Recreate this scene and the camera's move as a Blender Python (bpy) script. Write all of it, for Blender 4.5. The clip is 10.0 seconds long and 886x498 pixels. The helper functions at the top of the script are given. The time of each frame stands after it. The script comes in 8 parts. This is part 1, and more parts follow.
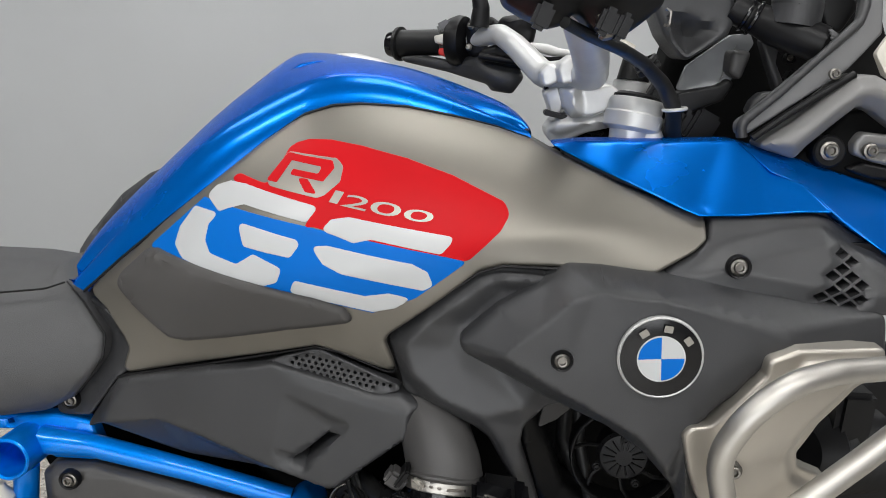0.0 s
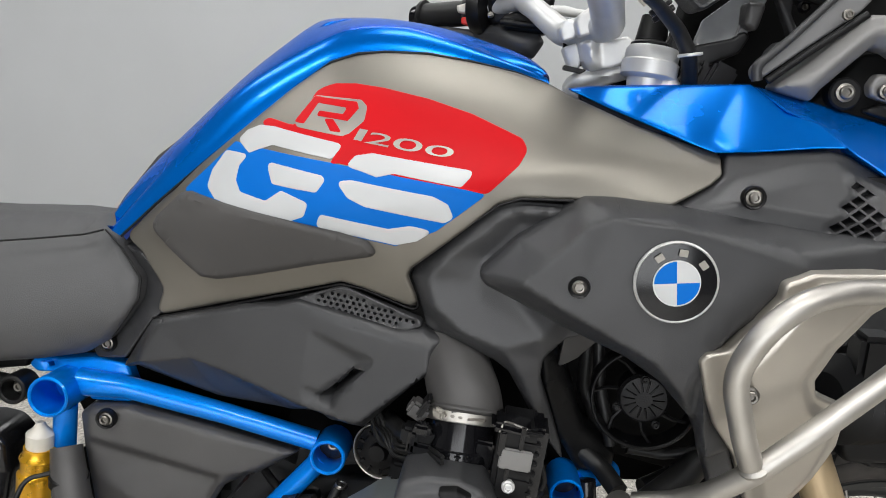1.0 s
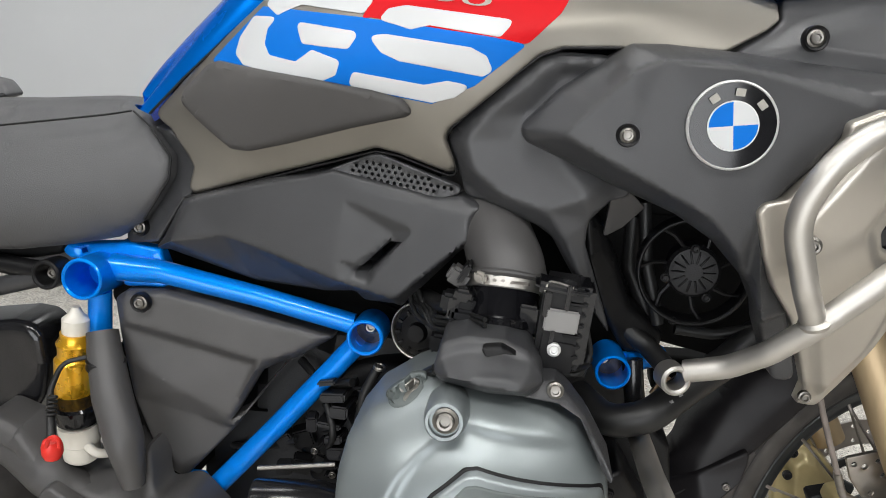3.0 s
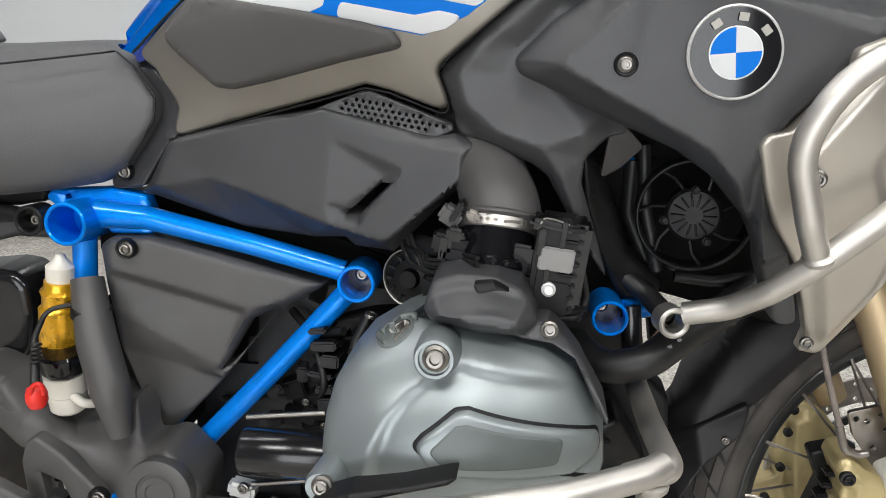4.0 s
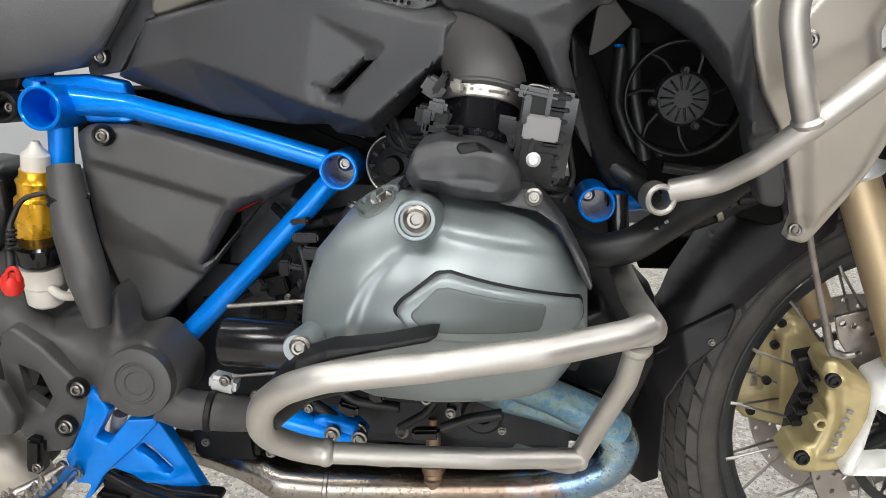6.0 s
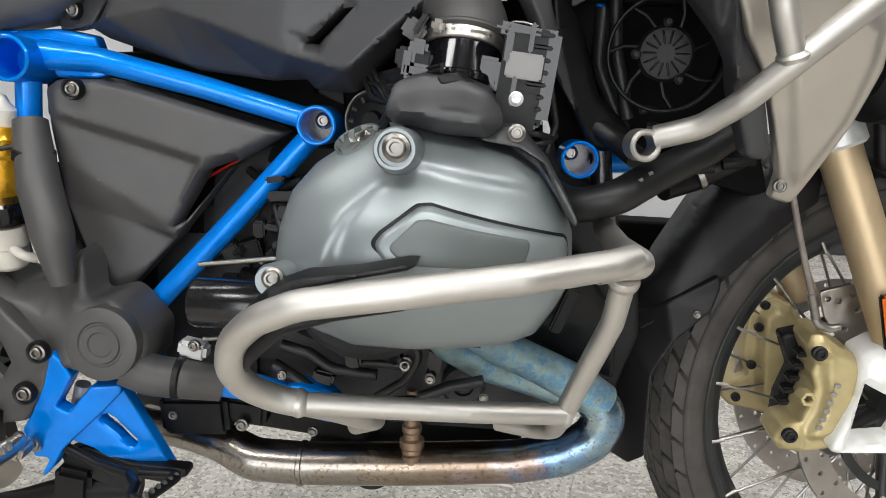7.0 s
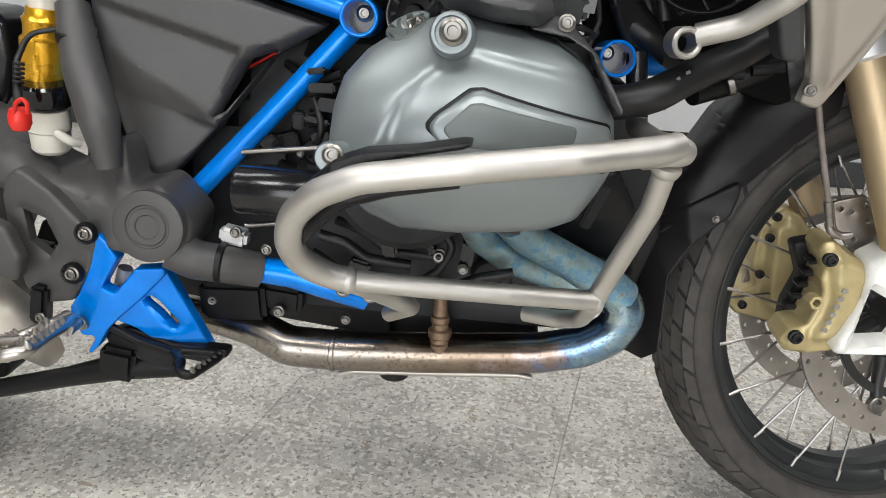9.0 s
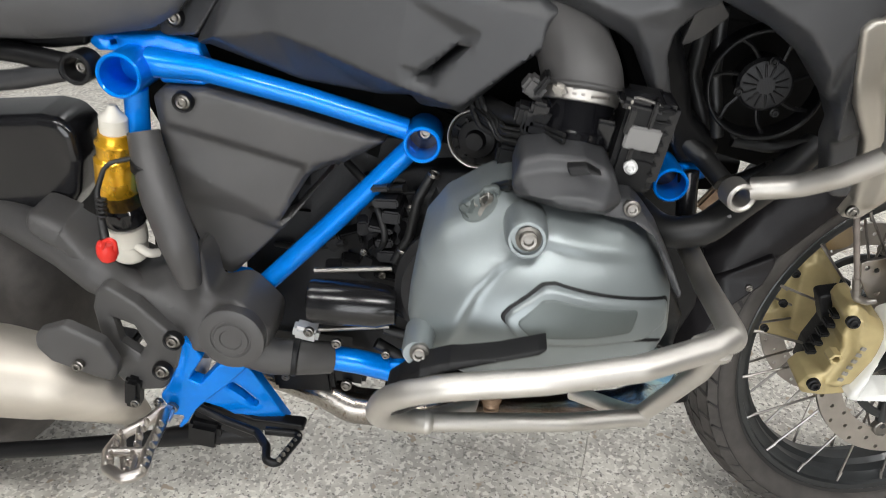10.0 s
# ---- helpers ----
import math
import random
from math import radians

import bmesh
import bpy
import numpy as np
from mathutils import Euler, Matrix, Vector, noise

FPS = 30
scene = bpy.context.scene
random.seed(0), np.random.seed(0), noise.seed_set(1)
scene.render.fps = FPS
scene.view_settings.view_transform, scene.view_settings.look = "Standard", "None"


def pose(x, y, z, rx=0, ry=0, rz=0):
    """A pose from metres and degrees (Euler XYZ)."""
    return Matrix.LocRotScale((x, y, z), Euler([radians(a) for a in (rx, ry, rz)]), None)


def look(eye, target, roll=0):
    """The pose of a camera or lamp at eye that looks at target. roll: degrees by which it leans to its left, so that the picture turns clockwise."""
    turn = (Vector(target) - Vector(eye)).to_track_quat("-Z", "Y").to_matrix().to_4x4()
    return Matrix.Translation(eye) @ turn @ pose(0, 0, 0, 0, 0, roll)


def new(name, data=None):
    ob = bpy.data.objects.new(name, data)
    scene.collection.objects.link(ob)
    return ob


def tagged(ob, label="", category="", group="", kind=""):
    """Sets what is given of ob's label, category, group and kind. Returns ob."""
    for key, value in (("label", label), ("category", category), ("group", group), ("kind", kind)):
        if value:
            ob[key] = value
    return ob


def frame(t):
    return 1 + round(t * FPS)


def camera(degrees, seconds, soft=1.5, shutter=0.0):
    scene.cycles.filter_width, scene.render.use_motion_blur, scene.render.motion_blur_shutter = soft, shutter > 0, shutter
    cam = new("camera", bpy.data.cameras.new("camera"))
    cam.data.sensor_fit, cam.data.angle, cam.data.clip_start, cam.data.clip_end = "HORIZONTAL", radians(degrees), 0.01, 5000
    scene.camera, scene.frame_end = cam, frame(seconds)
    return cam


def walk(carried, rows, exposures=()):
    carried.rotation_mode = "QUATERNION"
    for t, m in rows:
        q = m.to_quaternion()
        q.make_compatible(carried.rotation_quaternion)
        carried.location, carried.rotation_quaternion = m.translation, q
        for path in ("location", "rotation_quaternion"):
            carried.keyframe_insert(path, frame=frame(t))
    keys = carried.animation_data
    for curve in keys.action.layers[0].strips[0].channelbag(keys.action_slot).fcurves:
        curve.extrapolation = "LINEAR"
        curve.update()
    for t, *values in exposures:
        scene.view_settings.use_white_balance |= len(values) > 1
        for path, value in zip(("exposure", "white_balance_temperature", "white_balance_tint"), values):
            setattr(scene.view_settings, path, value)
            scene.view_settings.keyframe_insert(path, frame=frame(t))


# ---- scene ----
from mathutils.geometry import delaunay_2d_cdt

# ---- camera ----
cam = camera(61.5, 10.0, soft=0.8, shutter=0.2)
PATH = [
    (0, (-0.003, -0.884, 1.157), (-0.062, 1.045, 0.635), 3.4),
    (0.5, (0.006, -0.916, 1.115), (-0.104, 1.023, 0.637), 3.1),
    (1, (0.012, -0.925, 1.083), (-0.131, 1.015, 0.617), 2.6),
    (1.5, (0.012, -0.931, 1.051), (-0.159, 1.005, 0.581), 2.0),
    (2, (0.006, -0.935, 1.035), (-0.183, 0.991, 0.533), 1.4),
    (2.5, (0.008, -0.928, 1.011), (-0.2, 0.991, 0.486), 1.1),
    (3, (0.005, -0.922, 0.978), (-0.209, 0.99, 0.431), 1.1),
    (4.5, (0.017, -0.909, 0.918), (-0.2, 0.98, 0.298), 1.0),
    (5, (0.015, -0.917, 0.897), (-0.199, 0.962, 0.247), 1.0),
    (5.5, (0.024, -0.923, 0.875), (-0.183, 0.95, 0.203), 1.2),
    (7, (0.028, -0.929, 0.765), (-0.117, 0.987, 0.209), 2.2),
    (7.5, (0.033, -0.941, 0.711), (-0.083, 0.99, 0.203), 2.7),
    (8, (0.034, -0.959, 0.681), (-0.072, 0.968, 0.156), 3.1),
    (8.5, (0.017, -0.97, 0.689), (-0.086, 0.937, 0.095), 3.6),
    (9, (-0.014, -0.969, 0.735), (-0.116, 0.89, 0.006), 4.1),
    (9.5, (-0.046, -0.944, 0.828), (-0.135, 0.838, -0.077), 4.1),
    (10, (-0.096, -0.903, 0.999), (-0.169, 0.774, -0.089), 3.9),
]
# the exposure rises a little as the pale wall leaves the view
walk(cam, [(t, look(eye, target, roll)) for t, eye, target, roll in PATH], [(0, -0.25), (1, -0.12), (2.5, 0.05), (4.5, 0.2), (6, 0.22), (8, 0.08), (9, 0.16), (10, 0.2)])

# ---- light ----
world = bpy.data.worlds.new("room_air")
scene.world = world
world.use_nodes = True
world.node_tree.nodes["Background"].inputs[0].default_value = (1, 1, 1, 1)
world.node_tree.nodes["Background"].inputs[1].default_value = 0.004
scene.view_settings.exposure = 0.0


def strip_light(name, x, y, z, w, d, watts):
    lamp = bpy.data.lights.new(name, "AREA")
    lamp.shape, lamp.size, lamp.size_y, lamp.energy, lamp.color = "RECTANGLE", w, d, watts, (1.0, 0.99, 0.97)
    ob = new(name, lamp)
    ob.matrix_world = pose(x, y, z)
    return ob


LAMPS = [(-0.45, 1.5, 6), (-1.7, -1.9, 34), (0.2, -1.9, 35), (2.1, -1.9, 34), (0.14, 0.25, 15), (-1.9, 0.25, 13), (2.2, 0.25, 13)]
for lx, ly, watts in LAMPS:
    strip_light("panel_lamp", lx, ly, 2.94, 1.15, 0.55, watts)


# daylight that enters through the glazed shop front behind the camera
front = bpy.data.lights.new("shopfront_daylight", "AREA")
front.shape, front.size, front.size_y, front.energy, front.color = "RECTANGLE", 3.2, 2.2, 58, (0.99, 0.985, 1.0)
front_ob = new("shopfront_daylight", front)
front_ob.matrix_world = pose(-0.3, -4.33, 1.2, 90, 0, 0)


# ---- materials ----
def material(name, colour, metal=0.0, rough=0.5, coat=0.0, vary=0.12, scale=25.0, grain=0.0, fine=900.0, spec=0.5, streak=None, coat_rough=0.03, tint=None):
    m = bpy.data.materials.new(name)
    m.use_nodes = True
    nt = m.node_tree
    b = nt.nodes["Principled BSDF"]
    link, add = nt.links.new, nt.nodes.new
    co = add("ShaderNodeTexCoord")
    mp = add("ShaderNodeMapping")
    mp.inputs["Scale"].default_value = streak or (1, 1, 1)
    link(co.outputs["Object"], mp.inputs["Vector"])
    n1 = add("ShaderNodeTexNoise")
    n1.inputs["Scale"].default_value, n1.inputs["Detail"].default_value = scale, 5
    n2 = add("ShaderNodeTexNoise")
    n2.inputs["Scale"].default_value, n2.inputs["Detail"].default_value = fine, 2
    link(mp.outputs[0], n1.inputs["Vector"]), link(mp.outputs[0], n2.inputs["Vector"])
    ramp = add("ShaderNodeMapRange")
    ramp.inputs["From Min"].default_value, ramp.inputs["From Max"].default_value = 0.3, 0.7
    ramp.inputs["To Min"].default_value, ramp.inputs["To Max"].default_value = 1 - vary, 1 + vary
    link(n1.outputs["Fac"], ramp.inputs["Value"])
    mul = add("ShaderNodeMix")
    mul.data_type, mul.blend_type = "RGBA", "MULTIPLY"
    mul.inputs["Factor"].default_value = 1
    mul.inputs["A"].default_value = (*colour, 1)
    link(ramp.outputs[0], mul.inputs["B"])
    link(mul.outputs["Result"], b.inputs["Base Color"])
    rr = add("ShaderNodeMapRange")
    rr.inputs["To Min"].default_value, rr.inputs["To Max"].default_value = rough * 0.82, min(1.0, rough * 1.2)
    link(n1.outputs["Fac"], rr.inputs["Value"])
    link(rr.outputs[0], b.inputs["Roughness"])
    b.inputs["Metallic"].default_value = metal
    b.inputs["Coat Weight"].default_value, b.inputs["Coat Roughness"].default_value = coat, coat_rough
    b.inputs["Specular IOR Level"].default_value = spec
    b.inputs["Specular Tint"].default_value = (*(tint or (1, 1, 1)), 1)
    if grain:
        bump = add("ShaderNodeBump")
        bump.inputs["Strength"].default_value, bump.inputs["Distance"].default_value = grain, 0.0006
        link(n2.outputs["Fac"], bump.inputs["Height"])
        link(bump.outputs[0], b.inputs["Normal"])
    return m


BLUE_PAINT = material("blue_metallic_paint", (0.0, 0.14, 0.58), 0.6, 0.26, 0.2, 0.03, 14, spec=0.1, tint=(0.02, 0.25, 0.9), coat_rough=0.08)
BLUE_FRAME = material("blue_powder_coat", (0.0, 0.2, 0.74), 0.35, 0.36, 0.6, 0.06, 60, 0.05, 1500, spec=0.15, coat_rough=0.06, tint=(0.02, 0.3, 0.9))
CHAMPAGNE = material("matt_champagne_paint", (0.212, 0.198, 0.172), 0.75, 0.45, 0.0, 0.05, 18, 0.04, 2500)
RED_FILM = material("red_film", (0.5, 0.004, 0.008), 0, 0.45, 0.0, 0.04, 20, spec=0.12)
BLUE_FILM = material("blue_film", (0.0, 0.125, 0.5), 0, 0.45, 0.0, 0.04, 20, spec=0.12)
WHITE_FILM = material("white_film", (0.48, 0.49, 0.495), 0, 0.42, 0.1, 0.03, 20)
SILVER_FILM = material("silver_film", (0.3, 0.285, 0.255), 0.5, 0.4, 0.0, 0.04, 20)
PLASTIC = material("grained_dark_plastic", (0.034, 0.0345, 0.0365), 0, 0.4, 0, 0.14, 14, 0.3, 1600)
PLASTIC_SOFT = material("worn_dark_plastic", (0.056, 0.054, 0.053), 0, 0.46, 0, 0.12, 18, 0.3, 1400)
BLACK = material("black_plastic", (0.0055, 0.0055, 0.006), 0, 0.42, 0, 0.2, 30, 0.15, 900, 0.25)
# near-black that paints deep shade into gaps and onto inner parts
SHADE = material("deep_shade_black", (0.003, 0.003, 0.003), 0, 0.7, 0, 0.2, 30, 0, 900, 0.1)
GREY_PLASTIC = material("mid_grey_plastic", (0.13, 0.13, 0.132), 0, 0.5, 0, 0.08, 14, 0.25, 1600)
ARM_PAINT = material("satin_grey_arm_paint", (0.2, 0.196, 0.192), 0.3, 0.45, 0, 0.05, 14, 0.06, 1800)
GLOSS_BLACK = material("gloss_black", (0.005, 0.005, 0.006), 0, 0.1, 0.0, 0.1, 30, spec=0.45)
FENDER = material("dark_fender_plastic", (0.012, 0.011, 0.012), 0, 0.36, 0, 0.15, 14, 0.3, 1500, 0.22)
RUST = material("brown_scorched_steel", (0.22, 0.15, 0.1), 0.7, 0.5, 0, 0.35, 90, 0.3, 900)
MOTOR = material("satin_black_motor", (0.009, 0.009, 0.01), 0, 0.18, 0, 0.15, 30, 0.1, 900, 0.5)
RUBBER_PAD = material("grey_rubber_pad", (0.055, 0.052, 0.05), 0, 0.62, 0, 0.08, 20, 0.5, 2200)
VINYL = material("grey_seat_vinyl", (0.068, 0.068, 0.07), 0, 0.52, 0, 0.1, 12, 0.7, 1300)
STEEL = material("satin_stainless_tube", (0.54, 0.52, 0.485), 1, 0.48, 0, 0.07, 30, 0.12, 1800)
GUARD_METAL = material("satin_grey_guard", (0.5, 0.47, 0.42), 0.8, 0.4, 0, 0.05, 16, 0.08, 1600)
CAST = material("cast_silver_alloy", (0.62, 0.62, 0.61), 0.45, 0.42, 0, 0.07, 30, 0.15, 900)
BOLT = material("zinc_bolt", (0.23, 0.218, 0.2), 1, 0.38, 0, 0.1, 120)
COVER = material("grey_green_engine_paint", (0.215, 0.239, 0.243), 0.55, 0.38, 0.0, 0.06, 14, 0.05, 2000)
COVER_DARK = material("dark_engine_insert", (0.1, 0.115, 0.112), 0.3, 0.45, 0, 0.08, 20, 0.12, 1500)
ENGINE = material("black_engine_casting", (0.009, 0.009, 0.01), 0.1, 0.5, 0, 0.3, 40, 0.5, 500, 0.35)
DARK_HOSE = material("black_rubber_hose", (0.01, 0.01, 0.01), 0, 0.45, 0, 0.2, 60, 0.2, 700, 0.4)
GOLD = material("gold_anodised_fork", (0.52, 0.4, 0.245), 0.55, 0.45, 0, 0.06, 20, 0.05, 1500, streak=(4, 4, 0.4))
GOLD_CALIPER = material("gold_caliper_paint", (0.46, 0.375, 0.19), 0.35, 0.4, 0.15, 0.1, 40, 0.08, 900)
GOLD_SHOCK = material("gold_shock_body", (0.75, 0.4, 0.02), 0.7, 0.28, 0.3, 0.08, 40)
TYRE = material("dusty_tyre_rubber", (0.054, 0.049, 0.045), 0, 0.8, 0, 0.3, 40, 0.5, 500)
GROOVE = material("dark_tyre_rubber", (0.021, 0.02, 0.019), 0, 0.8, 0, 0.2, 40, 0.4, 500)
LINE_SLEEVE = material("grey_brown_line_sleeve", (0.2, 0.17, 0.15), 0.1, 0.5, 0, 0.2, 60)
RIM = material("black_rim", (0.02, 0.022, 0.023), 0.1, 0.38, 0.2, 0.25, 30)
DISC = material("brake_disc_steel", (0.46, 0.43, 0.4), 1, 0.34, 0, 0.1, 30, 0.2, 900)
RED_CAP = material("red_rubber_cap", (0.62, 0.02, 0.012), 0, 0.4, 0, 0.08, 60)
CLOUDY = material("cloudy_reservoir", (0.6, 0.57, 0.5), 0, 0.35, 0.2, 0.06, 40)
AMBER = material("amber_reflector", (0.72, 0.13, 0.002), 0, 0.25, 0.0, 0.25, 300)
WHITE_PAINT = material("off_white_label", (0.75, 0.75, 0.72), 0, 0.4, 0.1, 0.05, 60)
SMOKY = material("smoky_screen_plastic", (0.16, 0.165, 0.17), 0, 0.22, 0.5, 0.2, 20)
DULL_STEEL = material("dull_spoke_steel", (0.34, 0.32, 0.3), 1, 0.38, 0, 0.15, 90)
SMOKED = material("smoked_screen", (0.02, 0.021, 0.022), 0, 0.08, 0.8, 0.05, 10)
MUFFLER = material("brushed_muffler", (0.5, 0.46, 0.4), 0.7, 0.48, 0, 0.06, 14, 0.1, 900, streak=(0.3, 4, 4))


def heat_tinted():
    m = material("heat_tinted_header", (0.5, 0.46, 0.4), 1, 0.25, 0, 0.12, 30, 0.12, 600)
    nt = m.node_tree
    b, add, link = nt.nodes["Principled BSDF"], nt.nodes.new, nt.links.new
    co, sep = add("ShaderNodeTexCoord"), add("ShaderNodeSeparateXYZ")
    link(co.outputs["Object"], sep.inputs[0])
    n = add("ShaderNodeTexNoise")
    n.inputs["Scale"].default_value, n.inputs["Detail"].default_value = 38, 8
    link(co.outputs["Object"], n.inputs["Vector"])
    wob = add("ShaderNodeMath")
    wob.operation = "MULTIPLY_ADD"
    wob.inputs[1].default_value = 0.26
    link(n.outputs["Fac"], wob.inputs[0])
    link(sep.outputs["X"], wob.inputs[2])
    rng = add("ShaderNodeMapRange")
    rng.inputs["From Min"].default_value, rng.inputs["From Max"].default_value = -0.27, 0.32
    link(wob.outputs[0], rng.inputs["Value"])
    ramp = add("ShaderNodeValToRGB")
    el = ramp.color_ramp.elements
    stops = ((0.0, (0.2, 0.17, 0.14)), (0.16, (0.36, 0.34, 0.31)), (0.4, (0.26, 0.235, 0.21)), (0.55, (0.27, 0.225, 0.18)), (0.68, (0.2, 0.15, 0.11)),
             (0.76, (0.3, 0.24, 0.22)), (0.83, (0.16, 0.24, 0.4)), (0.9, (0.2, 0.33, 0.46)), (1.0, (0.42, 0.5, 0.48)))
    el[0].position, el[0].color = stops[0][0], (*stops[0][1], 1)
    el[1].position, el[1].color = stops[-1][0], (*stops[-1][1], 1)
    for p, c in stops[1:-1]:
        el.new(p).color = (*c, 1)
    link(rng.outputs[0], ramp.inputs[0])
    spots = add("ShaderNodeTexNoise")
    spots.inputs["Scale"].default_value, spots.inputs["Detail"].default_value = 260, 5
    link(co.outputs["Object"], spots.inputs["Vector"])
    sp = add("ShaderNodeMapRange")
    sp.inputs["From Min"].default_value, sp.inputs["From Max"].default_value = 0.56, 0.65
    link(spots.outputs["Fac"], sp.inputs["Value"])
    mix = add("ShaderNodeMix")
    mix.data_type = "RGBA"
    mix.inputs["B"].default_value = (0.09, 0.05, 0.025, 1)
    damp = add("ShaderNodeMath")
    damp.operation = "MULTIPLY"
    damp.inputs[1].default_value = 0.6
    link(sp.outputs[0], damp.inputs[0])
    link(damp.outputs[0], mix.inputs["Factor"])
    link(ramp.outputs["Color"], mix.inputs["A"])
    link(mix.outputs["Result"], b.inputs["Base Color"])
    return m


HEADER = heat_tinted()


def mottled(name, stops, scale, metal, rough):
    m = material(name, stops[0][1], metal, rough, 0, 0.1, 40, 0.15, 600)
    nt = m.node_tree
    b, add, link = nt.nodes["Principled BSDF"], nt.nodes.new, nt.links.new
    co, n, ramp = add("ShaderNodeTexCoord"), add("ShaderNodeTexNoise"), add("ShaderNodeValToRGB")
    n.inputs["Scale"].default_value, n.inputs["Detail"].default_value, n.inputs["Roughness"].default_value = scale, 8, 0.68
    link(co.outputs["Object"], n.inputs["Vector"])
    link(n.outputs["Fac"], ramp.inputs[0])
    el = ramp.color_ramp.elements
    el[0].position, el[0].color = stops[0][0], (*stops[0][1], 1)
    el[1].position, el[1].color = stops[-1][0], (*stops[-1][1], 1)
    for p, c in stops[1:-1]:
        el.new(p).color = (*c, 1)
    link(ramp.outputs["Color"], b.inputs["Base Color"])
    return m


BLUED = mottled("blued_header_steel", ((0.3, (0.22, 0.17, 0.11)), (0.39, (0.28, 0.36, 0.36)), (0.5, (0.3, 0.46, 0.5)), (0.57, (0.14, 0.32, 0.5)), (0.64, (0.32, 0.44, 0.46)), (0.7, (0.2, 0.17, 0.13)), (0.76, (0.4, 0.34, 0.25))), 48, 0.75, 0.4)


def floor_material():
    m = material("speckled_floor_tile", (0.5, 0.48, 0.44), 0, 0.4, 0, 0.1, 6)
    nt = m.node_tree
    b, add, link = nt.nodes["Principled BSDF"], nt.nodes.new, nt.links.new
    co = add("ShaderNodeNewGeometry")
    mp = add("ShaderNodeMapping")
    mp.inputs["Rotation"].default_value = (0, 0, radians(12))
    link(co.outputs["Position"], mp.inputs["Vector"])
    last = None
    base = (0.6, 0.57, 0.51, 1)
    for k, (scale, lo, hi, col) in enumerate(((22, 0.4, 0.6, (0.45, 0.42, 0.375, 1)), (100, 0.52, 0.58, (0.72, 0.69, 0.63, 1)), (105, 0.57, 0.62, (0.31, 0.29, 0.262, 1)), (150, 0.61, 0.66, (0.17, 0.155, 0.14, 1)), (46, 0.64, 0.7, (0.38, 0.31, 0.24, 1)))):
        n = add("ShaderNodeTexNoise")
        n.noise_dimensions = "4D"
        n.inputs["W"].default_value = 3.7 * k
        n.inputs["Scale"].default_value, n.inputs["Detail"].default_value = scale, 2
        link(mp.outputs[0], n.inputs["Vector"])
        r = add("ShaderNodeMapRange")
        r.interpolation_type = "SMOOTHSTEP"
        r.inputs["From Min"].default_value, r.inputs["From Max"].default_value = lo, hi
        link(n.outputs["Fac"], r.inputs["Value"])
        mix = add("ShaderNodeMix")
        mix.data_type = "RGBA"
        if last:
            link(last, mix.inputs["A"])
        else:
            mix.inputs["A"].default_value = base
        mix.inputs["B"].default_value = col
        link(r.outputs[0], mix.inputs["Factor"])
        last = mix.outputs["Result"]
    stain = add("ShaderNodeTexNoise")
    stain.inputs["Scale"].default_value, stain.inputs["Detail"].default_value, stain.inputs["Roughness"].default_value = 3.2, 6, 0.65
    link(mp.outputs[0], stain.inputs["Vector"])
    sr = add("ShaderNodeMapRange")
    sr.inputs["From Min"].default_value, sr.inputs["From Max"].default_value = 0.35, 0.68
    sr.inputs["To Min"].default_value, sr.inputs["To Max"].default_value = 1.08, 0.78
    link(stain.outputs["Fac"], sr.inputs["Value"])
    info = add("ShaderNodeObjectInfo")
    ir = add("ShaderNodeMapRange")
    ir.inputs["To Min"].default_value, ir.inputs["To Max"].default_value = 0.95, 1.05
    link(info.outputs["Random"], ir.inputs["Value"])
    both = add("ShaderNodeMath")
    both.operation = "MULTIPLY"
    link(sr.outputs[0], both.inputs[0]), link(ir.outputs[0], both.inputs[1])
    dirt = add("ShaderNodeMix")
    dirt.data_type, dirt.blend_type = "RGBA", "MULTIPLY"
    dirt.inputs["Factor"].default_value = 1
    link(last, dirt.inputs["A"]), link(both.outputs[0], dirt.inputs["B"])
    link(dirt.outputs["Result"], b.inputs["Base Color"])
    return m


FLOOR = floor_material()
WALL = material("pale_grey_wall_paint", (0.54, 0.555, 0.565), 0, 0.75, 0, 0.03, 2, 0.15, 120)
WALL_FAR = material("grey_shop_wall_paint", (0.2, 0.2, 0.205), 0, 0.75, 0, 0.05, 2, 0.15, 120)
CEILING = material("white_ceiling", (0.12, 0.12, 0.125), 0, 0.85, 0, 0.05, 4)
SKIRTING = material("dark_skirting_vinyl", (0.035, 0.036, 0.04), 0, 0.45, 0, 0.1, 6)


def glow(name, colour, strength):
    m = bpy.data.materials.new(name)
    m.use_nodes = True
    b = m.node_tree.nodes["Principled BSDF"]
    b.inputs["Emission Color"].default_value, b.inputs["Emission Strength"].default_value = (*colour, 1), strength
    return m


DAYLIGHT = glow("pale_daylight", (0.86, 0.94, 1.0), 1.5)
LIT = glow("lit_diffuser", (0.97, 0.985, 1.0), 3.0)


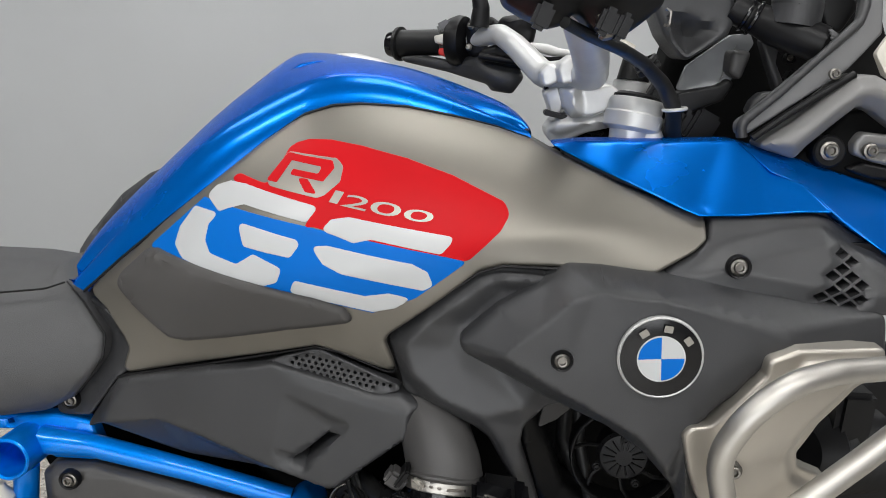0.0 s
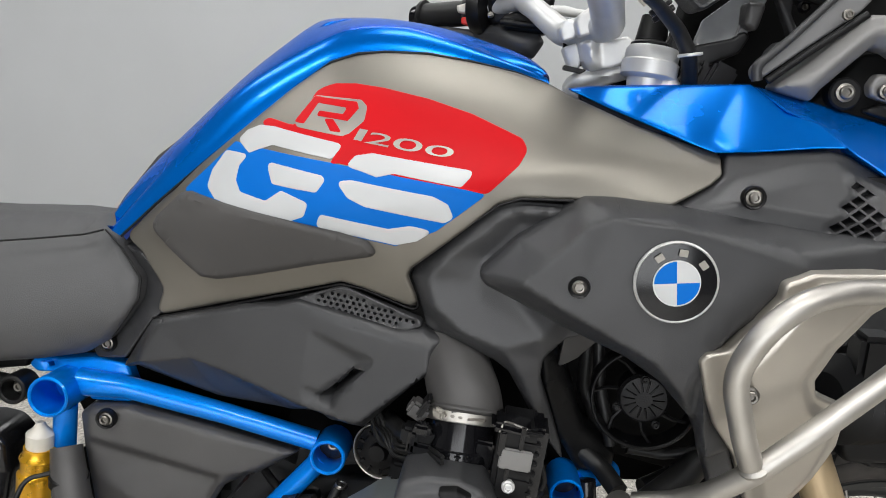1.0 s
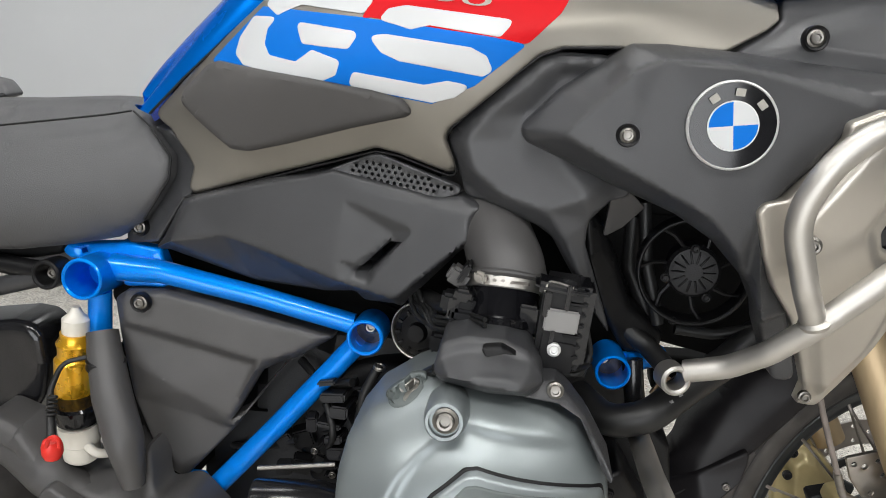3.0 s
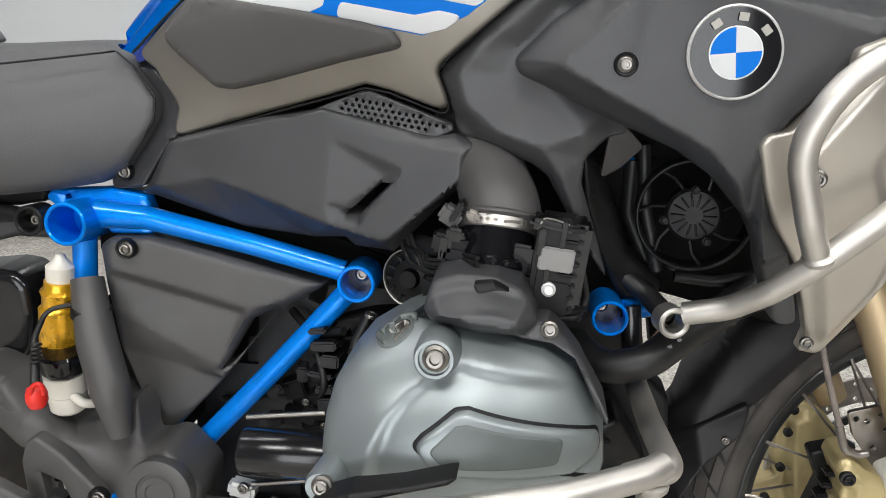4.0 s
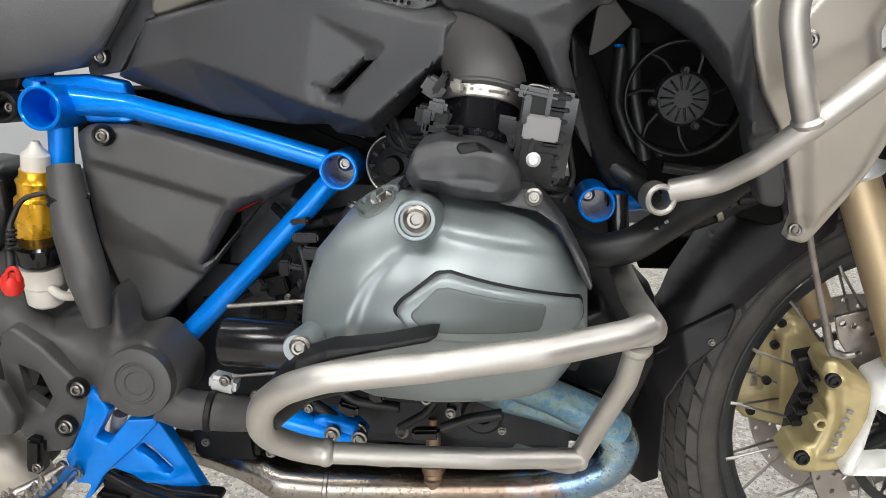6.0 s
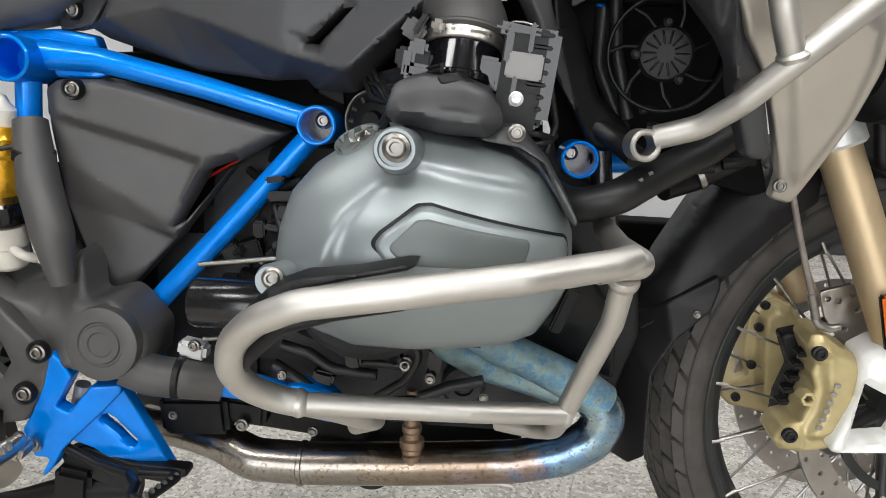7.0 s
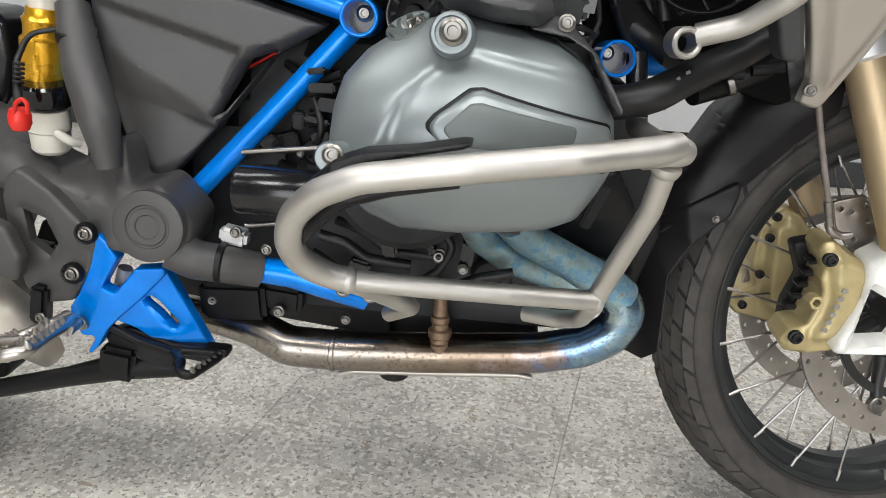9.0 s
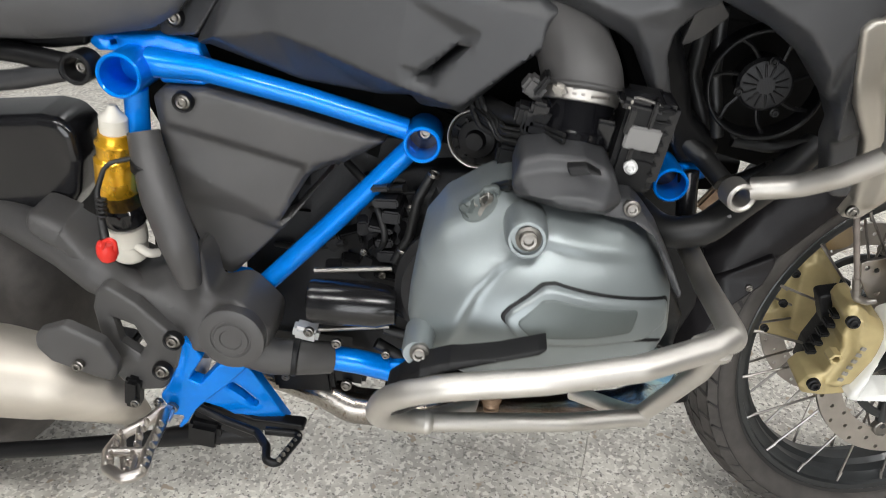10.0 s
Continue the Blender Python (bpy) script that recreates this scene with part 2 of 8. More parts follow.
# ---- mesh helpers ----
def mesh_object(name, verts, faces, mat, parent=None, label="", sharp=40):
    me = bpy.data.meshes.new(name)
    me.from_pydata([tuple(v) for v in verts], [], faces)
    me.validate()
    bm = bmesh.new()
    bm.from_mesh(me)
    bmesh.ops.remove_doubles(bm, verts=bm.verts, dist=1e-6)
    bmesh.ops.recalc_face_normals(bm, faces=bm.faces)
    bm.to_mesh(me)
    bm.free()
    me.polygons.foreach_set("use_smooth", [True] * len(me.polygons))
    me.set_sharp_from_angle(angle=radians(sharp))
    me.materials.append(mat)
    ob = new(name, me)
    if parent:
        ob.parent = parent
        up = parent
        while up.parent:
            up = up.parent
        ob.matrix_parent_inverse = (BASES[up.name] if parent is up else Matrix.Identity(4)).inverted()
    if label:
        tagged(ob, label)
    return ob


BASES = {}


def thing(name, label, category, base=(0, 0, 0)):
    ob = new(name)
    ob.matrix_world = Matrix.Translation(base)
    ob.empty_display_size = 0.05
    BASES[ob.name] = Matrix.Translation(base)
    return tagged(ob, label, category)


def filleted(pts, r, closed=True, n=4):
    """Round the corners of a path with short curves."""
    pts = [Vector(p) for p in pts]
    out, k = [], len(pts)
    for i, p in enumerate(pts):
        if not closed and i in (0, k - 1):
            out.append(p)
            continue
        a, b = pts[i - 1] - p, pts[(i + 1) % k] - p
        if r <= 0 or a.length < 1e-6 or b.length < 1e-6 or a.angle(b, 3.14) > 3.05:
            out.append(p)
            continue
        cut = r / max(0.2, math.tan(a.angle(b) / 2))
        ca, cb = min(cut, a.length * 0.48), min(cut, b.length * 0.48)
        s, e = p + a.normalized() * ca, p + b.normalized() * cb
        for j in range(n + 1):
            u = j / n
            out.append(s * (1 - u) ** 2 + p * 2 * u * (1 - u) + e * u * u)
    return out


def resampled(pts, step, closed=True):
    out = []
    for i in range(len(pts) if closed else len(pts) - 1):
        a, b = pts[i], pts[(i + 1) % len(pts)]
        n = max(1, math.ceil((b - a).length / step))
        out += [a.lerp(b, j / n) for j in range(n)]
    return out if closed else out + [pts[-1]]


def inside(poly, q):
    """Which of the points q lie inside the polygon, both in the plane."""
    a, b = poly, np.roll(poly, -1, 0)
    x, z = q[:, 0:1], q[:, 1:2]
    cross = (a[:, 1] > z) != (b[:, 1] > z)
    dz = np.where(np.abs(b[:, 1] - a[:, 1]) < 1e-12, 1e-12, b[:, 1] - a[:, 1])
    at = a[:, 0] + (z - a[:, 1]) / dz * (b[:, 0] - a[:, 0])
    return (cross & (x < at)).sum(1) % 2 == 1


def distance(poly, q):
    a, d = poly, np.roll(poly, -1, 0) - poly
    u = ((q[:, None] - a) * d).sum(-1) / np.maximum((d * d).sum(-1), 1e-12)
    return np.linalg.norm(q[:, None] - a - np.clip(u, 0, 1)[..., None] * d, axis=-1).min(1)


class Surface:
    """A skin over the x-z plane whose y runs straight between given points and along given lines."""

    def __init__(self, outline, lines=(), points=()):
        pts, edges = [], []
        for k, line in enumerate((outline, *lines)):
            n, m = len(pts), len(line)
            pts += [Vector(p) for p in line]
            edges += [(n + i, n + (i + 1) % m) for i in range(m if k == 0 else m - 1)]
        pts += [Vector(p) for p in points]
        v, _, f, ov, _, _ = delaunay_2d_cdt([Vector((p.x, p.z)) for p in pts], edges, [], 0, 1e-6)
        y = []
        for i, o in enumerate(ov):
            if o:
                y.append(pts[o[0]].y)
            else:
                near = sorted(pts, key=lambda p: (p.x - v[i].x) ** 2 + (p.z - v[i].y) ** 2)[:2]
                y.append((near[0].y + near[1].y) / 2)
        self.v, self.y, self.f = np.array(v), np.array(y), [t for t in f if len(t) == 3]

    def __call__(self, q):
        out = np.full(len(q), np.nan)
        for t in self.f:
            a, b, c = self.v[list(t)]
            d = (b[0] - a[0]) * (c[1] - a[1]) - (c[0] - a[0]) * (b[1] - a[1])
            if abs(d) < 1e-12:
                continue
            u = ((q[:, 0] - a[0]) * (c[1] - a[1]) - (c[0] - a[0]) * (q[:, 1] - a[1])) / d
            w = ((b[0] - a[0]) * (q[:, 1] - a[1]) - (q[:, 0] - a[0]) * (b[1] - a[1])) / d
            ok = (u > -1e-4) & (w > -1e-4) & (u + w < 1.0001) & np.isnan(out)
            out[ok] = (self.y[t[0]] * (1 - u - w) + self.y[t[1]] * u + self.y[t[2]] * w)[ok]
        for i in np.flatnonzero(np.isnan(out)):
            out[i] = self.y[((self.v - q[i]) ** 2).sum(1).argmin()]
        return out


class Spline:
    """A smooth skin over the x-z plane through given points, like a bent thin sheet."""

    def __init__(self, outline, lines=(), points=(), stiff=2e-4):
        p = np.array([tuple(q) for line in (outline, *lines, points) for q in line])
        self.c, self.s = p[:, [0, 2]].mean(0), 0.3
        self.u = (p[:, [0, 2]] - self.c) / self.s
        n = len(p)
        a = np.zeros((n + 3, n + 3))
        a[:n, :n] = self.kernel(self.u, self.u) + stiff * np.eye(n)
        a[:n, n], a[:n, n + 1 :] = 1, self.u
        a[n:, :n] = a[:n, n:].T
        self.w = np.linalg.solve(a, np.r_[p[:, 1], 0, 0, 0])

    def kernel(self, a, b):
        d = ((a[:, None] - b[None]) ** 2).sum(-1)
        return d * np.log(np.maximum(d, 1e-12))

    def __call__(self, q):
        u = (np.asarray(q) - self.c) / self.s
        return self.kernel(u, self.u) @ self.w[:-3] + self.w[-3] + u @ self.w[-2:]


class Poly:
    """A very smooth skin: a polynomial in x and z that follows given points."""

    def __init__(self, outline, lines=(), points=(), degree=3):
        p = np.array([tuple(q) for line in (outline, *lines, points) for q in line])
        w = np.r_[np.full(len(outline), 1.0), np.full(len(p) - len(outline), 2.0)]
        self.c, self.s = p[:, [0, 2]].mean(0), max(np.ptp(p[:, 0]), np.ptp(p[:, 2])) / 2
        self.powers = [(i, j) for i in range(degree + 1) for j in range(degree + 1 - i)]
        m = self.terms(p[:, [0, 2]])
        ridge = 0.02 * np.diag([0.0 if i + j < 2 else 1.0 for i, j in self.powers])
        self.k = np.linalg.solve((m * w[:, None]).T @ m + ridge, (m * w[:, None]).T @ p[:, 1])

    def terms(self, q):
        u = (np.asarray(q) - self.c) / self.s
        return np.stack([u[:, 0] ** i * u[:, 1] ** j for i, j in self.powers], 1)

    def __call__(self, q):
        return self.terms(q) @ self.k


FOLD_ROUND = [(0, 0)] + [(rad * math.cos(a * math.pi / 3 + rad * 400), rad * math.sin(a * math.pi / 3 + rad * 400)) for rad in (0.0008, 0.0017) for a in range(6)]


def folded(v, folds):
    """How far each point recedes where the sheet is folded: (line, a point of the folded side, slope, radius, min or max, cap)."""
    out = np.zeros(len(v))
    for line, side, slope, r, mode, cap in folds:
        ds = []
        for a, b in zip(line, line[1:]):
            a, b = np.array(a), np.array(b)
            n = np.array([a[1] - b[1], b[0] - a[0]])
            n = n / np.linalg.norm(n)
            n = n if (np.array(side) - a) @ n > 0 else -n
            ds.append((v - a) @ n)
        d = np.min(ds, 0) if mode == "min" else np.max(ds, 0)
        f = (d + np.sqrt(d * d + r * r)) / 2
        if cap:
            f = f - ((f - cap) + np.sqrt((f - cap) ** 2 + r * r)) / 2 + r * 0.5
        out += slope * f
    return out


def plate(name, outline, mat, parent, depth=0.01, lines=(), points=(), edge=0.003, fillet=0.006, step=0.008, holes=(), soft=3, lift=0.0, skin=None, label="", sharp=40, bulge=0.0, smooth=None, poly=0, relief=(), folds=(), hold_rim=True):
    """A shell that faces -y: an outline in x and z, its y from a Surface, rounded at the rim, with a back and walls."""
    skin = skin or (Poly(outline, lines, points, poly) if poly else Spline(outline, lines, points, smooth) if smooth else Surface(outline, lines, points))
    flat = lambda ps: np.array([(p[0], p[2]) for p in ps])
    rim = flat(resampled(filleted(outline, fillet), step))
    cuts = [flat(resampled(filleted(h, 0.0005), step)) for h in holes]
    area = lambda p: (p[:, 0] * np.roll(p[:, 1], -1) - p[:, 1] * np.roll(p[:, 0], -1)).sum()
    if area(rim) < 0:
        rim = rim[::-1]
    loops = [rim] + cuts
    allseg = lambda q: np.min([distance(l, q) for l in loops], axis=0)
    keep = lambda q: inside(rim, q) & ~np.any([inside(c, q) for c in cuts], axis=0) if cuts else inside(rim, q)
    tang = np.roll(rim, -1, 0) - np.roll(rim, 1, 0)
    nrm = np.stack([-tang[:, 1], tang[:, 0]], 1) / np.maximum(np.linalg.norm(tang, axis=1), 1e-9)[:, None]
    extra = []
    for k in (0.1, 0.35, 0.7, 1.0):
        q = rim + nrm * edge * k
        ok = keep(q)
        q = q[ok]
        if len(q):
            extra.append(q[allseg(q) > edge * k * 0.93])
    lo, hi = rim.min(0), rim.max(0)
    gx, gz = np.meshgrid(np.arange(lo[0], hi[0], step), np.arange(lo[1], hi[1], step))
    gx = gx + (np.arange(gx.shape[0]) % 2)[:, None] * step * 0.5
    q = np.stack([gx.ravel(), gz.ravel()], 1)
    q = q[keep(q)] if len(q) else q
    if len(q):
        q = q[allseg(q) > max(edge * 1.25, step * 0.5)]
    pts, edges = [], []
    for l in loops:
        n = len(pts)
        pts += [Vector(p) for p in l]
        edges += [(n + i, n + (i + 1) % len(l)) for i in range(len(l))]
    crease = []
    shapes = []
    for shape, height, width in relief:
        shapes.append((flat(filleted(shape, 0.006)), height, width))
    if lines and not smooth and not poly:
        for line in lines:
            l = flat(resampled([Vector(p) for p in line], step, False))
            ok = keep(l) & (allseg(l) > edge * 0.2)
            n = len(pts)
            index = np.cumsum(ok) - 1 + n
            pts += [Vector(p) for p in l[ok]]
            edges += [(int(index[i]), int(index[i + 1])) for i in range(len(l) - 1) if ok[i] and ok[i + 1]]
            crease.append(l)
    rest = np.concatenate(extra + [q]) if extra else q
    if crease and len(rest):
        near = np.concatenate(crease)
        rest = rest[np.sqrt(((rest[:, None] - near[None]) ** 2).sum(-1)).min(1) > step * 0.45]
    pts += [Vector(p) for p in rest]
    v, _, f, _, _, _ = delaunay_2d_cdt(pts, edges, [], 0, 1e-7)
    v = np.array(v)
    tri = np.array([t for t in f if len(t) == 3])
    tri = tri[keep(v[tri].mean(1))]
    y = skin(v)
    d = allseg(v)
    for p, height, width in shapes:
        for du, dv in FOLD_ROUND:
            w = v + (du, dv)
            y = y - height / len(FOLD_ROUND) * np.where(inside(p, w), np.clip(distance(p, w) / width, 0, 1), 0)
    if folds:
        # the folds bend the sheet between its edges, which as a rule stay where they are
        y = y + folded(v, folds)
        if hold_rim:
            hold = rim[:: max(1, len(rim) // 150)]
            y = y - Spline([(p[0], h, p[1]) for p, h in zip(hold, folded(hold, folds))], stiff=1e-5)(v)
    if soft:
        e = np.concatenate([tri[:, [0, 1]], tri[:, [1, 2]], tri[:, [2, 0]]])
        e = np.concatenate([e, e[:, ::-1]])
        deg = np.maximum(np.bincount(e[:, 0], minlength=len(v)), 1)
        free = d > 1e-5
        for _ in range(soft):
            mean = np.bincount(e[:, 0], y[e[:, 1]], len(v)) / deg
            y = np.where(free, y * 0.4 + mean * 0.6, y)
    y = y - lift - bulge * (1 - np.exp(-d / 0.03))
    r = np.clip(edge - d, 0, edge)
    y = y + edge - np.sqrt(np.maximum(edge * edge - r * r, 0))
    s = (v[tri[:, 1], 0] - v[tri[:, 0], 0]) * (v[tri[:, 2], 1] - v[tri[:, 0], 1]) - (v[tri[:, 2], 0] - v[tri[:, 0], 0]) * (v[tri[:, 1], 1] - v[tri[:, 0], 1])
    tri[s < 0] = tri[s < 0][:, ::-1]
    n = len(v)
    front = np.stack([v[:, 0], y, v[:, 1]], 1)
    back = np.stack([v[:, 0], np.maximum(y, y.mean()) + depth, v[:, 1]], 1)
    count = {}
    for t in tri:
        for i in range(3):
            count[(t[i], t[(i + 1) % 3])] = 1
    walls = [(int(b), int(a), int(a) + n, int(b) + n) for a, b in count if (b, a) not in count]
    faces = [tuple(map(int, t)) for t in tri] + [(int(t[2]) + n, int(t[1]) + n, int(t[0]) + n) for t in tri] + walls
    ob = mesh_object(name, np.concatenate([front, back]), faces, mat, parent, label, sharp)
    return ob, skin


def tube(name, pts, r, mat, parent, bend=0.03, seg=16, label="", hollow=0.0, step=0.012):
    """A round bar along a path with rounded bends; r is one radius or one for each point."""
    path = [Vector(p) for p in pts]
    rs = list(r) if isinstance(r, (list, tuple)) else [r] * len(path)
    line = resampled(filleted(path, bend, False, 8), step, False)
    cum = [0.0]
    for a, b in zip(path, path[1:]):
        cum.append(cum[-1] + (b - a).length)
    along = [0.0]
    for a, b in zip(line, line[1:]):
        along.append(along[-1] + (b - a).length)
    rad = np.interp(np.array(along) / max(along[-1], 1e-9), np.array(cum) / max(cum[-1], 1e-9), rs)
    verts, faces = [], []
    t0 = (line[1] - line[0]).normalized()
    side = t0.orthogonal().normalized()
    for i, p in enumerate(line):
        t = (line[min(i + 1, len(line) - 1)] - line[max(i - 1, 0)]).normalized()
        side = (side - t * side.dot(t)).normalized()
        up = t.cross(side)
        for j in range(seg):
            a = 2 * math.pi * j / seg
            verts.append(p + (side * math.cos(a) + up * math.sin(a)) * rad[i])
        if i:
            o = i * seg
            faces += [(o - seg + j, o - seg + (j + 1) % seg, o + (j + 1) % seg, o + j) for j in range(seg)]
    faces += [tuple(range(seg - 1, -1, -1)), tuple(range(len(verts) - seg, len(verts)))]
    return mesh_object(name, verts, faces, mat, parent, label, 50)


def loft(name, curves, mat, parent, swell, label="", n=72, m=10):
    """A skin across smooth curves, swelling a little between them, creased along the inner ones, with a back."""
    rows = []
    for c in curves:
        p = np.array(c, float)
        for _ in range(3):
            q = np.repeat(p, 2, 0)[1:-1]
            cut = np.empty_like(q)
            cut[0::2], cut[1::2] = 0.75 * p[:-1] + 0.25 * p[1:], 0.25 * p[:-1] + 0.75 * p[1:]
            p = np.concatenate([p[:1], cut, p[-1:]])
        s = np.r_[0, np.cumsum(np.linalg.norm(np.diff(p, axis=0), axis=1))]
        rows.append(np.stack([np.interp(np.linspace(0, s[-1], n), s, p[:, k]) for k in range(3)], 1))
    strip = []
    for a, b, w in zip(rows, rows[1:], swell):
        side = np.cross(np.gradient(a, axis=0), b - a)
        side /= np.maximum(np.linalg.norm(side, axis=1), 1e-9)[:, None]
        side *= np.where(side[:, 1:2] - side[:, 2:3] > 0, -1, 1)
        strip += [a + (b - a) * u + side * w * 4 * u * (1 - u) for u in np.arange(m) / m]
    strip.append(rows[-1])
    strip.append(rows[-1] + np.array((0, 0.03, -0.03)))
    verts = np.concatenate(strip)
    faces = [(r * n + k, r * n + k + 1, (r + 1) * n + k + 1, (r + 1) * n + k) for r in range(len(strip) - 1) for k in range(n - 1)]
    return mesh_object(name, verts, faces, mat, parent, label, 28)


def frame_of(axis, up=(0, 0, 1)):
    z = Vector(axis).normalized()
    x = Vector(up).cross(z)
    if x.length < 1e-4:
        x = Vector((1, 0, 0)).cross(z)
    x.normalize()
    return Matrix((x, z.cross(x), z)).transposed()


def lathe(name, profile, centre, axis, mat, parent, seg=40, label="", sharp=35, round_to=None):
    """Turn a profile of (radius, height along the axis) about an axis through centre."""
    m, c = frame_of(axis), Vector(centre)
    verts, faces = [], []
    for i, (r, h) in enumerate(profile):
        for j in range(seg):
            a = 2 * math.pi * j / seg
            verts.append(c + m @ Vector((r * math.cos(a), r * math.sin(a), h)))
        if i:
            o = i * seg
            faces += [(o - seg + j, o - seg + (j + 1) % seg, o + (j + 1) % seg, o + j) for j in range(seg)]
    if profile[0][0] > 1e-6 and round_to is None:
        faces.append(tuple(range(seg - 1, -1, -1)))
    if profile[-1][0] > 1e-6 and round_to is None:
        faces.append(tuple(range(len(verts) - seg, len(verts))))
    if round_to == "ring":
        o = len(verts) - seg
        faces += [(o + j, o + (j + 1) % seg, (j + 1) % seg, j) for j in range(seg)]
    return mesh_object(name, verts, faces, mat, parent, label, sharp)


def block(name, centre, size, mat, parent, turn=(0, 0, 0), bevel=0.003, label="", taper=1.0):
    """A box with bevelled edges; taper narrows its outer (-y) face."""
    bm = bmesh.new()
    bmesh.ops.create_cube(bm, size=1)
    for v in bm.verts:
        k = taper if v.co.y < 0 else 1
        v.co = Vector((v.co.x * size[0] * k, v.co.y * size[1], v.co.z * size[2] * k))
    if bevel:
        bmesh.ops.bevel(bm, geom=bm.edges[:], offset=bevel, segments=2, affect="EDGES")
    bmesh.ops.transform(bm, matrix=pose(*centre, *turn), verts=bm.verts)
    verts, faces = [v.co.copy() for v in bm.verts], [[v.index for v in f.verts] for f in bm.faces]
    bm.verts.index_update()
    faces = [[v.index for v in f.verts] for f in bm.faces]
    bm.free()
    return mesh_object(name, verts, faces, mat, parent, label, 30)


def bolt(centre, r, parent, axis=(0, -1, 0.05), mat=None, cup=True, name="screw", socket=6):
    """A flanged cap screw with a recessed socket, its washer in a dark cup where it has one."""
    mat = mat or BOLT
    r = r * 0.9
    p = [(r * 1.0, 0.0), (r * 1.0, r * 0.14), (r * 0.74, r * 0.26), (r * 0.72, r * 0.62), (r * 0.6, r * 0.72), (r * 0.4, r * 0.7), (r * 0.36, r * 0.3), (0.0, r * 0.28)]
    head = lathe(name, [(r, -r * 0.6)] + p, centre, axis, mat, parent, 24)
    if cup:
        lathe("screw_cup", [(r * 1.02, 0.001), (r * 1.08, 0.0025), (r * 1.32, 0.0035), (r * 1.45, 0.001), (r * 1.45, -0.004)], centre, axis, BLACK, parent, 28)
    return head


def ring(name, centre, axis, r, inner, length, mat, parent, label="", seg=40, lip=0.0015):
    h = length / 2
    p = [(inner, -h), (r - lip, -h), (r, -h + lip), (r, h - lip), (r - lip, h), (inner + lip, h), (inner, h - lip)]
    return lathe(name, p, centre, axis, mat, parent, seg, label, 35, "ring")


# ---- room ----
def slab(name, x0, x1, y0, y1, z0, z1, mat, label):
    v = [(x, y, z) for x in (x0, x1) for y in (y0, y1) for z in (z0, z1)]
    f = [(0, 1, 3, 2), (4, 6, 7, 5), (0, 4, 5, 1), (2, 3, 7, 6), (0, 2, 6, 4), (1, 5, 7, 3)]
    ob = mesh_object(name, v, f, mat)
    return tagged(ob, label, name.split("_")[0], kind="structure")


slab("floor", -4.2, 4.8, -4.4, 2.06, -0.12, -0.004, FLOOR, "speckled grey floor under the tiles")
slab("wall_north", -4.2, 4.8, 1.97, 2.12, 0, 3.0, WALL, "plain pale grey painted wall behind the motorcycle")
slab("wall_south", -4.2, -1.95, -4.55, -4.4, 0, 3.0, WALL_FAR, "plain grey painted wall beside the shop window")
slab("wall_south_east", 1.35, 4.8, -4.55, -4.4, 0, 3.0, WALL_FAR, "plain grey painted wall beside the shop window")
slab("wall_south_top", -1.95, 1.35, -4.55, -4.4, 2.3, 3.0, WALL_FAR, "plain grey painted wall over the shop window")
slab("wall_south_sill", -1.95, 1.35, -4.55, -4.4, 0, 0.1, WALL_FAR, "low painted wall under the shop window")
window = slab("window_1", -1.95, 1.35, -4.62, -4.6, 0.1, 2.3, DAYLIGHT, "shop window full of pale daylight")
for k in range(3):
    mx = -1.95 + 1.65 * k
    post = slab("window_frame", mx - 0.03, mx + 0.03, -4.53, -4.45, 0.1, 2.3, SKIRTING, "dark window frame post")
    del post["kind"], post["category"]
    post.parent = window
slab("wall_west", -4.35, -4.2, -4.4, 2.0, 0, 3.0, WALL_FAR, "plain grey painted wall")
slab("wall_east", 4.8, 4.95, -4.4, 2.0, 0, 3.0, WALL_FAR, "plain grey painted wall")
slab("ceiling", -4.2, 4.8, -4.4, 2.0, 3.0, 3.1, CEILING, "plain grey ceiling")
slab("baseboard", -4.2, 4.8, 1.955, 1.97, 0, 0.1, SKIRTING, "dark vinyl baseboard along the pale wall")

for lx, ly, _ in LAMPS:
    lamp = thing("ceiling_light", "flush white rectangular ceiling light panel, switched on", "ceiling light", (lx, ly, 2.97))
    tagged(lamp, group="ceiling lights")
    frame_ob = slab("light_frame", lx - 0.62, lx + 0.62, ly - 0.32, ly + 0.32, 2.965, 2.999, WHITE_PAINT, "white frame")
    lens = slab("diffuser", lx - 0.58, lx + 0.58, ly - 0.28, ly + 0.28, 2.955, 2.964, LIT, "lit white diffuser")
    for o in (frame_ob, lens):
        del o["kind"], o["category"]
        o.parent = lamp
        o.matrix_parent_inverse = BASES[lamp.name].inverted()

# ---- motorcycle ----
bike = thing("motorcycle", "blue, champagne and black adventure motorcycle leaning on its side stand", "motorcycle", (-0.1, -0.07, 0))

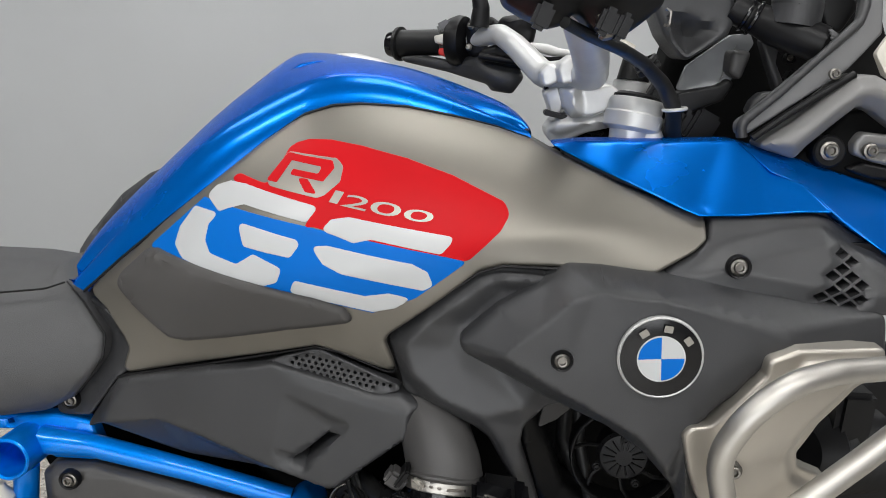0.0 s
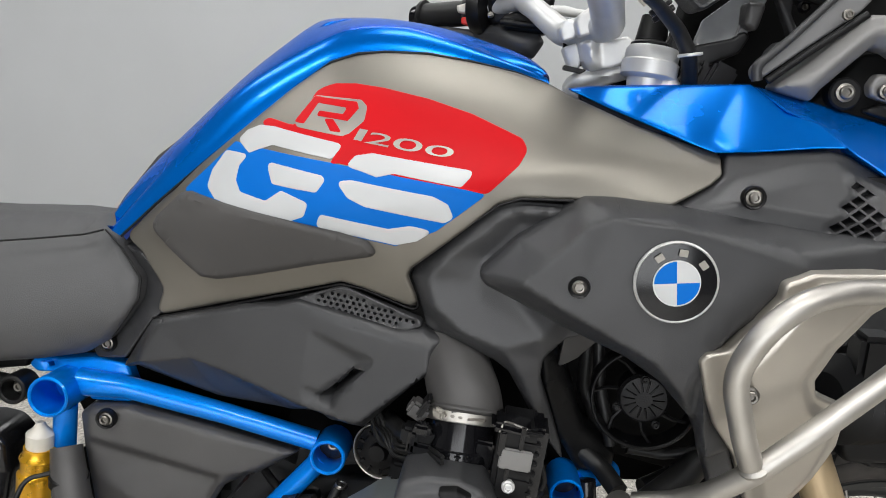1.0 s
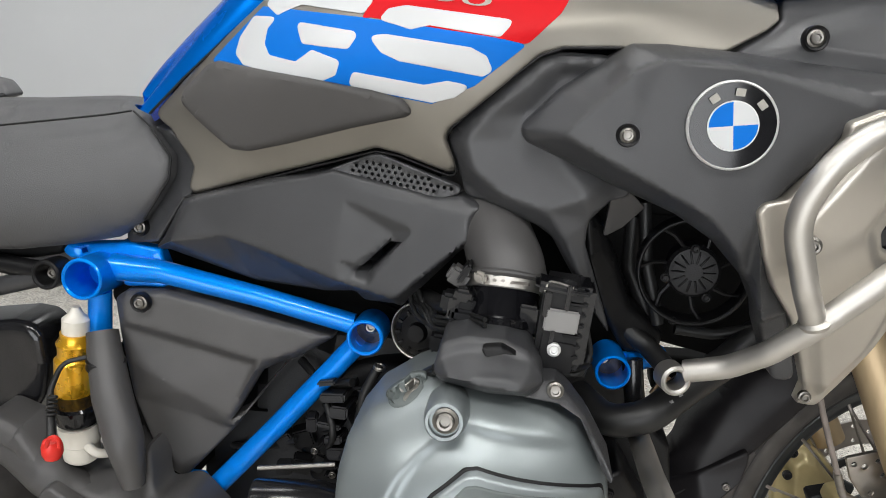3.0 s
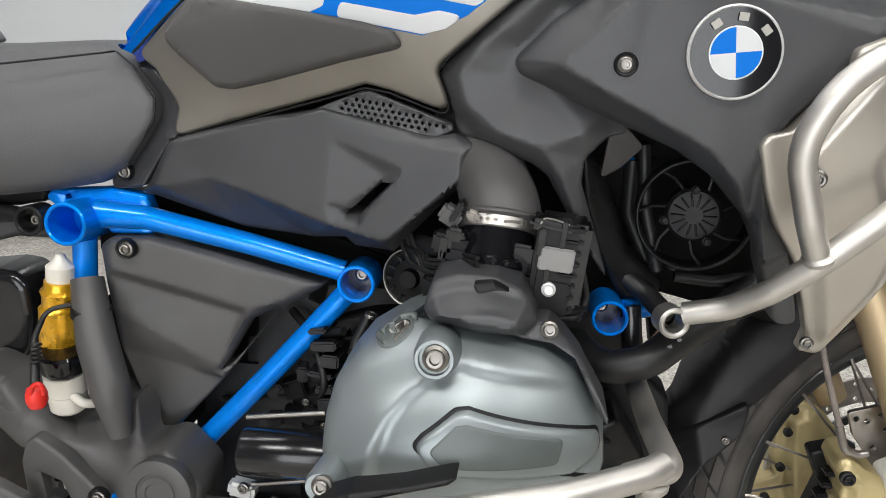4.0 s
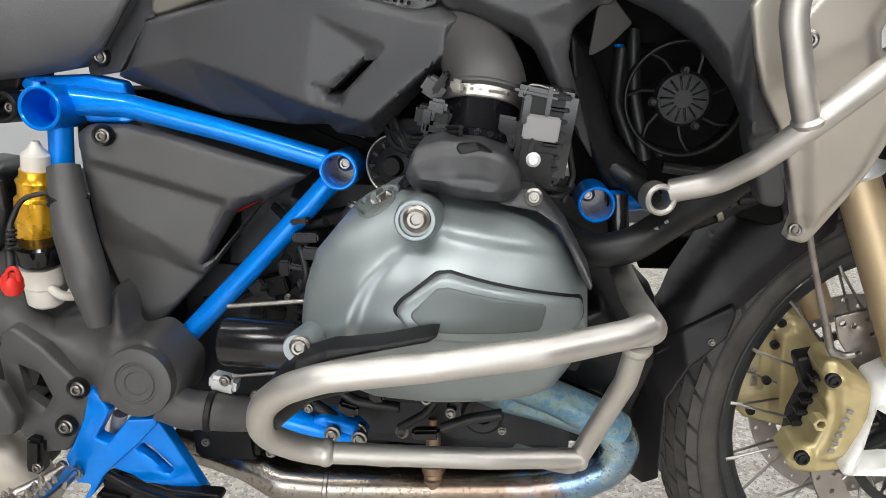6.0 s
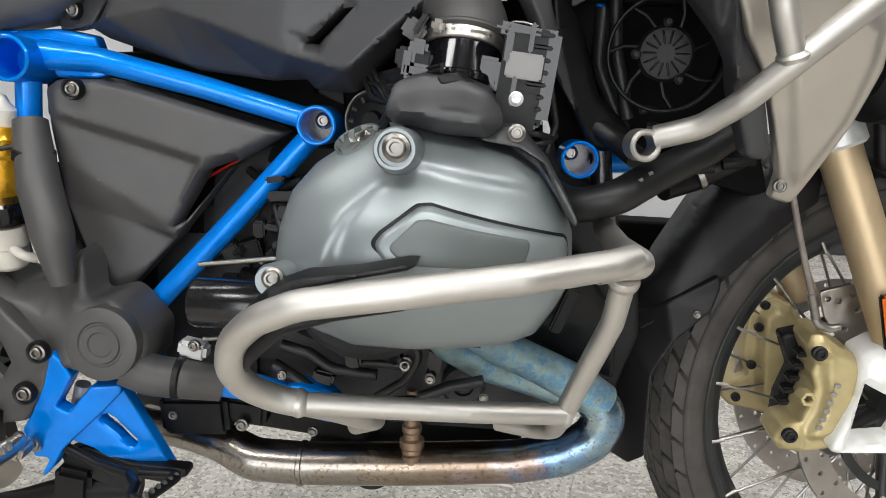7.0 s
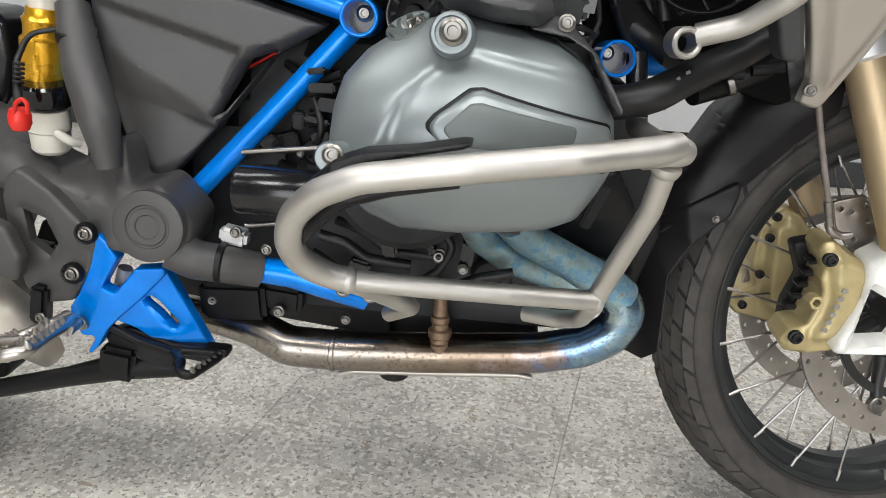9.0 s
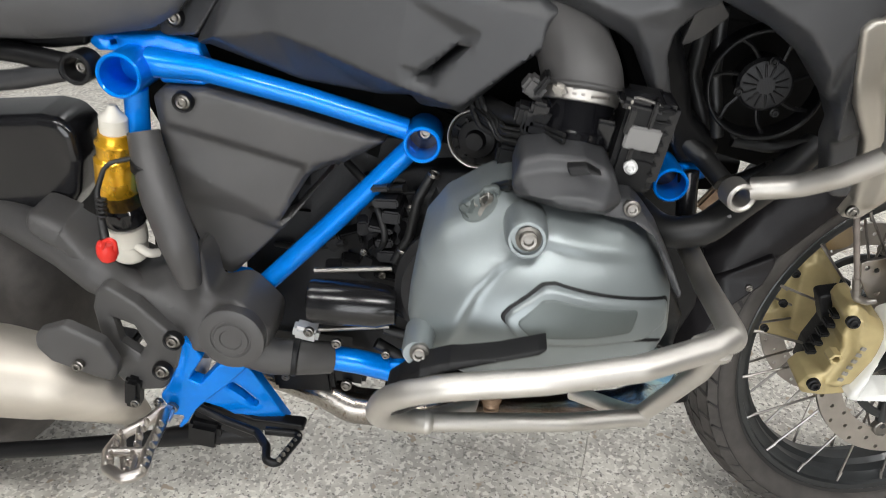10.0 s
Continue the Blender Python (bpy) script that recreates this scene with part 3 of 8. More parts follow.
# -- fuel tank side panel and its graphics --
TANK = [(-0.389, -0.175, 0.895), (-0.364, -0.18, 0.881), (-0.343, -0.185, 0.856), (-0.337, -0.19, 0.845), (-0.348, -0.198, 0.813), (-0.284, -0.208, 0.832), (-0.206, -0.219, 0.855), (-0.138, -0.227, 0.876), (-0.116, -0.227, 0.871), (-0.057, -0.228, 0.85), (-0.072, -0.231, 0.889), (-0.068, -0.232, 0.897), (-0.012, -0.24, 0.944), (0.012, -0.24, 0.964), (0.032, -0.24, 0.97), (0.08, -0.24, 0.971), (0.172, -0.236, 0.97), (0.209, -0.212, 0.989), (0.221, -0.2, 0.998), (0.223, -0.188, 1.017), (0.197, -0.18, 1.022), (0.145, -0.16, 1.037), (0.077, -0.142, 1.064), (0.056, -0.13, 1.074), (0.021, -0.135, 1.084), (-0.025, -0.14, 1.093), (-0.07, -0.14, 1.099), (-0.115, -0.14, 1.099), (-0.142, -0.142, 1.096), (-0.169, -0.146, 1.087), (-0.207, -0.152, 1.058), (-0.246, -0.158, 1.024), (-0.302, -0.166, 0.976), (-0.35, -0.172, 0.933)]
tank, TANK_SKIN = plate("tank_side", TANK, CHAMPAGNE, bike, 0.05, lines=[[(-0.329, -0.19, 0.902), (-0.275, -0.192, 0.965), (-0.219, -0.19, 1.018), (-0.171, -0.186, 1.056), (-0.128, -0.184, 1.067), (-0.074, -0.192, 1.064), (-0.02, -0.2, 1.049), (0.034, -0.212, 1.028), (0.087, -0.21, 1.013), (0.153, -0.2, 1.001), (0.215, -0.206, 0.996)]], points=[(-0.285, -0.212, 0.912), (-0.198, -0.226, 0.951), (-0.118, -0.232, 0.985), (-0.116, -0.238, 0.944), (-0.065, -0.236, 0.974), (-0.015, -0.234, 0.992), (-0.117, -0.212, 1.029), (-0.059, -0.218, 1.023), (-0.007, -0.226, 1.018), (0.025, -0.23, 1.005), (0.067, -0.226, 0.991), (0.12, -0.222, 0.983), (-0.198, -0.226, 0.901), (-0.117, -0.23, 0.903), (-0.201, -0.216, 0.987), (-0.063, -0.238, 0.932), (0.142, -0.19, 1.018), (0.088, -0.18, 1.037), (0.033, -0.17, 1.053), (-0.045, -0.164, 1.077), (-0.133, -0.16, 1.082)], edge=0.004, fillet=0.01, step=0.007, soft=0, poly=4, folds=[([(0.096, 1.003), (0.134, 1.011), (0.229, 1.005)], (0.177, 0.978), 0.5, 0.004, 'min', 0), ([(-0.201, 1.035), (-0.158, 1.073), (-0.104, 1.084), (-0.029, 1.073), (0.053, 1.043)], (-0.111, 1.119), 0.35, 0.025, 'max', 0)], label="matt champagne-grey painted tank side panel")


def film(name, outline, mat, parent, layer, label="", fillet=0.003):
    return plate(name, outline, mat, parent, 0.0004, edge=0.0004, fillet=fillet, step=0.007, soft=0, skin=DECAL_SKIN, lift=0.0006 + 0.0004 * layer, label=label)


# the finished tank skin, sampled once so that the film lies on it
class Draped:
    def __init__(self, ob):
        n = len(ob.data.vertices)
        co = np.empty(n * 3)
        ob.data.vertices.foreach_get("co", co)
        co = co.reshape(-1, 3)
        self.bm = bmesh.new()
        self.bm.from_mesh(ob.data)
        from mathutils.bvhtree import BVHTree
        self.tree = BVHTree.FromBMesh(self.bm)

    def __call__(self, q):
        out = []
        for x, z in q:
            p, *_ = self.tree.ray_cast(Vector((x, -2, z)), Vector((0, 1, 0)))
            out.append(p.y if p else np.nan)
        out = np.array(out)
        good = ~np.isnan(out)
        for i in np.flatnonzero(~good):
            out[i] = out[good][((np.array(q)[good] - q[i]) ** 2).sum(1).argmin()]
        return out


DECAL_SKIN = Draped(tank)
film("red_graphic", [(-0.233, -0.2, 1.022), (-0.225, -0.2, 1.03), (-0.19, -0.2, 1.024), (-0.176, -0.19, 1.057), (-0.169, -0.188, 1.062), (-0.157, -0.188, 1.066), (-0.136, -0.188, 1.067), (-0.106, -0.19, 1.064), (-0.062, -0.198, 1.056), (-0.019, -0.206, 1.044), (0.013, -0.214, 1.031), (0.03, -0.218, 1.024), (0.036, -0.22, 1.014), (0.028, -0.226, 1), (0, -0.234, 0.973), (-0.026, -0.234, 0.978), (-0.141, -0.222, 0.994), (-0.151, -0.222, 0.992), (-0.14, -0.214, 1.009), (-0.193, -0.206, 1.017)], RED_FILM, tank, 0, "red tank graphic", 0.01)
film("blue_graphic", [(-0.315, -0.196, 0.951), (-0.259, -0.2, 1.004), (-0.149, -0.222, 0.994), (-0.026, -0.234, 0.979), (0, -0.234, 0.973), (-0.045, -0.238, 0.937), (-0.083, -0.24, 0.92), (-0.158, -0.236, 0.933), (-0.281, -0.206, 0.946)], BLUE_FILM, tank, 0, "blue tank graphic")
WHITES = [
    [(-0.256, -0.2, 1.006), (-0.247, -0.2, 1.016), (-0.232, -0.202, 1.022), (-0.214, -0.204, 1.022), (-0.138, -0.214, 1.011), (-0.148, -0.222, 0.997), (-0.173, -0.218, 1), (-0.212, -0.212, 1.005), (-0.229, -0.212, 0.999), (-0.238, -0.21, 0.995)],
    [(-0.268, -0.2, 0.995), (-0.238, -0.21, 0.994), (-0.247, -0.21, 0.983), (-0.248, -0.212, 0.969), (-0.241, -0.216, 0.959), (-0.212, -0.222, 0.954), (-0.196, -0.222, 0.965), (-0.167, -0.23, 0.956), (-0.171, -0.234, 0.943), (-0.186, -0.232, 0.937), (-0.244, -0.216, 0.944), (-0.271, -0.21, 0.949), (-0.283, -0.206, 0.959), (-0.281, -0.204, 0.975)],
    [(-0.216, -0.216, 0.99), (-0.156, -0.224, 0.982), (-0.152, -0.226, 0.978), (-0.16, -0.228, 0.966), (-0.188, -0.222, 0.968), (-0.207, -0.218, 0.97)],
    [(-0.134, -0.226, 0.992), (-0.125, -0.222, 1.002), (-0.109, -0.222, 1.005), (-0.014, -0.232, 0.994), (-0.016, -0.233, 0.988), (-0.024, -0.234, 0.979), (-0.087, -0.232, 0.988), (-0.103, -0.232, 0.984), (-0.117, -0.23, 0.988)],
    [(-0.142, -0.228, 0.978), (-0.126, -0.228, 0.98), (-0.049, -0.236, 0.97), (-0.035, -0.236, 0.963), (-0.029, -0.236, 0.95), (-0.038, -0.236, 0.945), (-0.112, -0.234, 0.957), (-0.129, -0.232, 0.964)],
    [(-0.16, -0.236, 0.934), (-0.155, -0.236, 0.947), (-0.09, -0.238, 0.937), (-0.069, -0.238, 0.941), (-0.047, -0.238, 0.937), (-0.063, -0.238, 0.926), (-0.083, -0.24, 0.921)]]
for shape in WHITES:
    film("white_graphic", shape, WHITE_FILM, tank, 1, "white tank graphic", 0.005)
film("letter_panel", [(-0.194, -0.2, 1.024), (-0.176, -0.19, 1.054), (-0.127, -0.196, 1.052), (-0.12, -0.198, 1.046), (-0.121, -0.202, 1.033), (-0.134, -0.208, 1.021), (-0.141, -0.21, 1.018)], SILVER_FILM, tank, 1, "champagne letter panel", 0.006)
for stroke in ([(-0.193, -0.2, 1.028), (-0.176, -0.19, 1.053), (-0.167, -0.19, 1.053), (-0.182, -0.202, 1.027)], [(-0.176, -0.19, 1.053), (-0.131, -0.196, 1.05), (-0.128, -0.198, 1.044), (-0.137, -0.204, 1.032), (-0.17, -0.2, 1.035), (-0.168, -0.198, 1.04), (-0.143, -0.2, 1.038), (-0.14, -0.198, 1.044), (-0.173, -0.194, 1.047)], [(-0.162, -0.2, 1.033), (-0.152, -0.2, 1.033), (-0.141, -0.208, 1.021), (-0.153, -0.206, 1.022)]):
    film("letter_stroke", stroke, RED_FILM, tank, 2, "red letter stroke", 0.002)


def digits(name, text, at, right, up, size, mat, parent, thick=0.0004):
    """Flat built-in lettering, laid on the tank skin."""
    cu = bpy.data.curves.new(name, "FONT")
    cu.body, cu.size, cu.resolution_u = text, size, 4
    tmp = bpy.data.objects.new(name, cu)
    scene.collection.objects.link(tmp)
    bpy.context.view_layer.update()
    me = bpy.data.meshes.new_from_object(tmp.evaluated_get(bpy.context.evaluated_depsgraph_get()))
    bpy.data.objects.remove(tmp)
    return me


def tank_digits():
    cells = (("1", [(-0.129, -0.212, 1.016), (-0.121, -0.213, 1.015), (-0.124, -0.21, 1.026)]), ("2", [(-0.118, -0.213, 1.014), (-0.095, -0.215, 1.011), (-0.112, -0.211, 1.024)]), ("0", [(-0.093, -0.216, 1.011), (-0.066, -0.218, 1.007), (-0.087, -0.214, 1.021)]), ("0", [(-0.062, -0.219, 1.007), (-0.036, -0.222, 1.004), (-0.057, -0.217, 1.016)]))
    verts, faces = [], []
    for text, (a, b, c) in cells:
        me = digits("number", text, None, None, None, 1.0, None, None)
        xs, ys = [v.co.x for v in me.vertices], [v.co.y for v in me.vertices]
        a, b, c = Vector(a), Vector(b), Vector(c)
        q = [a + (b - a) * ((v.co.x - min(xs)) / (max(xs) - min(xs))) + (c - a) * ((v.co.y - min(ys)) / (max(ys) - min(ys))) for v in me.vertices]
        y = DECAL_SKIN(np.array([(p.x, p.z) for p in q]))
        n, o = len(q), len(verts)
        flat = [tuple(i + o for i in p.vertices) for p in me.polygons]
        verts += [(p.x, yy - 0.0016, p.z) for p, yy in zip(q, y)] + [(p.x, yy - 0.0008, p.z) for p, yy in zip(q, y)]
        faces += flat + [tuple(i + n for i in f[::-1]) for f in flat]
    mesh_object("number", verts, faces, SILVER_FILM, tank, "champagne number 1200", 30)


tank_digits()
plate("knee_pad", [(-0.318, -0.2, 0.948), (-0.303, -0.204, 0.952), (-0.197, -0.23, 0.94), (-0.137, -0.238, 0.931), (-0.109, -0.238, 0.924), (-0.101, -0.236, 0.913), (-0.105, -0.236, 0.908), (-0.159, -0.234, 0.895), (-0.227, -0.222, 0.876), (-0.269, -0.214, 0.866), (-0.288, -0.21, 0.867), (-0.328, -0.2, 0.896), (-0.348, -0.192, 0.911), (-0.346, -0.192, 0.921)], RUBBER_PAD, tank, 0.012, edge=0.007, fillet=0.012, skin=DECAL_SKIN, lift=0.009, soft=2, label="grey rubber knee pad")

# -- blue tank top --
loft("tank_top", [
    [(-0.391, -0.172, 0.894), (-0.351, -0.17, 0.932), (-0.302, -0.164, 0.975), (-0.246, -0.156, 1.023), (-0.208, -0.15, 1.057), (-0.17, -0.144, 1.086), (-0.143, -0.14, 1.095), (-0.115, -0.138, 1.099), (-0.07, -0.138, 1.098), (-0.025, -0.138, 1.092), (0.021, -0.132, 1.083), (0.056, -0.13, 1.074)],
    [(-0.411, -0.158, 0.898), (-0.344, -0.148, 0.975), (-0.273, -0.138, 1.052), (-0.221, -0.13, 1.087), (-0.182, -0.122, 1.111), (-0.153, -0.118, 1.123), (-0.124, -0.116, 1.126), (-0.083, -0.115, 1.125), (-0.018, -0.116, 1.107), (0.046, -0.124, 1.08)],
    [(-0.399, -0.165, 0.901), (-0.416, -0.1, 0.926), (-0.389, -0.05, 0.97), (-0.343, -0.01, 1.021), (-0.304, 0.02, 1.067), (-0.261, 0.04, 1.109), (-0.228, 0.05, 1.138), (-0.211, 0.05, 1.142), (-0.171, 0.04, 1.142), (-0.114, 0.03, 1.134), (-0.059, 0.02, 1.123), (0.003, -0.02, 1.106), (0.045, -0.07, 1.094), (0.056, -0.125, 1.076)]], BLUE_PAINT, bike, (0.004, 0.008), "glossy metallic blue tank top")
tube("tank_crease", [(-0.22, -0.075, 1.101), (-0.21, -0.06, 1.118), (-0.195, -0.05, 1.129), (-0.174, -0.045, 1.133), (-0.155, -0.05, 1.132), (-0.146, -0.07, 1.126)], [0.001, 0.0022, 0.0026, 0.0026, 0.0022, 0.001], BLUE_PAINT, bike, 0.02, 8, "raised blue lip on the tank shoulder")
# bright reflection on the tank deck, laid on as a pale strip
plate("deck_glint", [(-0.181, 0.04, 1.142), (-0.154, 0.04, 1.144), (-0.126, 0.04, 1.139), (-0.099, 0.03, 1.131), (-0.128, 0.03, 1.134), (-0.157, 0.03, 1.138)], CAST, bike, 0.02, edge=0.003, fillet=0.004, soft=0, label="pale strip painted as the bright reflection on the tank deck")
plate("tank_tail", [(-0.368, 0, 0.999), (-0.395, 0, 0.988), (-0.43, 0, 0.961), (-0.459, -0.01, 0.922), (-0.466, -0.04, 0.899), (-0.445, -0.09, 0.894), (-0.429, -0.1, 0.878), (-0.404, -0.08, 0.914), (-0.376, -0.05, 0.956), (-0.347, 0, 1.003)], PLASTIC, bike, 0.05, edge=0.008, fillet=0.01, soft=4, label="dark grey trim behind the tank")
tube("tank_edge", [(-0.388, -0.179, 0.896), (-0.348, -0.176, 0.934), (-0.3, -0.17, 0.977), (-0.244, -0.162, 1.025), (-0.206, -0.156, 1.058), (-0.169, -0.15, 1.086), (-0.142, -0.146, 1.096), (-0.114, -0.144, 1.099), (-0.069, -0.144, 1.099), (-0.024, -0.144, 1.093), (0.021, -0.138, 1.084), (0.054, -0.134, 1.074)], 0.0014, BLACK, bike, 0.01, 8, "dark gap strip")
tube("tank_edge", [(-0.349, -0.196, 0.812), (-0.286, -0.203, 0.829), (-0.208, -0.213, 0.852), (-0.14, -0.221, 0.872), (-0.117, -0.221, 0.868), (-0.057, -0.221, 0.846), (-0.072, -0.229, 0.888), (-0.068, -0.231, 0.896), (-0.012, -0.242, 0.945), (0.012, -0.242, 0.964), (0.032, -0.242, 0.971), (0.08, -0.242, 0.972)], 0.0014, BLACK, bike, 0.01, 8, "dark gap strip")

# -- seat --
seat, _ = plate("seat", [(-0.925, -0.04, 0.893), (-0.739, -0.04, 0.894), (-0.583, -0.04, 0.898), (-0.483, -0.05, 0.904), (-0.443, -0.1, 0.904), (-0.426, -0.14, 0.895), (-0.396, -0.17, 0.883), (-0.366, -0.182, 0.852), (-0.365, -0.19, 0.83), (-0.381, -0.19, 0.807), (-0.401, -0.185, 0.782), (-0.432, -0.18, 0.762), (-0.49, -0.18, 0.751), (-0.549, -0.18, 0.743), (-0.65, -0.18, 0.741), (-0.815, -0.18, 0.743)], VINYL, bike, 0.04,
                lines=[[(-0.777, -0.19, 0.866), (-0.624, -0.185, 0.873), (-0.559, -0.182, 0.879), (-0.483, -0.176, 0.887), (-0.435, -0.17, 0.893), (-0.421, -0.15, 0.895)], [(-0.877, -0.09, 0.878), (-0.699, -0.09, 0.886), (-0.552, -0.09, 0.893), (-0.463, -0.1, 0.899)]], points=[(-0.538, -0.222, 0.82), (-0.445, -0.216, 0.835), (-0.669, -0.222, 0.814), (-0.397, -0.2, 0.846), (-0.425, -0.205, 0.796), (-0.553, -0.21, 0.778)], edge=0.008, fillet=0.02, step=0.01, soft=2, poly=5, label="grey grained vinyl rider seat with a stitched seam")
tube("seam", [(-0.774, -0.193, 0.866), (-0.621, -0.188, 0.874), (-0.557, -0.185, 0.879), (-0.481, -0.18, 0.888), (-0.432, -0.174, 0.894), (-0.421, -0.155, 0.896)], 0.0012, BLACK, seat, 0.01, 6)
tube("seam", [(-0.421, -0.15, 0.895), (-0.391, -0.175, 0.883), (-0.365, -0.186, 0.853), (-0.365, -0.194, 0.831), (-0.399, -0.19, 0.785)], 0.0012, BLACK, seat, 0.01, 6)
plate("passenger_seat", [(-0.928, -0.03, 0.921), (-0.711, -0.03, 0.924), (-0.658, -0.04, 0.915), (-0.638, -0.05, 0.899), (-0.653, -0.05, 0.894), (-0.916, -0.05, 0.886)], VINYL, bike, 0.02, edge=0.01, fillet=0.02, soft=3, label="grey vinyl passenger seat")
plate("seat_bracket", [(-0.416, -0.14, 0.881), (-0.367, -0.18, 0.88), (-0.336, -0.19, 0.849), (-0.342, -0.19, 0.815), (-0.351, -0.192, 0.81), (-0.387, -0.188, 0.76), (-0.429, -0.175, 0.752), (-0.432, -0.172, 0.767), (-0.407, -0.175, 0.777), (-0.374, -0.175, 0.823), (-0.377, -0.16, 0.848)], PLASTIC, bike, 0.03, edge=0.004, fillet=0.01, soft=2, label="dark plastic trim between seat and tank")
bolt((-0.409, -0.182, 0.774), 0.0075, bike)

# -- airbox cover with a perforated grille --
AIR = [(-0.349, -0.2, 0.811), (-0.335, -0.203, 0.816), (-0.246, -0.215, 0.84), (-0.206, -0.22, 0.846), (-0.183, -0.224, 0.852), (-0.081, -0.231, 0.831), (-0.056, -0.229, 0.834), (-0.035, -0.233, 0.825), (-0.038, -0.222, 0.787), (-0.056, -0.215, 0.775), (-0.118, -0.2, 0.707), (-0.127, -0.186, 0.704), (-0.162, -0.186, 0.707), (-0.171, -0.186, 0.716), (-0.206, -0.183, 0.713), (-0.282, -0.181, 0.72), (-0.379, -0.176, 0.748), (-0.386, -0.176, 0.763)]
air, _ = plate("airbox_cover", AIR, PLASTIC, bike, 0.03, edge=0.004, fillet=0.007, step=0.0032, soft=1, poly=0, sharp=50, lines=[[(-0.338, -0.2086, 0.81), (-0.277, -0.2166, 0.828), (-0.21, -0.2224, 0.843), (-0.153, -0.2287, 0.834), (-0.08, -0.2367, 0.821), (-0.046, -0.2423, 0.818)], [(-0.379, -0.2086, 0.759), (-0.361, -0.2118, 0.768), (-0.302, -0.217, 0.78), (-0.272, -0.2205, 0.772), (-0.176, -0.2319, 0.741), (-0.123, -0.24, 0.729)], [(-0.08, -0.2367, 0.821), (-0.099, -0.2367, 0.79), (-0.146, -0.2349, 0.742)], [(-0.046, -0.2423, 0.818), (-0.048, -0.2447, 0.792), (-0.114, -0.2416, 0.733), (-0.123, -0.24, 0.729)], [(-0.172, -0.2274, 0.824), (-0.105, -0.2354, 0.801), (-0.103, -0.2359, 0.796), (-0.14, -0.2348, 0.754), (-0.181, -0.2301, 0.764), (-0.172, -0.2274, 0.824)], [(-0.12, -0.2274, 0.793), (-0.154, -0.2252, 0.757)]], holes=[[(-0.161, -0.21, 0.751), (-0.125, -0.21, 0.784), (-0.114, -0.21, 0.785), (-0.148, -0.21, 0.75)]], label="dark grained plastic airbox cover with a slot")
HOLES = []
g_rim = [(-0.192, -0.211, 0.847), (-0.144, -0.216, 0.867), (-0.135, -0.216, 0.867), (-0.117, -0.218, 0.861), (-0.061, -0.226, 0.841), (-0.059, -0.226, 0.836), (-0.073, -0.224, 0.832), (-0.093, -0.222, 0.833), (-0.181, -0.214, 0.846)]
g_flat = np.array([(p[0], p[2]) for p in g_rim])
g_u = (Vector(g_rim[6]) - Vector(g_rim[8])).normalized()
g_v = Vector((-g_u.z, 0, g_u.x))
for row in range(7):
    for k in range(20):
        c = Vector(g_rim[8]) + g_u * ((k + (0.5 if row % 2 else 0)) * 0.0066) + g_v * (0.0028 + 0.0052 * row)
        q = np.array([(c.x, c.z)])
        if inside(g_flat, q)[0] and distance(g_flat, q)[0] > 0.0032:
            HOLES.append([(c.x + 0.0019 * math.cos(j * math.pi / 4), c.y, c.z + 0.0019 * math.sin(j * math.pi / 4)) for j in range(8)])
AIR_SKIN = Draped(air)
plate("grille", [(-0.199, -0.211, 0.847), (-0.145, -0.216, 0.869), (-0.135, -0.216, 0.87), (-0.117, -0.218, 0.863), (-0.058, -0.226, 0.842), (-0.056, -0.226, 0.836), (-0.073, -0.224, 0.829), (-0.093, -0.222, 0.831), (-0.181, -0.214, 0.844)], PLASTIC, air, 0.004, edge=0.002, fillet=0.005, step=0.006, holes=HOLES, soft=0, poly=1, lift=0.005, label="perforated dark plastic grille")
plate("grille_backing", [(-0.193, -0.2, 0.844), (-0.146, -0.2, 0.862), (-0.068, -0.2, 0.836), (-0.073, -0.2, 0.824)], BLACK, air, 0.002, edge=0.001, soft=0)

# -- cooler shroud and inner trim --
infill, _ = plate("inner_shroud", [(-0.072, -0.222, 0.886), (-0.063, -0.224, 0.899), (-0.03, -0.228, 0.932), (0.003, -0.23, 0.96), (0.025, -0.23, 0.968), (0.076, -0.228, 0.965), (0.089, -0.23, 0.936), (0.098, -0.234, 0.89), (0.101, -0.24, 0.84), (0.083, -0.245, 0.838), (0.063, -0.25, 0.818), (0.062, -0.246, 0.795), (0.096, -0.222, 0.696), (0.087, -0.226, 0.707), (0.054, -0.238, 0.76), (0.031, -0.242, 0.8), (0.017, -0.242, 0.81), (-0.031, -0.232, 0.829), (-0.053, -0.224, 0.832), (-0.057, -0.222, 0.849)], PLASTIC, bike, 0.02, edge=0.004, fillet=0.014, step=0.0032, soft=2, poly=0, sharp=50, lines=[[(-0.053, -0.241, 0.888), (-0.039, -0.243, 0.907), (0.019, -0.246, 0.957), (0.062, -0.246, 0.962)], [(-0.045, -0.244, 0.862), (-0.016, -0.251, 0.84), (0.023, -0.257, 0.828), (0.06, -0.26, 0.842)], [(0.023, -0.257, 0.828), (0.043, -0.253, 0.798), (0.065, -0.246, 0.748), (0.089, -0.234, 0.698)], [(0.034, -0.238, 0.949), (0.001, -0.236, 0.914), (-0.011, -0.238, 0.888), (0.001, -0.242, 0.868)]], label="dark grained plastic inner shroud")
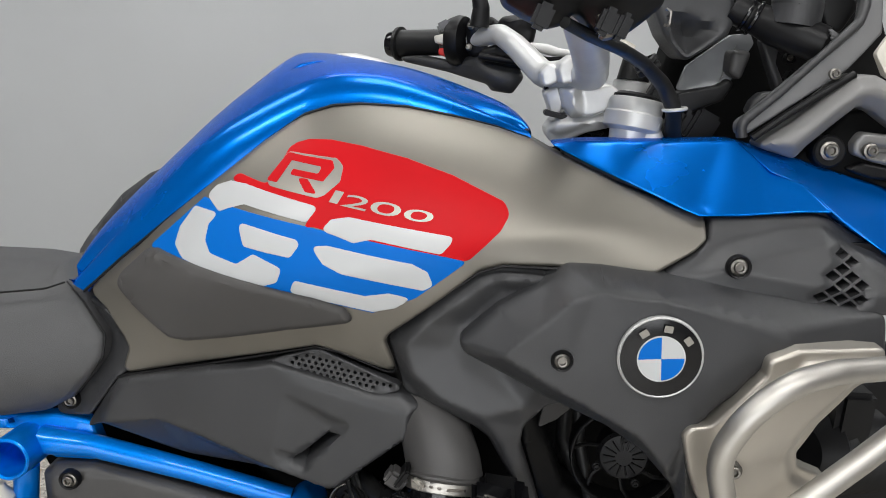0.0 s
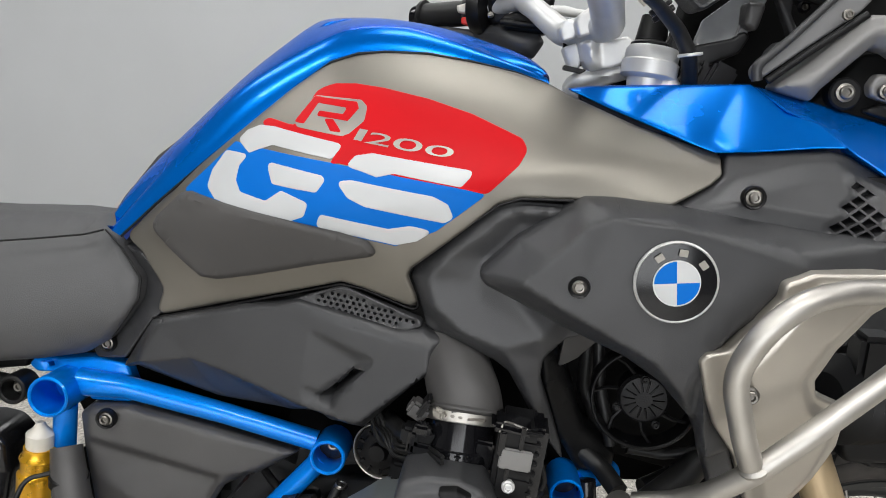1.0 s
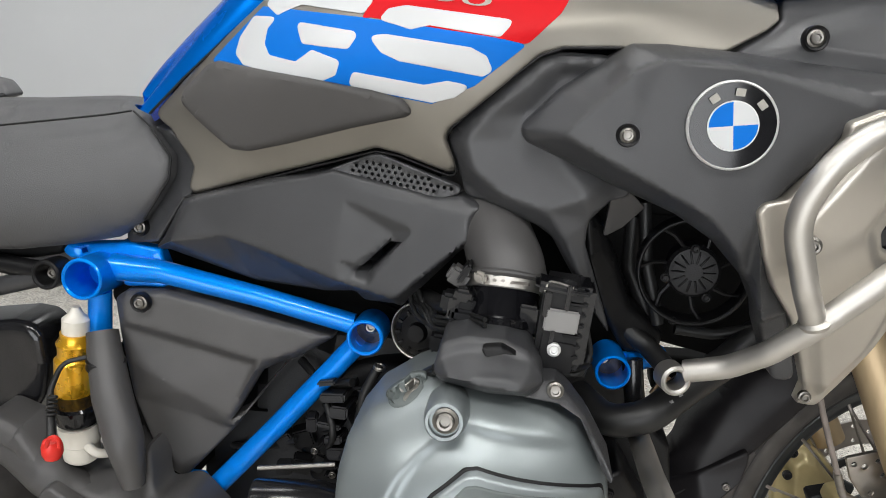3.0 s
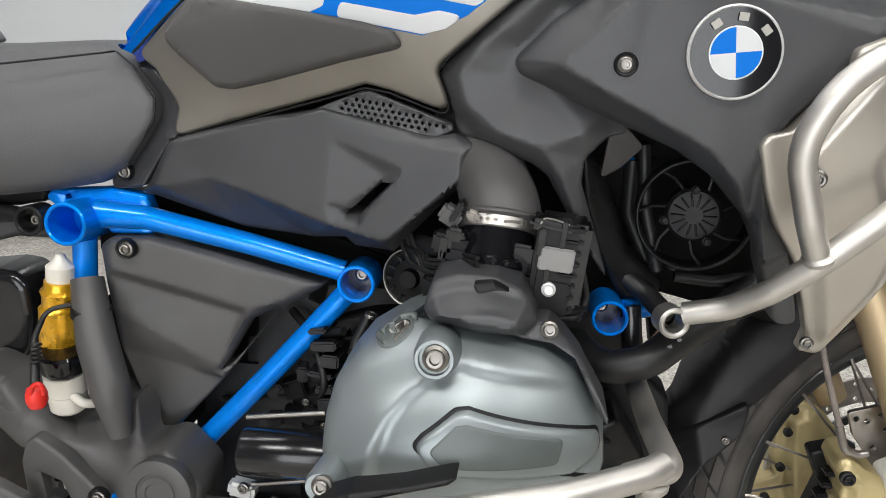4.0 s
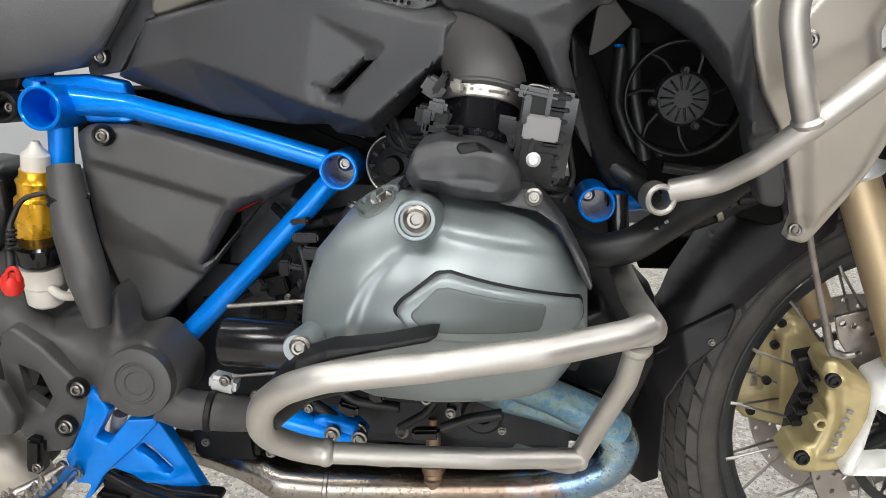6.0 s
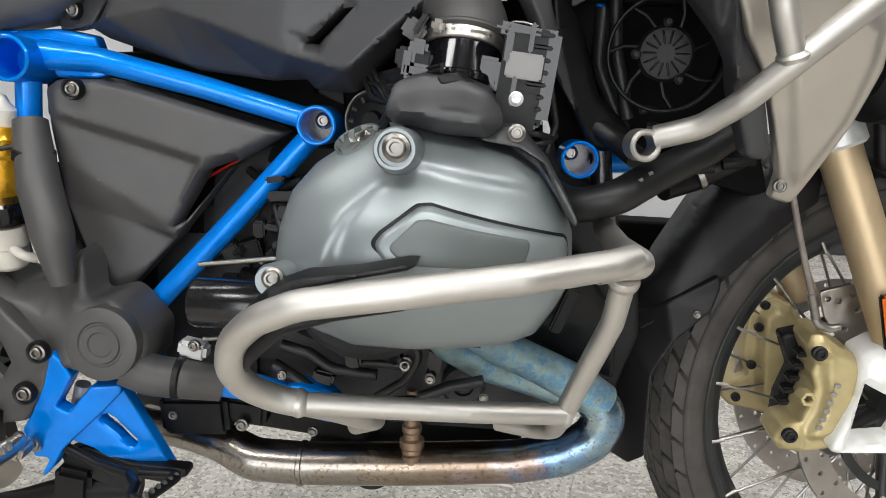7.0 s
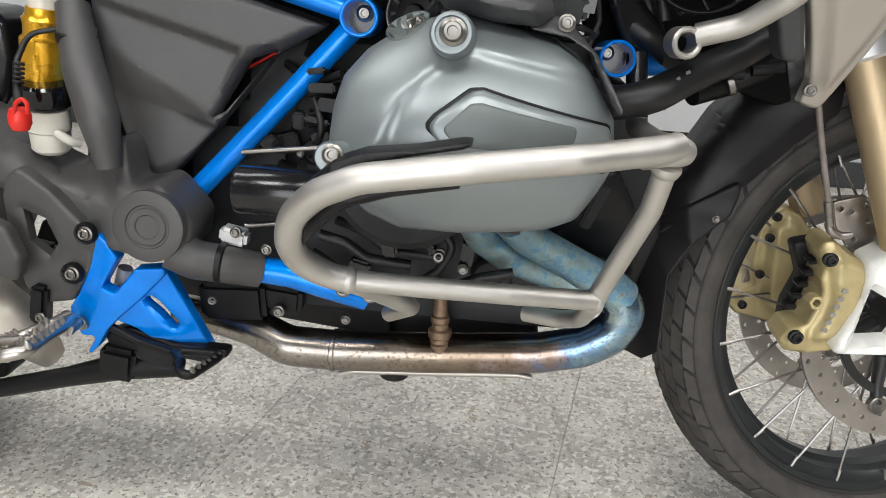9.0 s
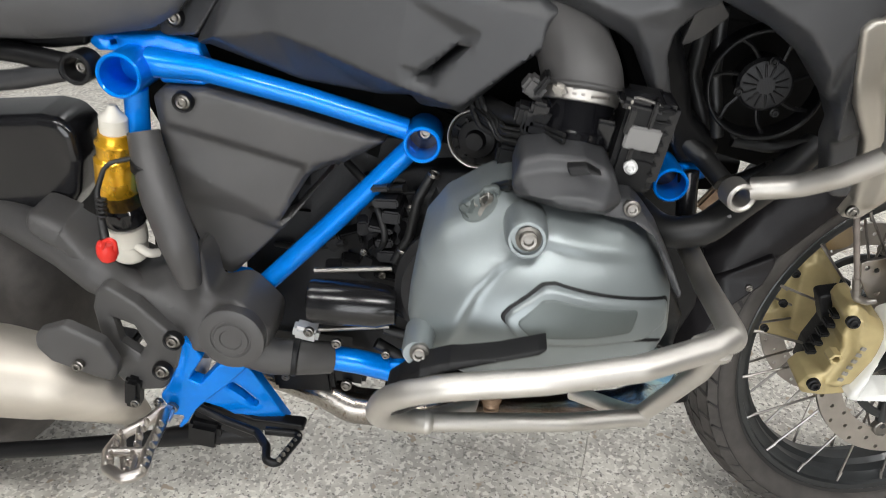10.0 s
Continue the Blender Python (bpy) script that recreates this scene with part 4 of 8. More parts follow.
shroud, _ = plate("cooler_shroud", [(-0.004, -0.255, 0.902), (0.03, -0.252, 0.936), (0.073, -0.24, 0.965), (0.09, -0.236, 0.976), (0.12, -0.236, 0.976), (0.184, -0.236, 0.97), (0.237, -0.236, 0.963), (0.383, -0.23, 0.947), (0.383, -0.245, 0.903), (0.276, -0.258, 0.901), (0.253, -0.262, 0.856), (0.215, -0.266, 0.844), (0.206, -0.268, 0.829), (0.224, -0.26, 0.779), (0.247, -0.252, 0.743), (0.273, -0.23, 0.664), (0.25, -0.232, 0.665), (0.225, -0.246, 0.726), (0.208, -0.254, 0.769), (0.172, -0.26, 0.808), (0.137, -0.262, 0.831), (0.078, -0.262, 0.856), (0.038, -0.26, 0.875), (0.002, -0.255, 0.89)], PLASTIC, bike, 0.025, points=[(0.09, -0.2835, 0.898), (0.174, -0.284, 0.91)], edge=0.005, fillet=0.012, step=0.0032, soft=1, sharp=50,
                            lines=[[(0.035, -0.281, 0.9), (0.064, -0.282, 0.929), (0.091, -0.281, 0.956), (0.113, -0.279, 0.964), (0.168, -0.277, 0.961), (0.284, -0.268, 0.94)], [(0.035, -0.281, 0.9), (0.089, -0.285, 0.872), (0.16, -0.286, 0.836), (0.189, -0.283, 0.804), (0.222, -0.266, 0.737)], [(0.221, -0.27, 0.739), (0.201, -0.284, 0.835), (0.238, -0.283, 0.886), (0.281, -0.275, 0.928)]], label="dark grained plastic cooler shroud")
SHROUD_TOP = Draped(shroud)
bolt((0.087, SHROUD_TOP([(0.087, 0.902)])[0] - 0.001, 0.902), 0.0075, bike)
badge_c = Vector((0.169, SHROUD_TOP([(0.169, 0.913)])[0] - 0.002, 0.913))
badge = lathe("badge", [(0.035, -0.006), (0.0365, 0.0), (0.0365, 0.003), (0.0352, 0.0045), (0.034, 0.0035)], badge_c, (0, -1, 0.04), CAST, bike, 64, "round chrome-rimmed badge with blue and white quarters")
lathe("badge_ring", [(0.0342, 0.001), (0.0342, 0.0042), (0.02, 0.0048), (0.0, 0.0048)], badge_c, (0, -1, 0.04), GLOSS_BLACK, badge, 64, "gloss black ring")
ring("badge_rim", badge_c + Vector((0, -0.0052, 0)), (0, -1, 0.04), 0.0205, 0.0192, 0.0014, CAST, badge, "chrome line", 48, 0.0003)
for k in range(4):
    m3, cc = frame_of((0, -1, 0.04)), badge_c + Vector((0, -0.0052, 0.0002))
    arc = [Vector((0, 0, 0))] + [Vector((0.0193 * math.cos(a), 0.0193 * math.sin(a), 0)) for a in [(k + j / 10) * math.pi / 2 + 0.1 for j in range(11)]]
    vs = [cc + m3 @ v for v in arc] + [cc + m3 @ (v + Vector((0, 0, 0.0008))) for v in arc]
    n = len(arc)
    fs = [tuple(range(n, 2 * n)), tuple(range(n - 1, -1, -1))] + [(i, (i + 1) % n, n + (i + 1) % n, n + i) for i in range(n)]
    mesh_object("badge_quarter", vs, fs, BLUE_FILM if k % 2 else WHITE_FILM, badge, "", 30)
for k in range(3):
    a = math.radians((128, 84, 40)[k])
    m3 = frame_of((0, -1, 0.04))
    p = badge_c + m3 @ Vector((-0.0272 * math.cos(a), 0, 0)) + Vector((0, -0.0052, 0))
    p = badge_c + Vector((0.0272 * math.cos(a), -0.0055, 0.0272 * math.sin(a)))
    block("badge_bar", p, (0.0075, 0.001, 0.0062), SILVER_FILM, badge, (0, 90 - math.degrees(a), 0), 0.0003)

# -- upper side panel with a mesh vent --
VENT = []
v_rim = np.array([(p[0], p[2]) for p in [(0.308, -0.22, 0.956), (0.323, -0.215, 0.981), (0.344, -0.21, 1.004), (0.36, -0.21, 1), (0.371, -0.215, 0.972), (0.367, -0.22, 0.95), (0.352, -0.222, 0.942), (0.314, -0.222, 0.947)]])
v_u, v_w = Vector((0.0102, 0, 0.0056)), Vector((0.0082, 0, -0.0062))
for i in range(-8, 9):
    for k in range(-8, 9):
        c = Vector((0.342, -0.215, 0.97)) + v_u * i + v_w * k
        rhomb = [c + v_u * a + v_w * d for a, d in ((0.4, 0.4), (0.4, -0.38), (-0.4, -0.4), (-0.4, 0.38))]
        if inside(v_rim, np.array([(q.x, q.z) for q in rhomb])).all():
            VENT.append([tuple(q) for q in rhomb])
plate("side_panel", [(0.226, -0.188, 1.017), (0.326, -0.176, 1.024), (0.346, -0.18, 1.019), (0.433, -0.195, 0.97), (0.419, -0.23, 0.943), (0.347, -0.232, 0.946), (0.242, -0.235, 0.958), (0.173, -0.232, 0.967), (0.21, -0.208, 0.987), (0.223, -0.198, 0.997)], PLASTIC, bike, 0.02, edge=0.004, fillet=0.008, step=0.0032, soft=0, poly=2, sharp=50, relief=[([(0.213, -0.22, 0.979), (0.236, -0.22, 0.996), (0.293, -0.21, 1.011), (0.333, -0.2, 1.015), (0.383, -0.2, 0.996), (0.426, -0.2, 0.966), (0.413, -0.23, 0.945), (0.347, -0.23, 0.948), (0.243, -0.23, 0.96), (0.191, -0.23, 0.968)], 0.012, 0.016)], holes=VENT, label="dark plastic side panel with a diamond mesh vent")
plate("vent_backing", [(0.303, -0.19, 0.998), (0.386, -0.19, 1.004), (0.395, -0.2, 0.935), (0.312, -0.2, 0.929)], BLACK, bike, 0.002, edge=0.001, soft=0)
bolt((0.242, -0.235, 0.983), 0.0085, bike)

# -- blue front fairing wing --
plate("front_fairing", [(0.075, -0.146, 1.07), (0.101, -0.132, 1.074), (0.148, -0.118, 1.077), (0.263, -0.105, 1.083), (0.29, -0.15, 1.058), (0.32, -0.166, 1.049), (0.343, -0.186, 1.027), (0.315, -0.187, 1.026), (0.254, -0.187, 1.02), (0.214, -0.186, 1.018), (0.194, -0.181, 1.0245), (0.154, -0.17, 1.0395), (0.113, -0.158, 1.0545)], BLUE_PAINT, bike, 0.03, edge=0.003, fillet=0.003, step=0.0035, soft=0, poly=1, folds=[([(0.256, 1.09), (0.207, 1.02)], (0.309, 1.052), -0.22, 0.003, 'min', 0), ([(0.262, 1.085), (0.302, 1.044), (0.35, 1.034)], (0.33, 1.06), -0.35, 0.003, 'min', 0), ([(0.1, 1.066), (0.205, 1.029), (0.254, 1.03), (0.315, 1.035), (0.36, 1.032)], (0.251, 1.01), -0.7, 0.0015, 'min', 0.006)], label="glossy metallic blue front fairing wing")
# added black backing, gives the shade below the wing's lower edge
plate("fairing_shade", [(0.085, -0.118, 1.068), (0.2, -0.15, 1.034), (0.36, -0.155, 1.036), (0.36, -0.155, 1.0), (0.2, -0.15, 0.995), (0.1, -0.125, 1.036)], BLACK, bike, 0.01, edge=0.003, fillet=0.004, soft=0, poly=1, label="black backing sheet for the shaded gap under the fairing wing")
plate("front_fairing", [(0.266, -0.104, 1.082), (0.296, -0.102, 1.076), (0.351, -0.1, 1.063), (0.424, -0.1, 1.047), (0.493, -0.11, 1.021), (0.456, -0.2, 0.948), (0.389, -0.196, 0.994), (0.347, -0.188, 1.021), (0.319, -0.168, 1.048), (0.289, -0.152, 1.058)], BLUE_PAINT, bike, 0.03, edge=0.003, fillet=0.004, step=0.008, soft=0, poly=2, label="glossy metallic blue fairing flank")

# -- grey cooler guard and its tubes --
guard, _ = plate("cooler_guard", [(0.197, -0.288, 0.842), (0.203, -0.289, 0.85), (0.22, -0.292, 0.854), (0.258, -0.294, 0.904), (0.26, -0.292, 0.918), (0.286, -0.286, 0.928), (0.368, -0.266, 0.927), (0.372, -0.266, 0.906), (0.345, -0.272, 0.891), (0.318, -0.276, 0.857), (0.305, -0.276, 0.826), (0.31, -0.274, 0.811), (0.344, -0.261, 0.795), (0.349, -0.246, 0.749), (0.341, -0.222, 0.701), (0.316, -0.18, 0.614), (0.292, -0.188, 0.621), (0.29, -0.203, 0.649), (0.251, -0.256, 0.735), (0.224, -0.271, 0.772), (0.21, -0.28, 0.802)], GUARD_METAL, bike, 0.012, edge=0.004, fillet=0.008, step=0.0032, soft=0, poly=3, sharp=50, relief=[([(0.223, -0.29, 0.831), (0.232, -0.29, 0.844), (0.267, -0.29, 0.897), (0.29, -0.29, 0.92), (0.363, -0.27, 0.92), (0.343, -0.27, 0.897), (0.31, -0.28, 0.86), (0.297, -0.28, 0.828), (0.308, -0.27, 0.804), (0.337, -0.26, 0.786), (0.34, -0.25, 0.754), (0.335, -0.22, 0.704), (0.312, -0.19, 0.629), (0.296, -0.2, 0.651), (0.265, -0.25, 0.733), (0.237, -0.28, 0.787)], 0.009, 0.01)], label="satin grey cooler guard plate")
bolt((0.241, -0.3, 0.818), 0.009, bike, cup=False)
bolt((0.293, -0.205, 0.637), 0.007, bike, cup=False)
upper = tube("guard_tube", [(0.159, -0.268, 0.685), (0.193, -0.28, 0.697), (0.219, -0.3, 0.721), (0.249, -0.318, 0.755), (0.291, -0.315, 0.793), (0.346, -0.3, 0.835), (0.405, -0.28, 0.878), (0.494, -0.24, 0.935)], 0.0106, STEEL, bike, 0.05, 20, "satin stainless guard tube")
tube("guard_tube", [(0.244, -0.318, 0.761), (0.232, -0.325, 0.789), (0.214, -0.33, 0.847), (0.232, -0.335, 0.889), (0.263, -0.33, 0.916), (0.305, -0.31, 0.92), (0.39, -0.27, 0.914)], 0.0106, STEEL, bike, 0.06, 20, "satin stainless guard tube")
ring("guard_eye", (0.148, -0.268, 0.678), (0.2, -1, 0.1), 0.0142, 0.0092, 0.024, STEEL, upper, "welded tube end", 36, 0.002)
lathe("weld", [(0.006, -0.004), (0.0125, -0.003), (0.0135, 0.001), (0.0105, 0.004)], (0.246, -0.318, 0.759), Vector((0.232, -0.325, 0.789)) - Vector((0.244, -0.318, 0.761)), STEEL, upper, 20)

# -- lower engine guard loop --
loop = tube("engine_guard", [(0.127, -0.402, 0.613), (0.113, -0.415, 0.612), (0.048, -0.446, 0.607), (-0.028, -0.462, 0.598), (-0.105, -0.466, 0.585), (-0.137, -0.46, 0.569), (-0.157, -0.45, 0.548), (-0.164, -0.44, 0.523), (-0.161, -0.42, 0.498), (-0.141, -0.405, 0.481), (-0.124, -0.4, 0.476)] , 0.0112, STEEL, bike, 0.05, 22, "satin stainless engine guard tube")
# same steel tube, its shaded upper end painted black
tube("shaded_guard_end", [(0.124, -0.185, 0.658), (0.127, -0.192, 0.63), (0.131, -0.203, 0.596)], 0.0108, MOTOR, bike, 0.01, 18, "guard tube end, coloured dark for the shade beside the cylinder")
tube("engine_guard", [(0.131, -0.2, 0.598), (0.132, -0.205, 0.586), (0.133, -0.3, 0.593), (0.134, -0.4, 0.6085), (0.118, -0.405, 0.6085), (0.1, -0.414, 0.607)], 0.0112, STEEL, bike, 0.022, 22, "satin stainless guard tube bend")
tube("engine_guard", [(-0.126, -0.4, 0.476), (-0.057, -0.385, 0.469), (0.012, -0.37, 0.463), (0.093, -0.34, 0.451)], 0.0093, STEEL, bike, 0.03, 20, "satin stainless lower guard tube")
tube("engine_guard", [(0.123, -0.398, 0.598), (0.12, -0.382, 0.555), (0.105, -0.355, 0.494), (0.095, -0.332, 0.448), (0.092, -0.285, 0.405), (0.075, -0.262, 0.391), (0.039, -0.24, 0.384)], 0.0093, STEEL, bike, 0.04, 20, "satin stainless front guard tube")
tube("guard_foot", [(-0.123, -0.396, 0.473), (-0.105, -0.36, 0.449), (-0.083, -0.32, 0.42), (-0.079, -0.28, 0.398), (-0.107, -0.25, 0.373)], 0.0093, STEEL, bike, 0.03, 18, "welded stainless guard foot")
for q, ax in (((-0.123, -0.4, 0.476), Vector((-0.057, -0.385, 0.469)) - Vector((-0.126, -0.4, 0.476))), ((0.094, -0.336, 0.449), Vector((0.012, -0.37, 0.463)) - Vector((0.094, -0.336, 0.449))), ((0.122, -0.4, 0.595), Vector((0.12, -0.382, 0.555)) - Vector((0.123, -0.398, 0.598)))):
    lathe("weld", [(0.006, -0.005), (0.0112, -0.004), (0.0122, 0.0), (0.011, 0.004), (0.009, 0.006)], q, ax, STEEL, loop, 22)
plate("guard_pad", [(-0.158, -0.450, 0.559), (-0.146, -0.454, 0.574), (-0.128, -0.456, 0.591), (-0.104, -0.456, 0.601), (-0.067, -0.450, 0.605), (-0.034, -0.443, 0.611), (-0.025, -0.438, 0.61), (-0.033, -0.443, 0.606), (-0.067, -0.450, 0.6), (-0.104, -0.458, 0.593), (-0.127, -0.460, 0.582), (-0.147, -0.454, 0.56)], BLACK, bike, 0.02, edge=0.003, fillet=0.006, soft=0, label="black rubber pad on the guard tube")
tube("guard_pad", [(-0.157, -0.432, 0.516), (-0.143, -0.448, 0.54), (-0.121, -0.454, 0.563), (-0.085, -0.452, 0.574), (-0.034, -0.445, 0.58)], [0.003, 0.006, 0.006, 0.005, 0.002], BLACK, bike, 0.02, 10, "black rubber pad under the guard tube")

# -- right cylinder head cover --
HEAD = [(-0.147, -0.4, 0.588), (-0.146, -0.395, 0.614), (-0.141, -0.372, 0.638), (-0.123, -0.352, 0.66), (-0.092, -0.348, 0.679), (-0.069, -0.348, 0.689), (-0.037, -0.352, 0.692), (0, -0.36, 0.683), (0.035, -0.358, 0.674), (0.059, -0.358, 0.659), (0.074, -0.365, 0.639), (0.087, -0.375, 0.617), (0.089, -0.39, 0.582), (0.078, -0.4, 0.561), (0.062, -0.4, 0.537), (0.037, -0.4, 0.526), (-0.033, -0.4, 0.516), (-0.087, -0.4, 0.514), (-0.11, -0.4, 0.525), (-0.128, -0.402, 0.545), (-0.141, -0.404, 0.567)]
head, HEAD_SKIN = plate("cylinder_head_cover", HEAD, COVER, bike, 0.07, points=[(-0.117, -0.424, 0.604), (-0.107, -0.412, 0.632), (-0.065, -0.394, 0.665), (-0.04, -0.394, 0.667), (0.003, -0.398, 0.658), (0.046, -0.396, 0.64), (0.074, -0.39, 0.611), (-0.078, -0.412, 0.638), (-0.046, -0.406, 0.651), (0.026, -0.41, 0.631), (-0.035, -0.418, 0.612), (-0.075, -0.424, 0.598), (0.028, -0.42, 0.6), (-0.033, -0.426, 0.593), (-0.074, -0.424, 0.547), (-0.01, -0.424, 0.543), (0.044, -0.416, 0.553), (-0.032, -0.43, 0.573), (-0.09, -0.428, 0.568), (0.071, -0.405, 0.587)], edge=0.013, fillet=0.014, step=0.0026, soft=0, poly=3, sharp=50, hold_rim=False, folds=[([(-0.125, 0.491), (-0.108, 0.568), (-0.102, 0.602), (-0.09, 0.63), (-0.073, 0.65), (-0.048, 0.668), (-0.031, 0.671), (0.053, 0.656), (0.112, 0.636)], (-0.012, 0.617), 0.95, 0.0025, 'min', 0.0075), ([(-0.138, 0.577), (-0.124, 0.633), (-0.101, 0.662), (-0.063, 0.685), (-0.037, 0.69), (0.052, 0.676), (0.082, 0.626)], (-0.079, 0.717), 0.3, 0.006, 'max', 0.05)], label="grey-green painted cylinder head cover")
HD = Draped(head)
plate("cover_insert", [(-0.068, -0.43, 0.613), (-0.06, -0.43, 0.623), (-0.034, -0.43, 0.643), (-0.023, -0.43, 0.644), (0.082, -0.42, 0.617), (0.085, -0.42, 0.599), (0.062, -0.43, 0.587), (-0.047, -0.44, 0.598)], BLACK, head, 0.004, edge=0.0015, fillet=0.008, skin=HD, lift=0.0012, soft=0, label="black joint line round the insert")
plate("cover_insert", [(-0.064, -0.43, 0.613), (-0.057, -0.43, 0.622), (-0.032, -0.43, 0.641), (-0.023, -0.43, 0.642), (0.082, -0.42, 0.615), (0.084, -0.42, 0.599), (0.062, -0.43, 0.587), (-0.047, -0.44, 0.594)], COVER, head, 0.006, edge=0.004, fillet=0.01, skin=HD, lift=0.005, soft=0, label="grey-green chevron insert")
plate("cover_insert", [(-0.053, -0.43, 0.613), (-0.032, -0.43, 0.633), (-0.023, -0.43, 0.634), (0.054, -0.43, 0.617), (0.049, -0.43, 0.598), (-0.039, -0.44, 0.601)], COVER_DARK, head, 0.006, edge=0.002, fillet=0.006, skin=HD, lift=0.006, soft=0, label="dark textured field of the chevron")
plate("cover_tip", [(0.052, -0.42, 0.59), (0.081, -0.415, 0.581), (0.08, -0.415, 0.579), (0.045, -0.425, 0.588)], BLACK, head, 0.004, edge=0.001, skin=HD, lift=0.002, soft=0)
lathe("bolt_boss", [(0.0195, -0.04), (0.0178, -0.004), (0.0162, 0.006), (0.0152, 0.0075), (0.0128, 0.0075), (0.0125, 0.003)], (-0.051, -0.384, 0.681), (0, -1, 0.2), COVER, head, 40, "raised bolt boss")
bolt((-0.05, -0.389, 0.683), 0.0118, head, (0, -1, 0.2), cup=False)
lathe("bolt_boss", [(0.0135, -0.04), (0.0125, 0.0), (0.0105, 0.006), (0.0095, 0.006)], (-0.133, -0.43, 0.589), (0, -1, 0.25), COVER, head, 32, "raised bolt boss")
bolt((-0.13, -0.437, 0.593), 0.009, head, (0, -1, 0.25), cup=False)
oval = lambda w, h: [tuple(Vector((-0.092, -0.4, 0.68)) + Vector((w * math.cos(t) + 0.3 * h * math.sin(t), 0, h * math.sin(t) + 0.32 * w * math.cos(t)))) for t in [2 * math.pi * k / 28 for k in range(28)]]
cap, _ = plate("oil_cap", oval(0.0175, 0.0105), COVER_DARK, head, 0.004, edge=0.002, fillet=0, skin=HD, lift=0.0015, soft=0, step=0.005, label="dark oil filler cap set in the cover")
plate("cap_grip", [(-0.103, -0.4, 0.676), (-0.096, -0.4, 0.684), (-0.084, -0.4, 0.688), (-0.078, -0.4, 0.684), (-0.086, -0.4, 0.679), (-0.09, -0.4, 0.674)], BOLT, cap, 0.003, edge=0.0015, fillet=0.003, skin=HD, lift=0.003, soft=0, step=0.004)

# -- coil cover and trim over the cylinder --
coil, _ = plate("coil_cover", [(-0.067, -0.345, 0.705), (-0.061, -0.336, 0.727), (-0.04, -0.336, 0.733), (-0.007, -0.336, 0.732), (0.013, -0.336, 0.724), (0.023, -0.34, 0.71), (0.029, -0.345, 0.699), (0.016, -0.352, 0.688), (-0.019, -0.354, 0.689), (-0.061, -0.35, 0.697)], PLASTIC, bike, 0.05, edge=0.005, fillet=0.012, step=0.0032, soft=0, poly=1, sharp=50, relief=[([(-0.065, -0.35, 0.705), (-0.058, -0.34, 0.716), (-0.039, -0.34, 0.721), (-0.006, -0.34, 0.722), (0.017, -0.34, 0.716), (0.026, -0.35, 0.701), (0.014, -0.35, 0.689), (-0.019, -0.35, 0.69), (-0.06, -0.35, 0.699)], 0.02, 0.012)], label="dark plastic coil cover")
plate("coil_tab", [(-0.026, -0.36, 0.735), (-0.009, -0.36, 0.737), (0.007, -0.36, 0.729), (-0.006, -0.364, 0.732), (-0.021, -0.364, 0.728)], BLACK, coil, 0.008, edge=0.002, fillet=0.004, soft=0)
plate("cover_trim", [(0.004, -0.345, 0.686), (0.026, -0.335, 0.696), (0.038, -0.33, 0.696), (0.052, -0.335, 0.683), (0.065, -0.345, 0.67), (0.076, -0.36, 0.652), (0.088, -0.375, 0.631), (0.086, -0.375, 0.626), (0.08, -0.368, 0.633), (0.06, -0.35, 0.671), (0.041, -0.345, 0.681)], PLASTIC, bike, 0.03, edge=0.003, fillet=0.004, step=0.004, soft=0, label="dark trim strip along the head cover")
bolt((0.038, -0.34, 0.692), 0.008, bike, (0, -1, 0.2), cup=False)

# -- blue frame --
n1, n2, n3 = Vector((-0.454, -0.2, 0.724)), Vector((-0.155, -0.19, 0.672)), Vector((0.101, -0.185, 0.651))
node = ring("frame_node", n1, (0.02, -1, 0.1), 0.0225, 0.0185, 0.06, BLUE_FRAME, bike, "open blue tube end of the frame", 48)
lathe("node_floor", [(0.019, -0.02), (0.019, -0.018), (0.0, -0.018)], n1, (0.02, -1, 0.1), BLUE_FRAME, node, 32)
node = ring("frame_node", n2, (0.02, -1, 0.1), 0.0195, 0.0155, 0.05, BLUE_FRAME, bike, "open blue tube end with a screw inside", 48)
# black floor paints the shade down inside the blue tube
lathe("node_floor", [(0.016, -0.012), (0.016, -0.01), (0.0, -0.01)], n2, (0.02, -1, 0.1), MOTOR, node, 32)
bolt(n2 + Vector((0.001, 0.007, 0.004)), 0.0095, node, (0.02, -1, 0.1), cup=False)
node = ring("frame_node", n3, (0.02, -1, 0.1), 0.018, 0.0148, 0.06, BLUE_FRAME, bike, "open blue tube end with a screw inside", 48)
# floor black here too, for the shade in the tube
lathe("node_floor", [(0.0152, -0.012), (0.0152, -0.01), (0.0, -0.01)], n3, (0.02, -1, 0.1), MOTOR, node, 32)
bolt(n3 + Vector((-0.006, 0.007, 0.004)), 0.0085, node, (0.02, -1, 0.1), cup=False)
tube("frame_tube", [(-0.439, -0.19, 0.73), (-0.383, -0.19, 0.727), (-0.275, -0.188, 0.704), (-0.173, -0.185, 0.678)], [0.0155, 0.0125, 0.0115, 0.0115], BLUE_FRAME, bike, 0.05, 20, "blue powder-coated frame tube")
tube("frame_tube", [(-0.165, -0.188, 0.661), (-0.256, -0.2, 0.559), (-0.357, -0.21, 0.45)], 0.0118, BLUE_FRAME, bike, 0.05, 20, "blue powder-coated frame tube")
tube("frame_tube", [(-0.452, -0.2, 0.705), (-0.457, -0.2, 0.657), (-0.448, -0.215, 0.572)], 0.0125, BLUE_FRAME, bike, 0.05, 18, "blue powder-coated frame tube")
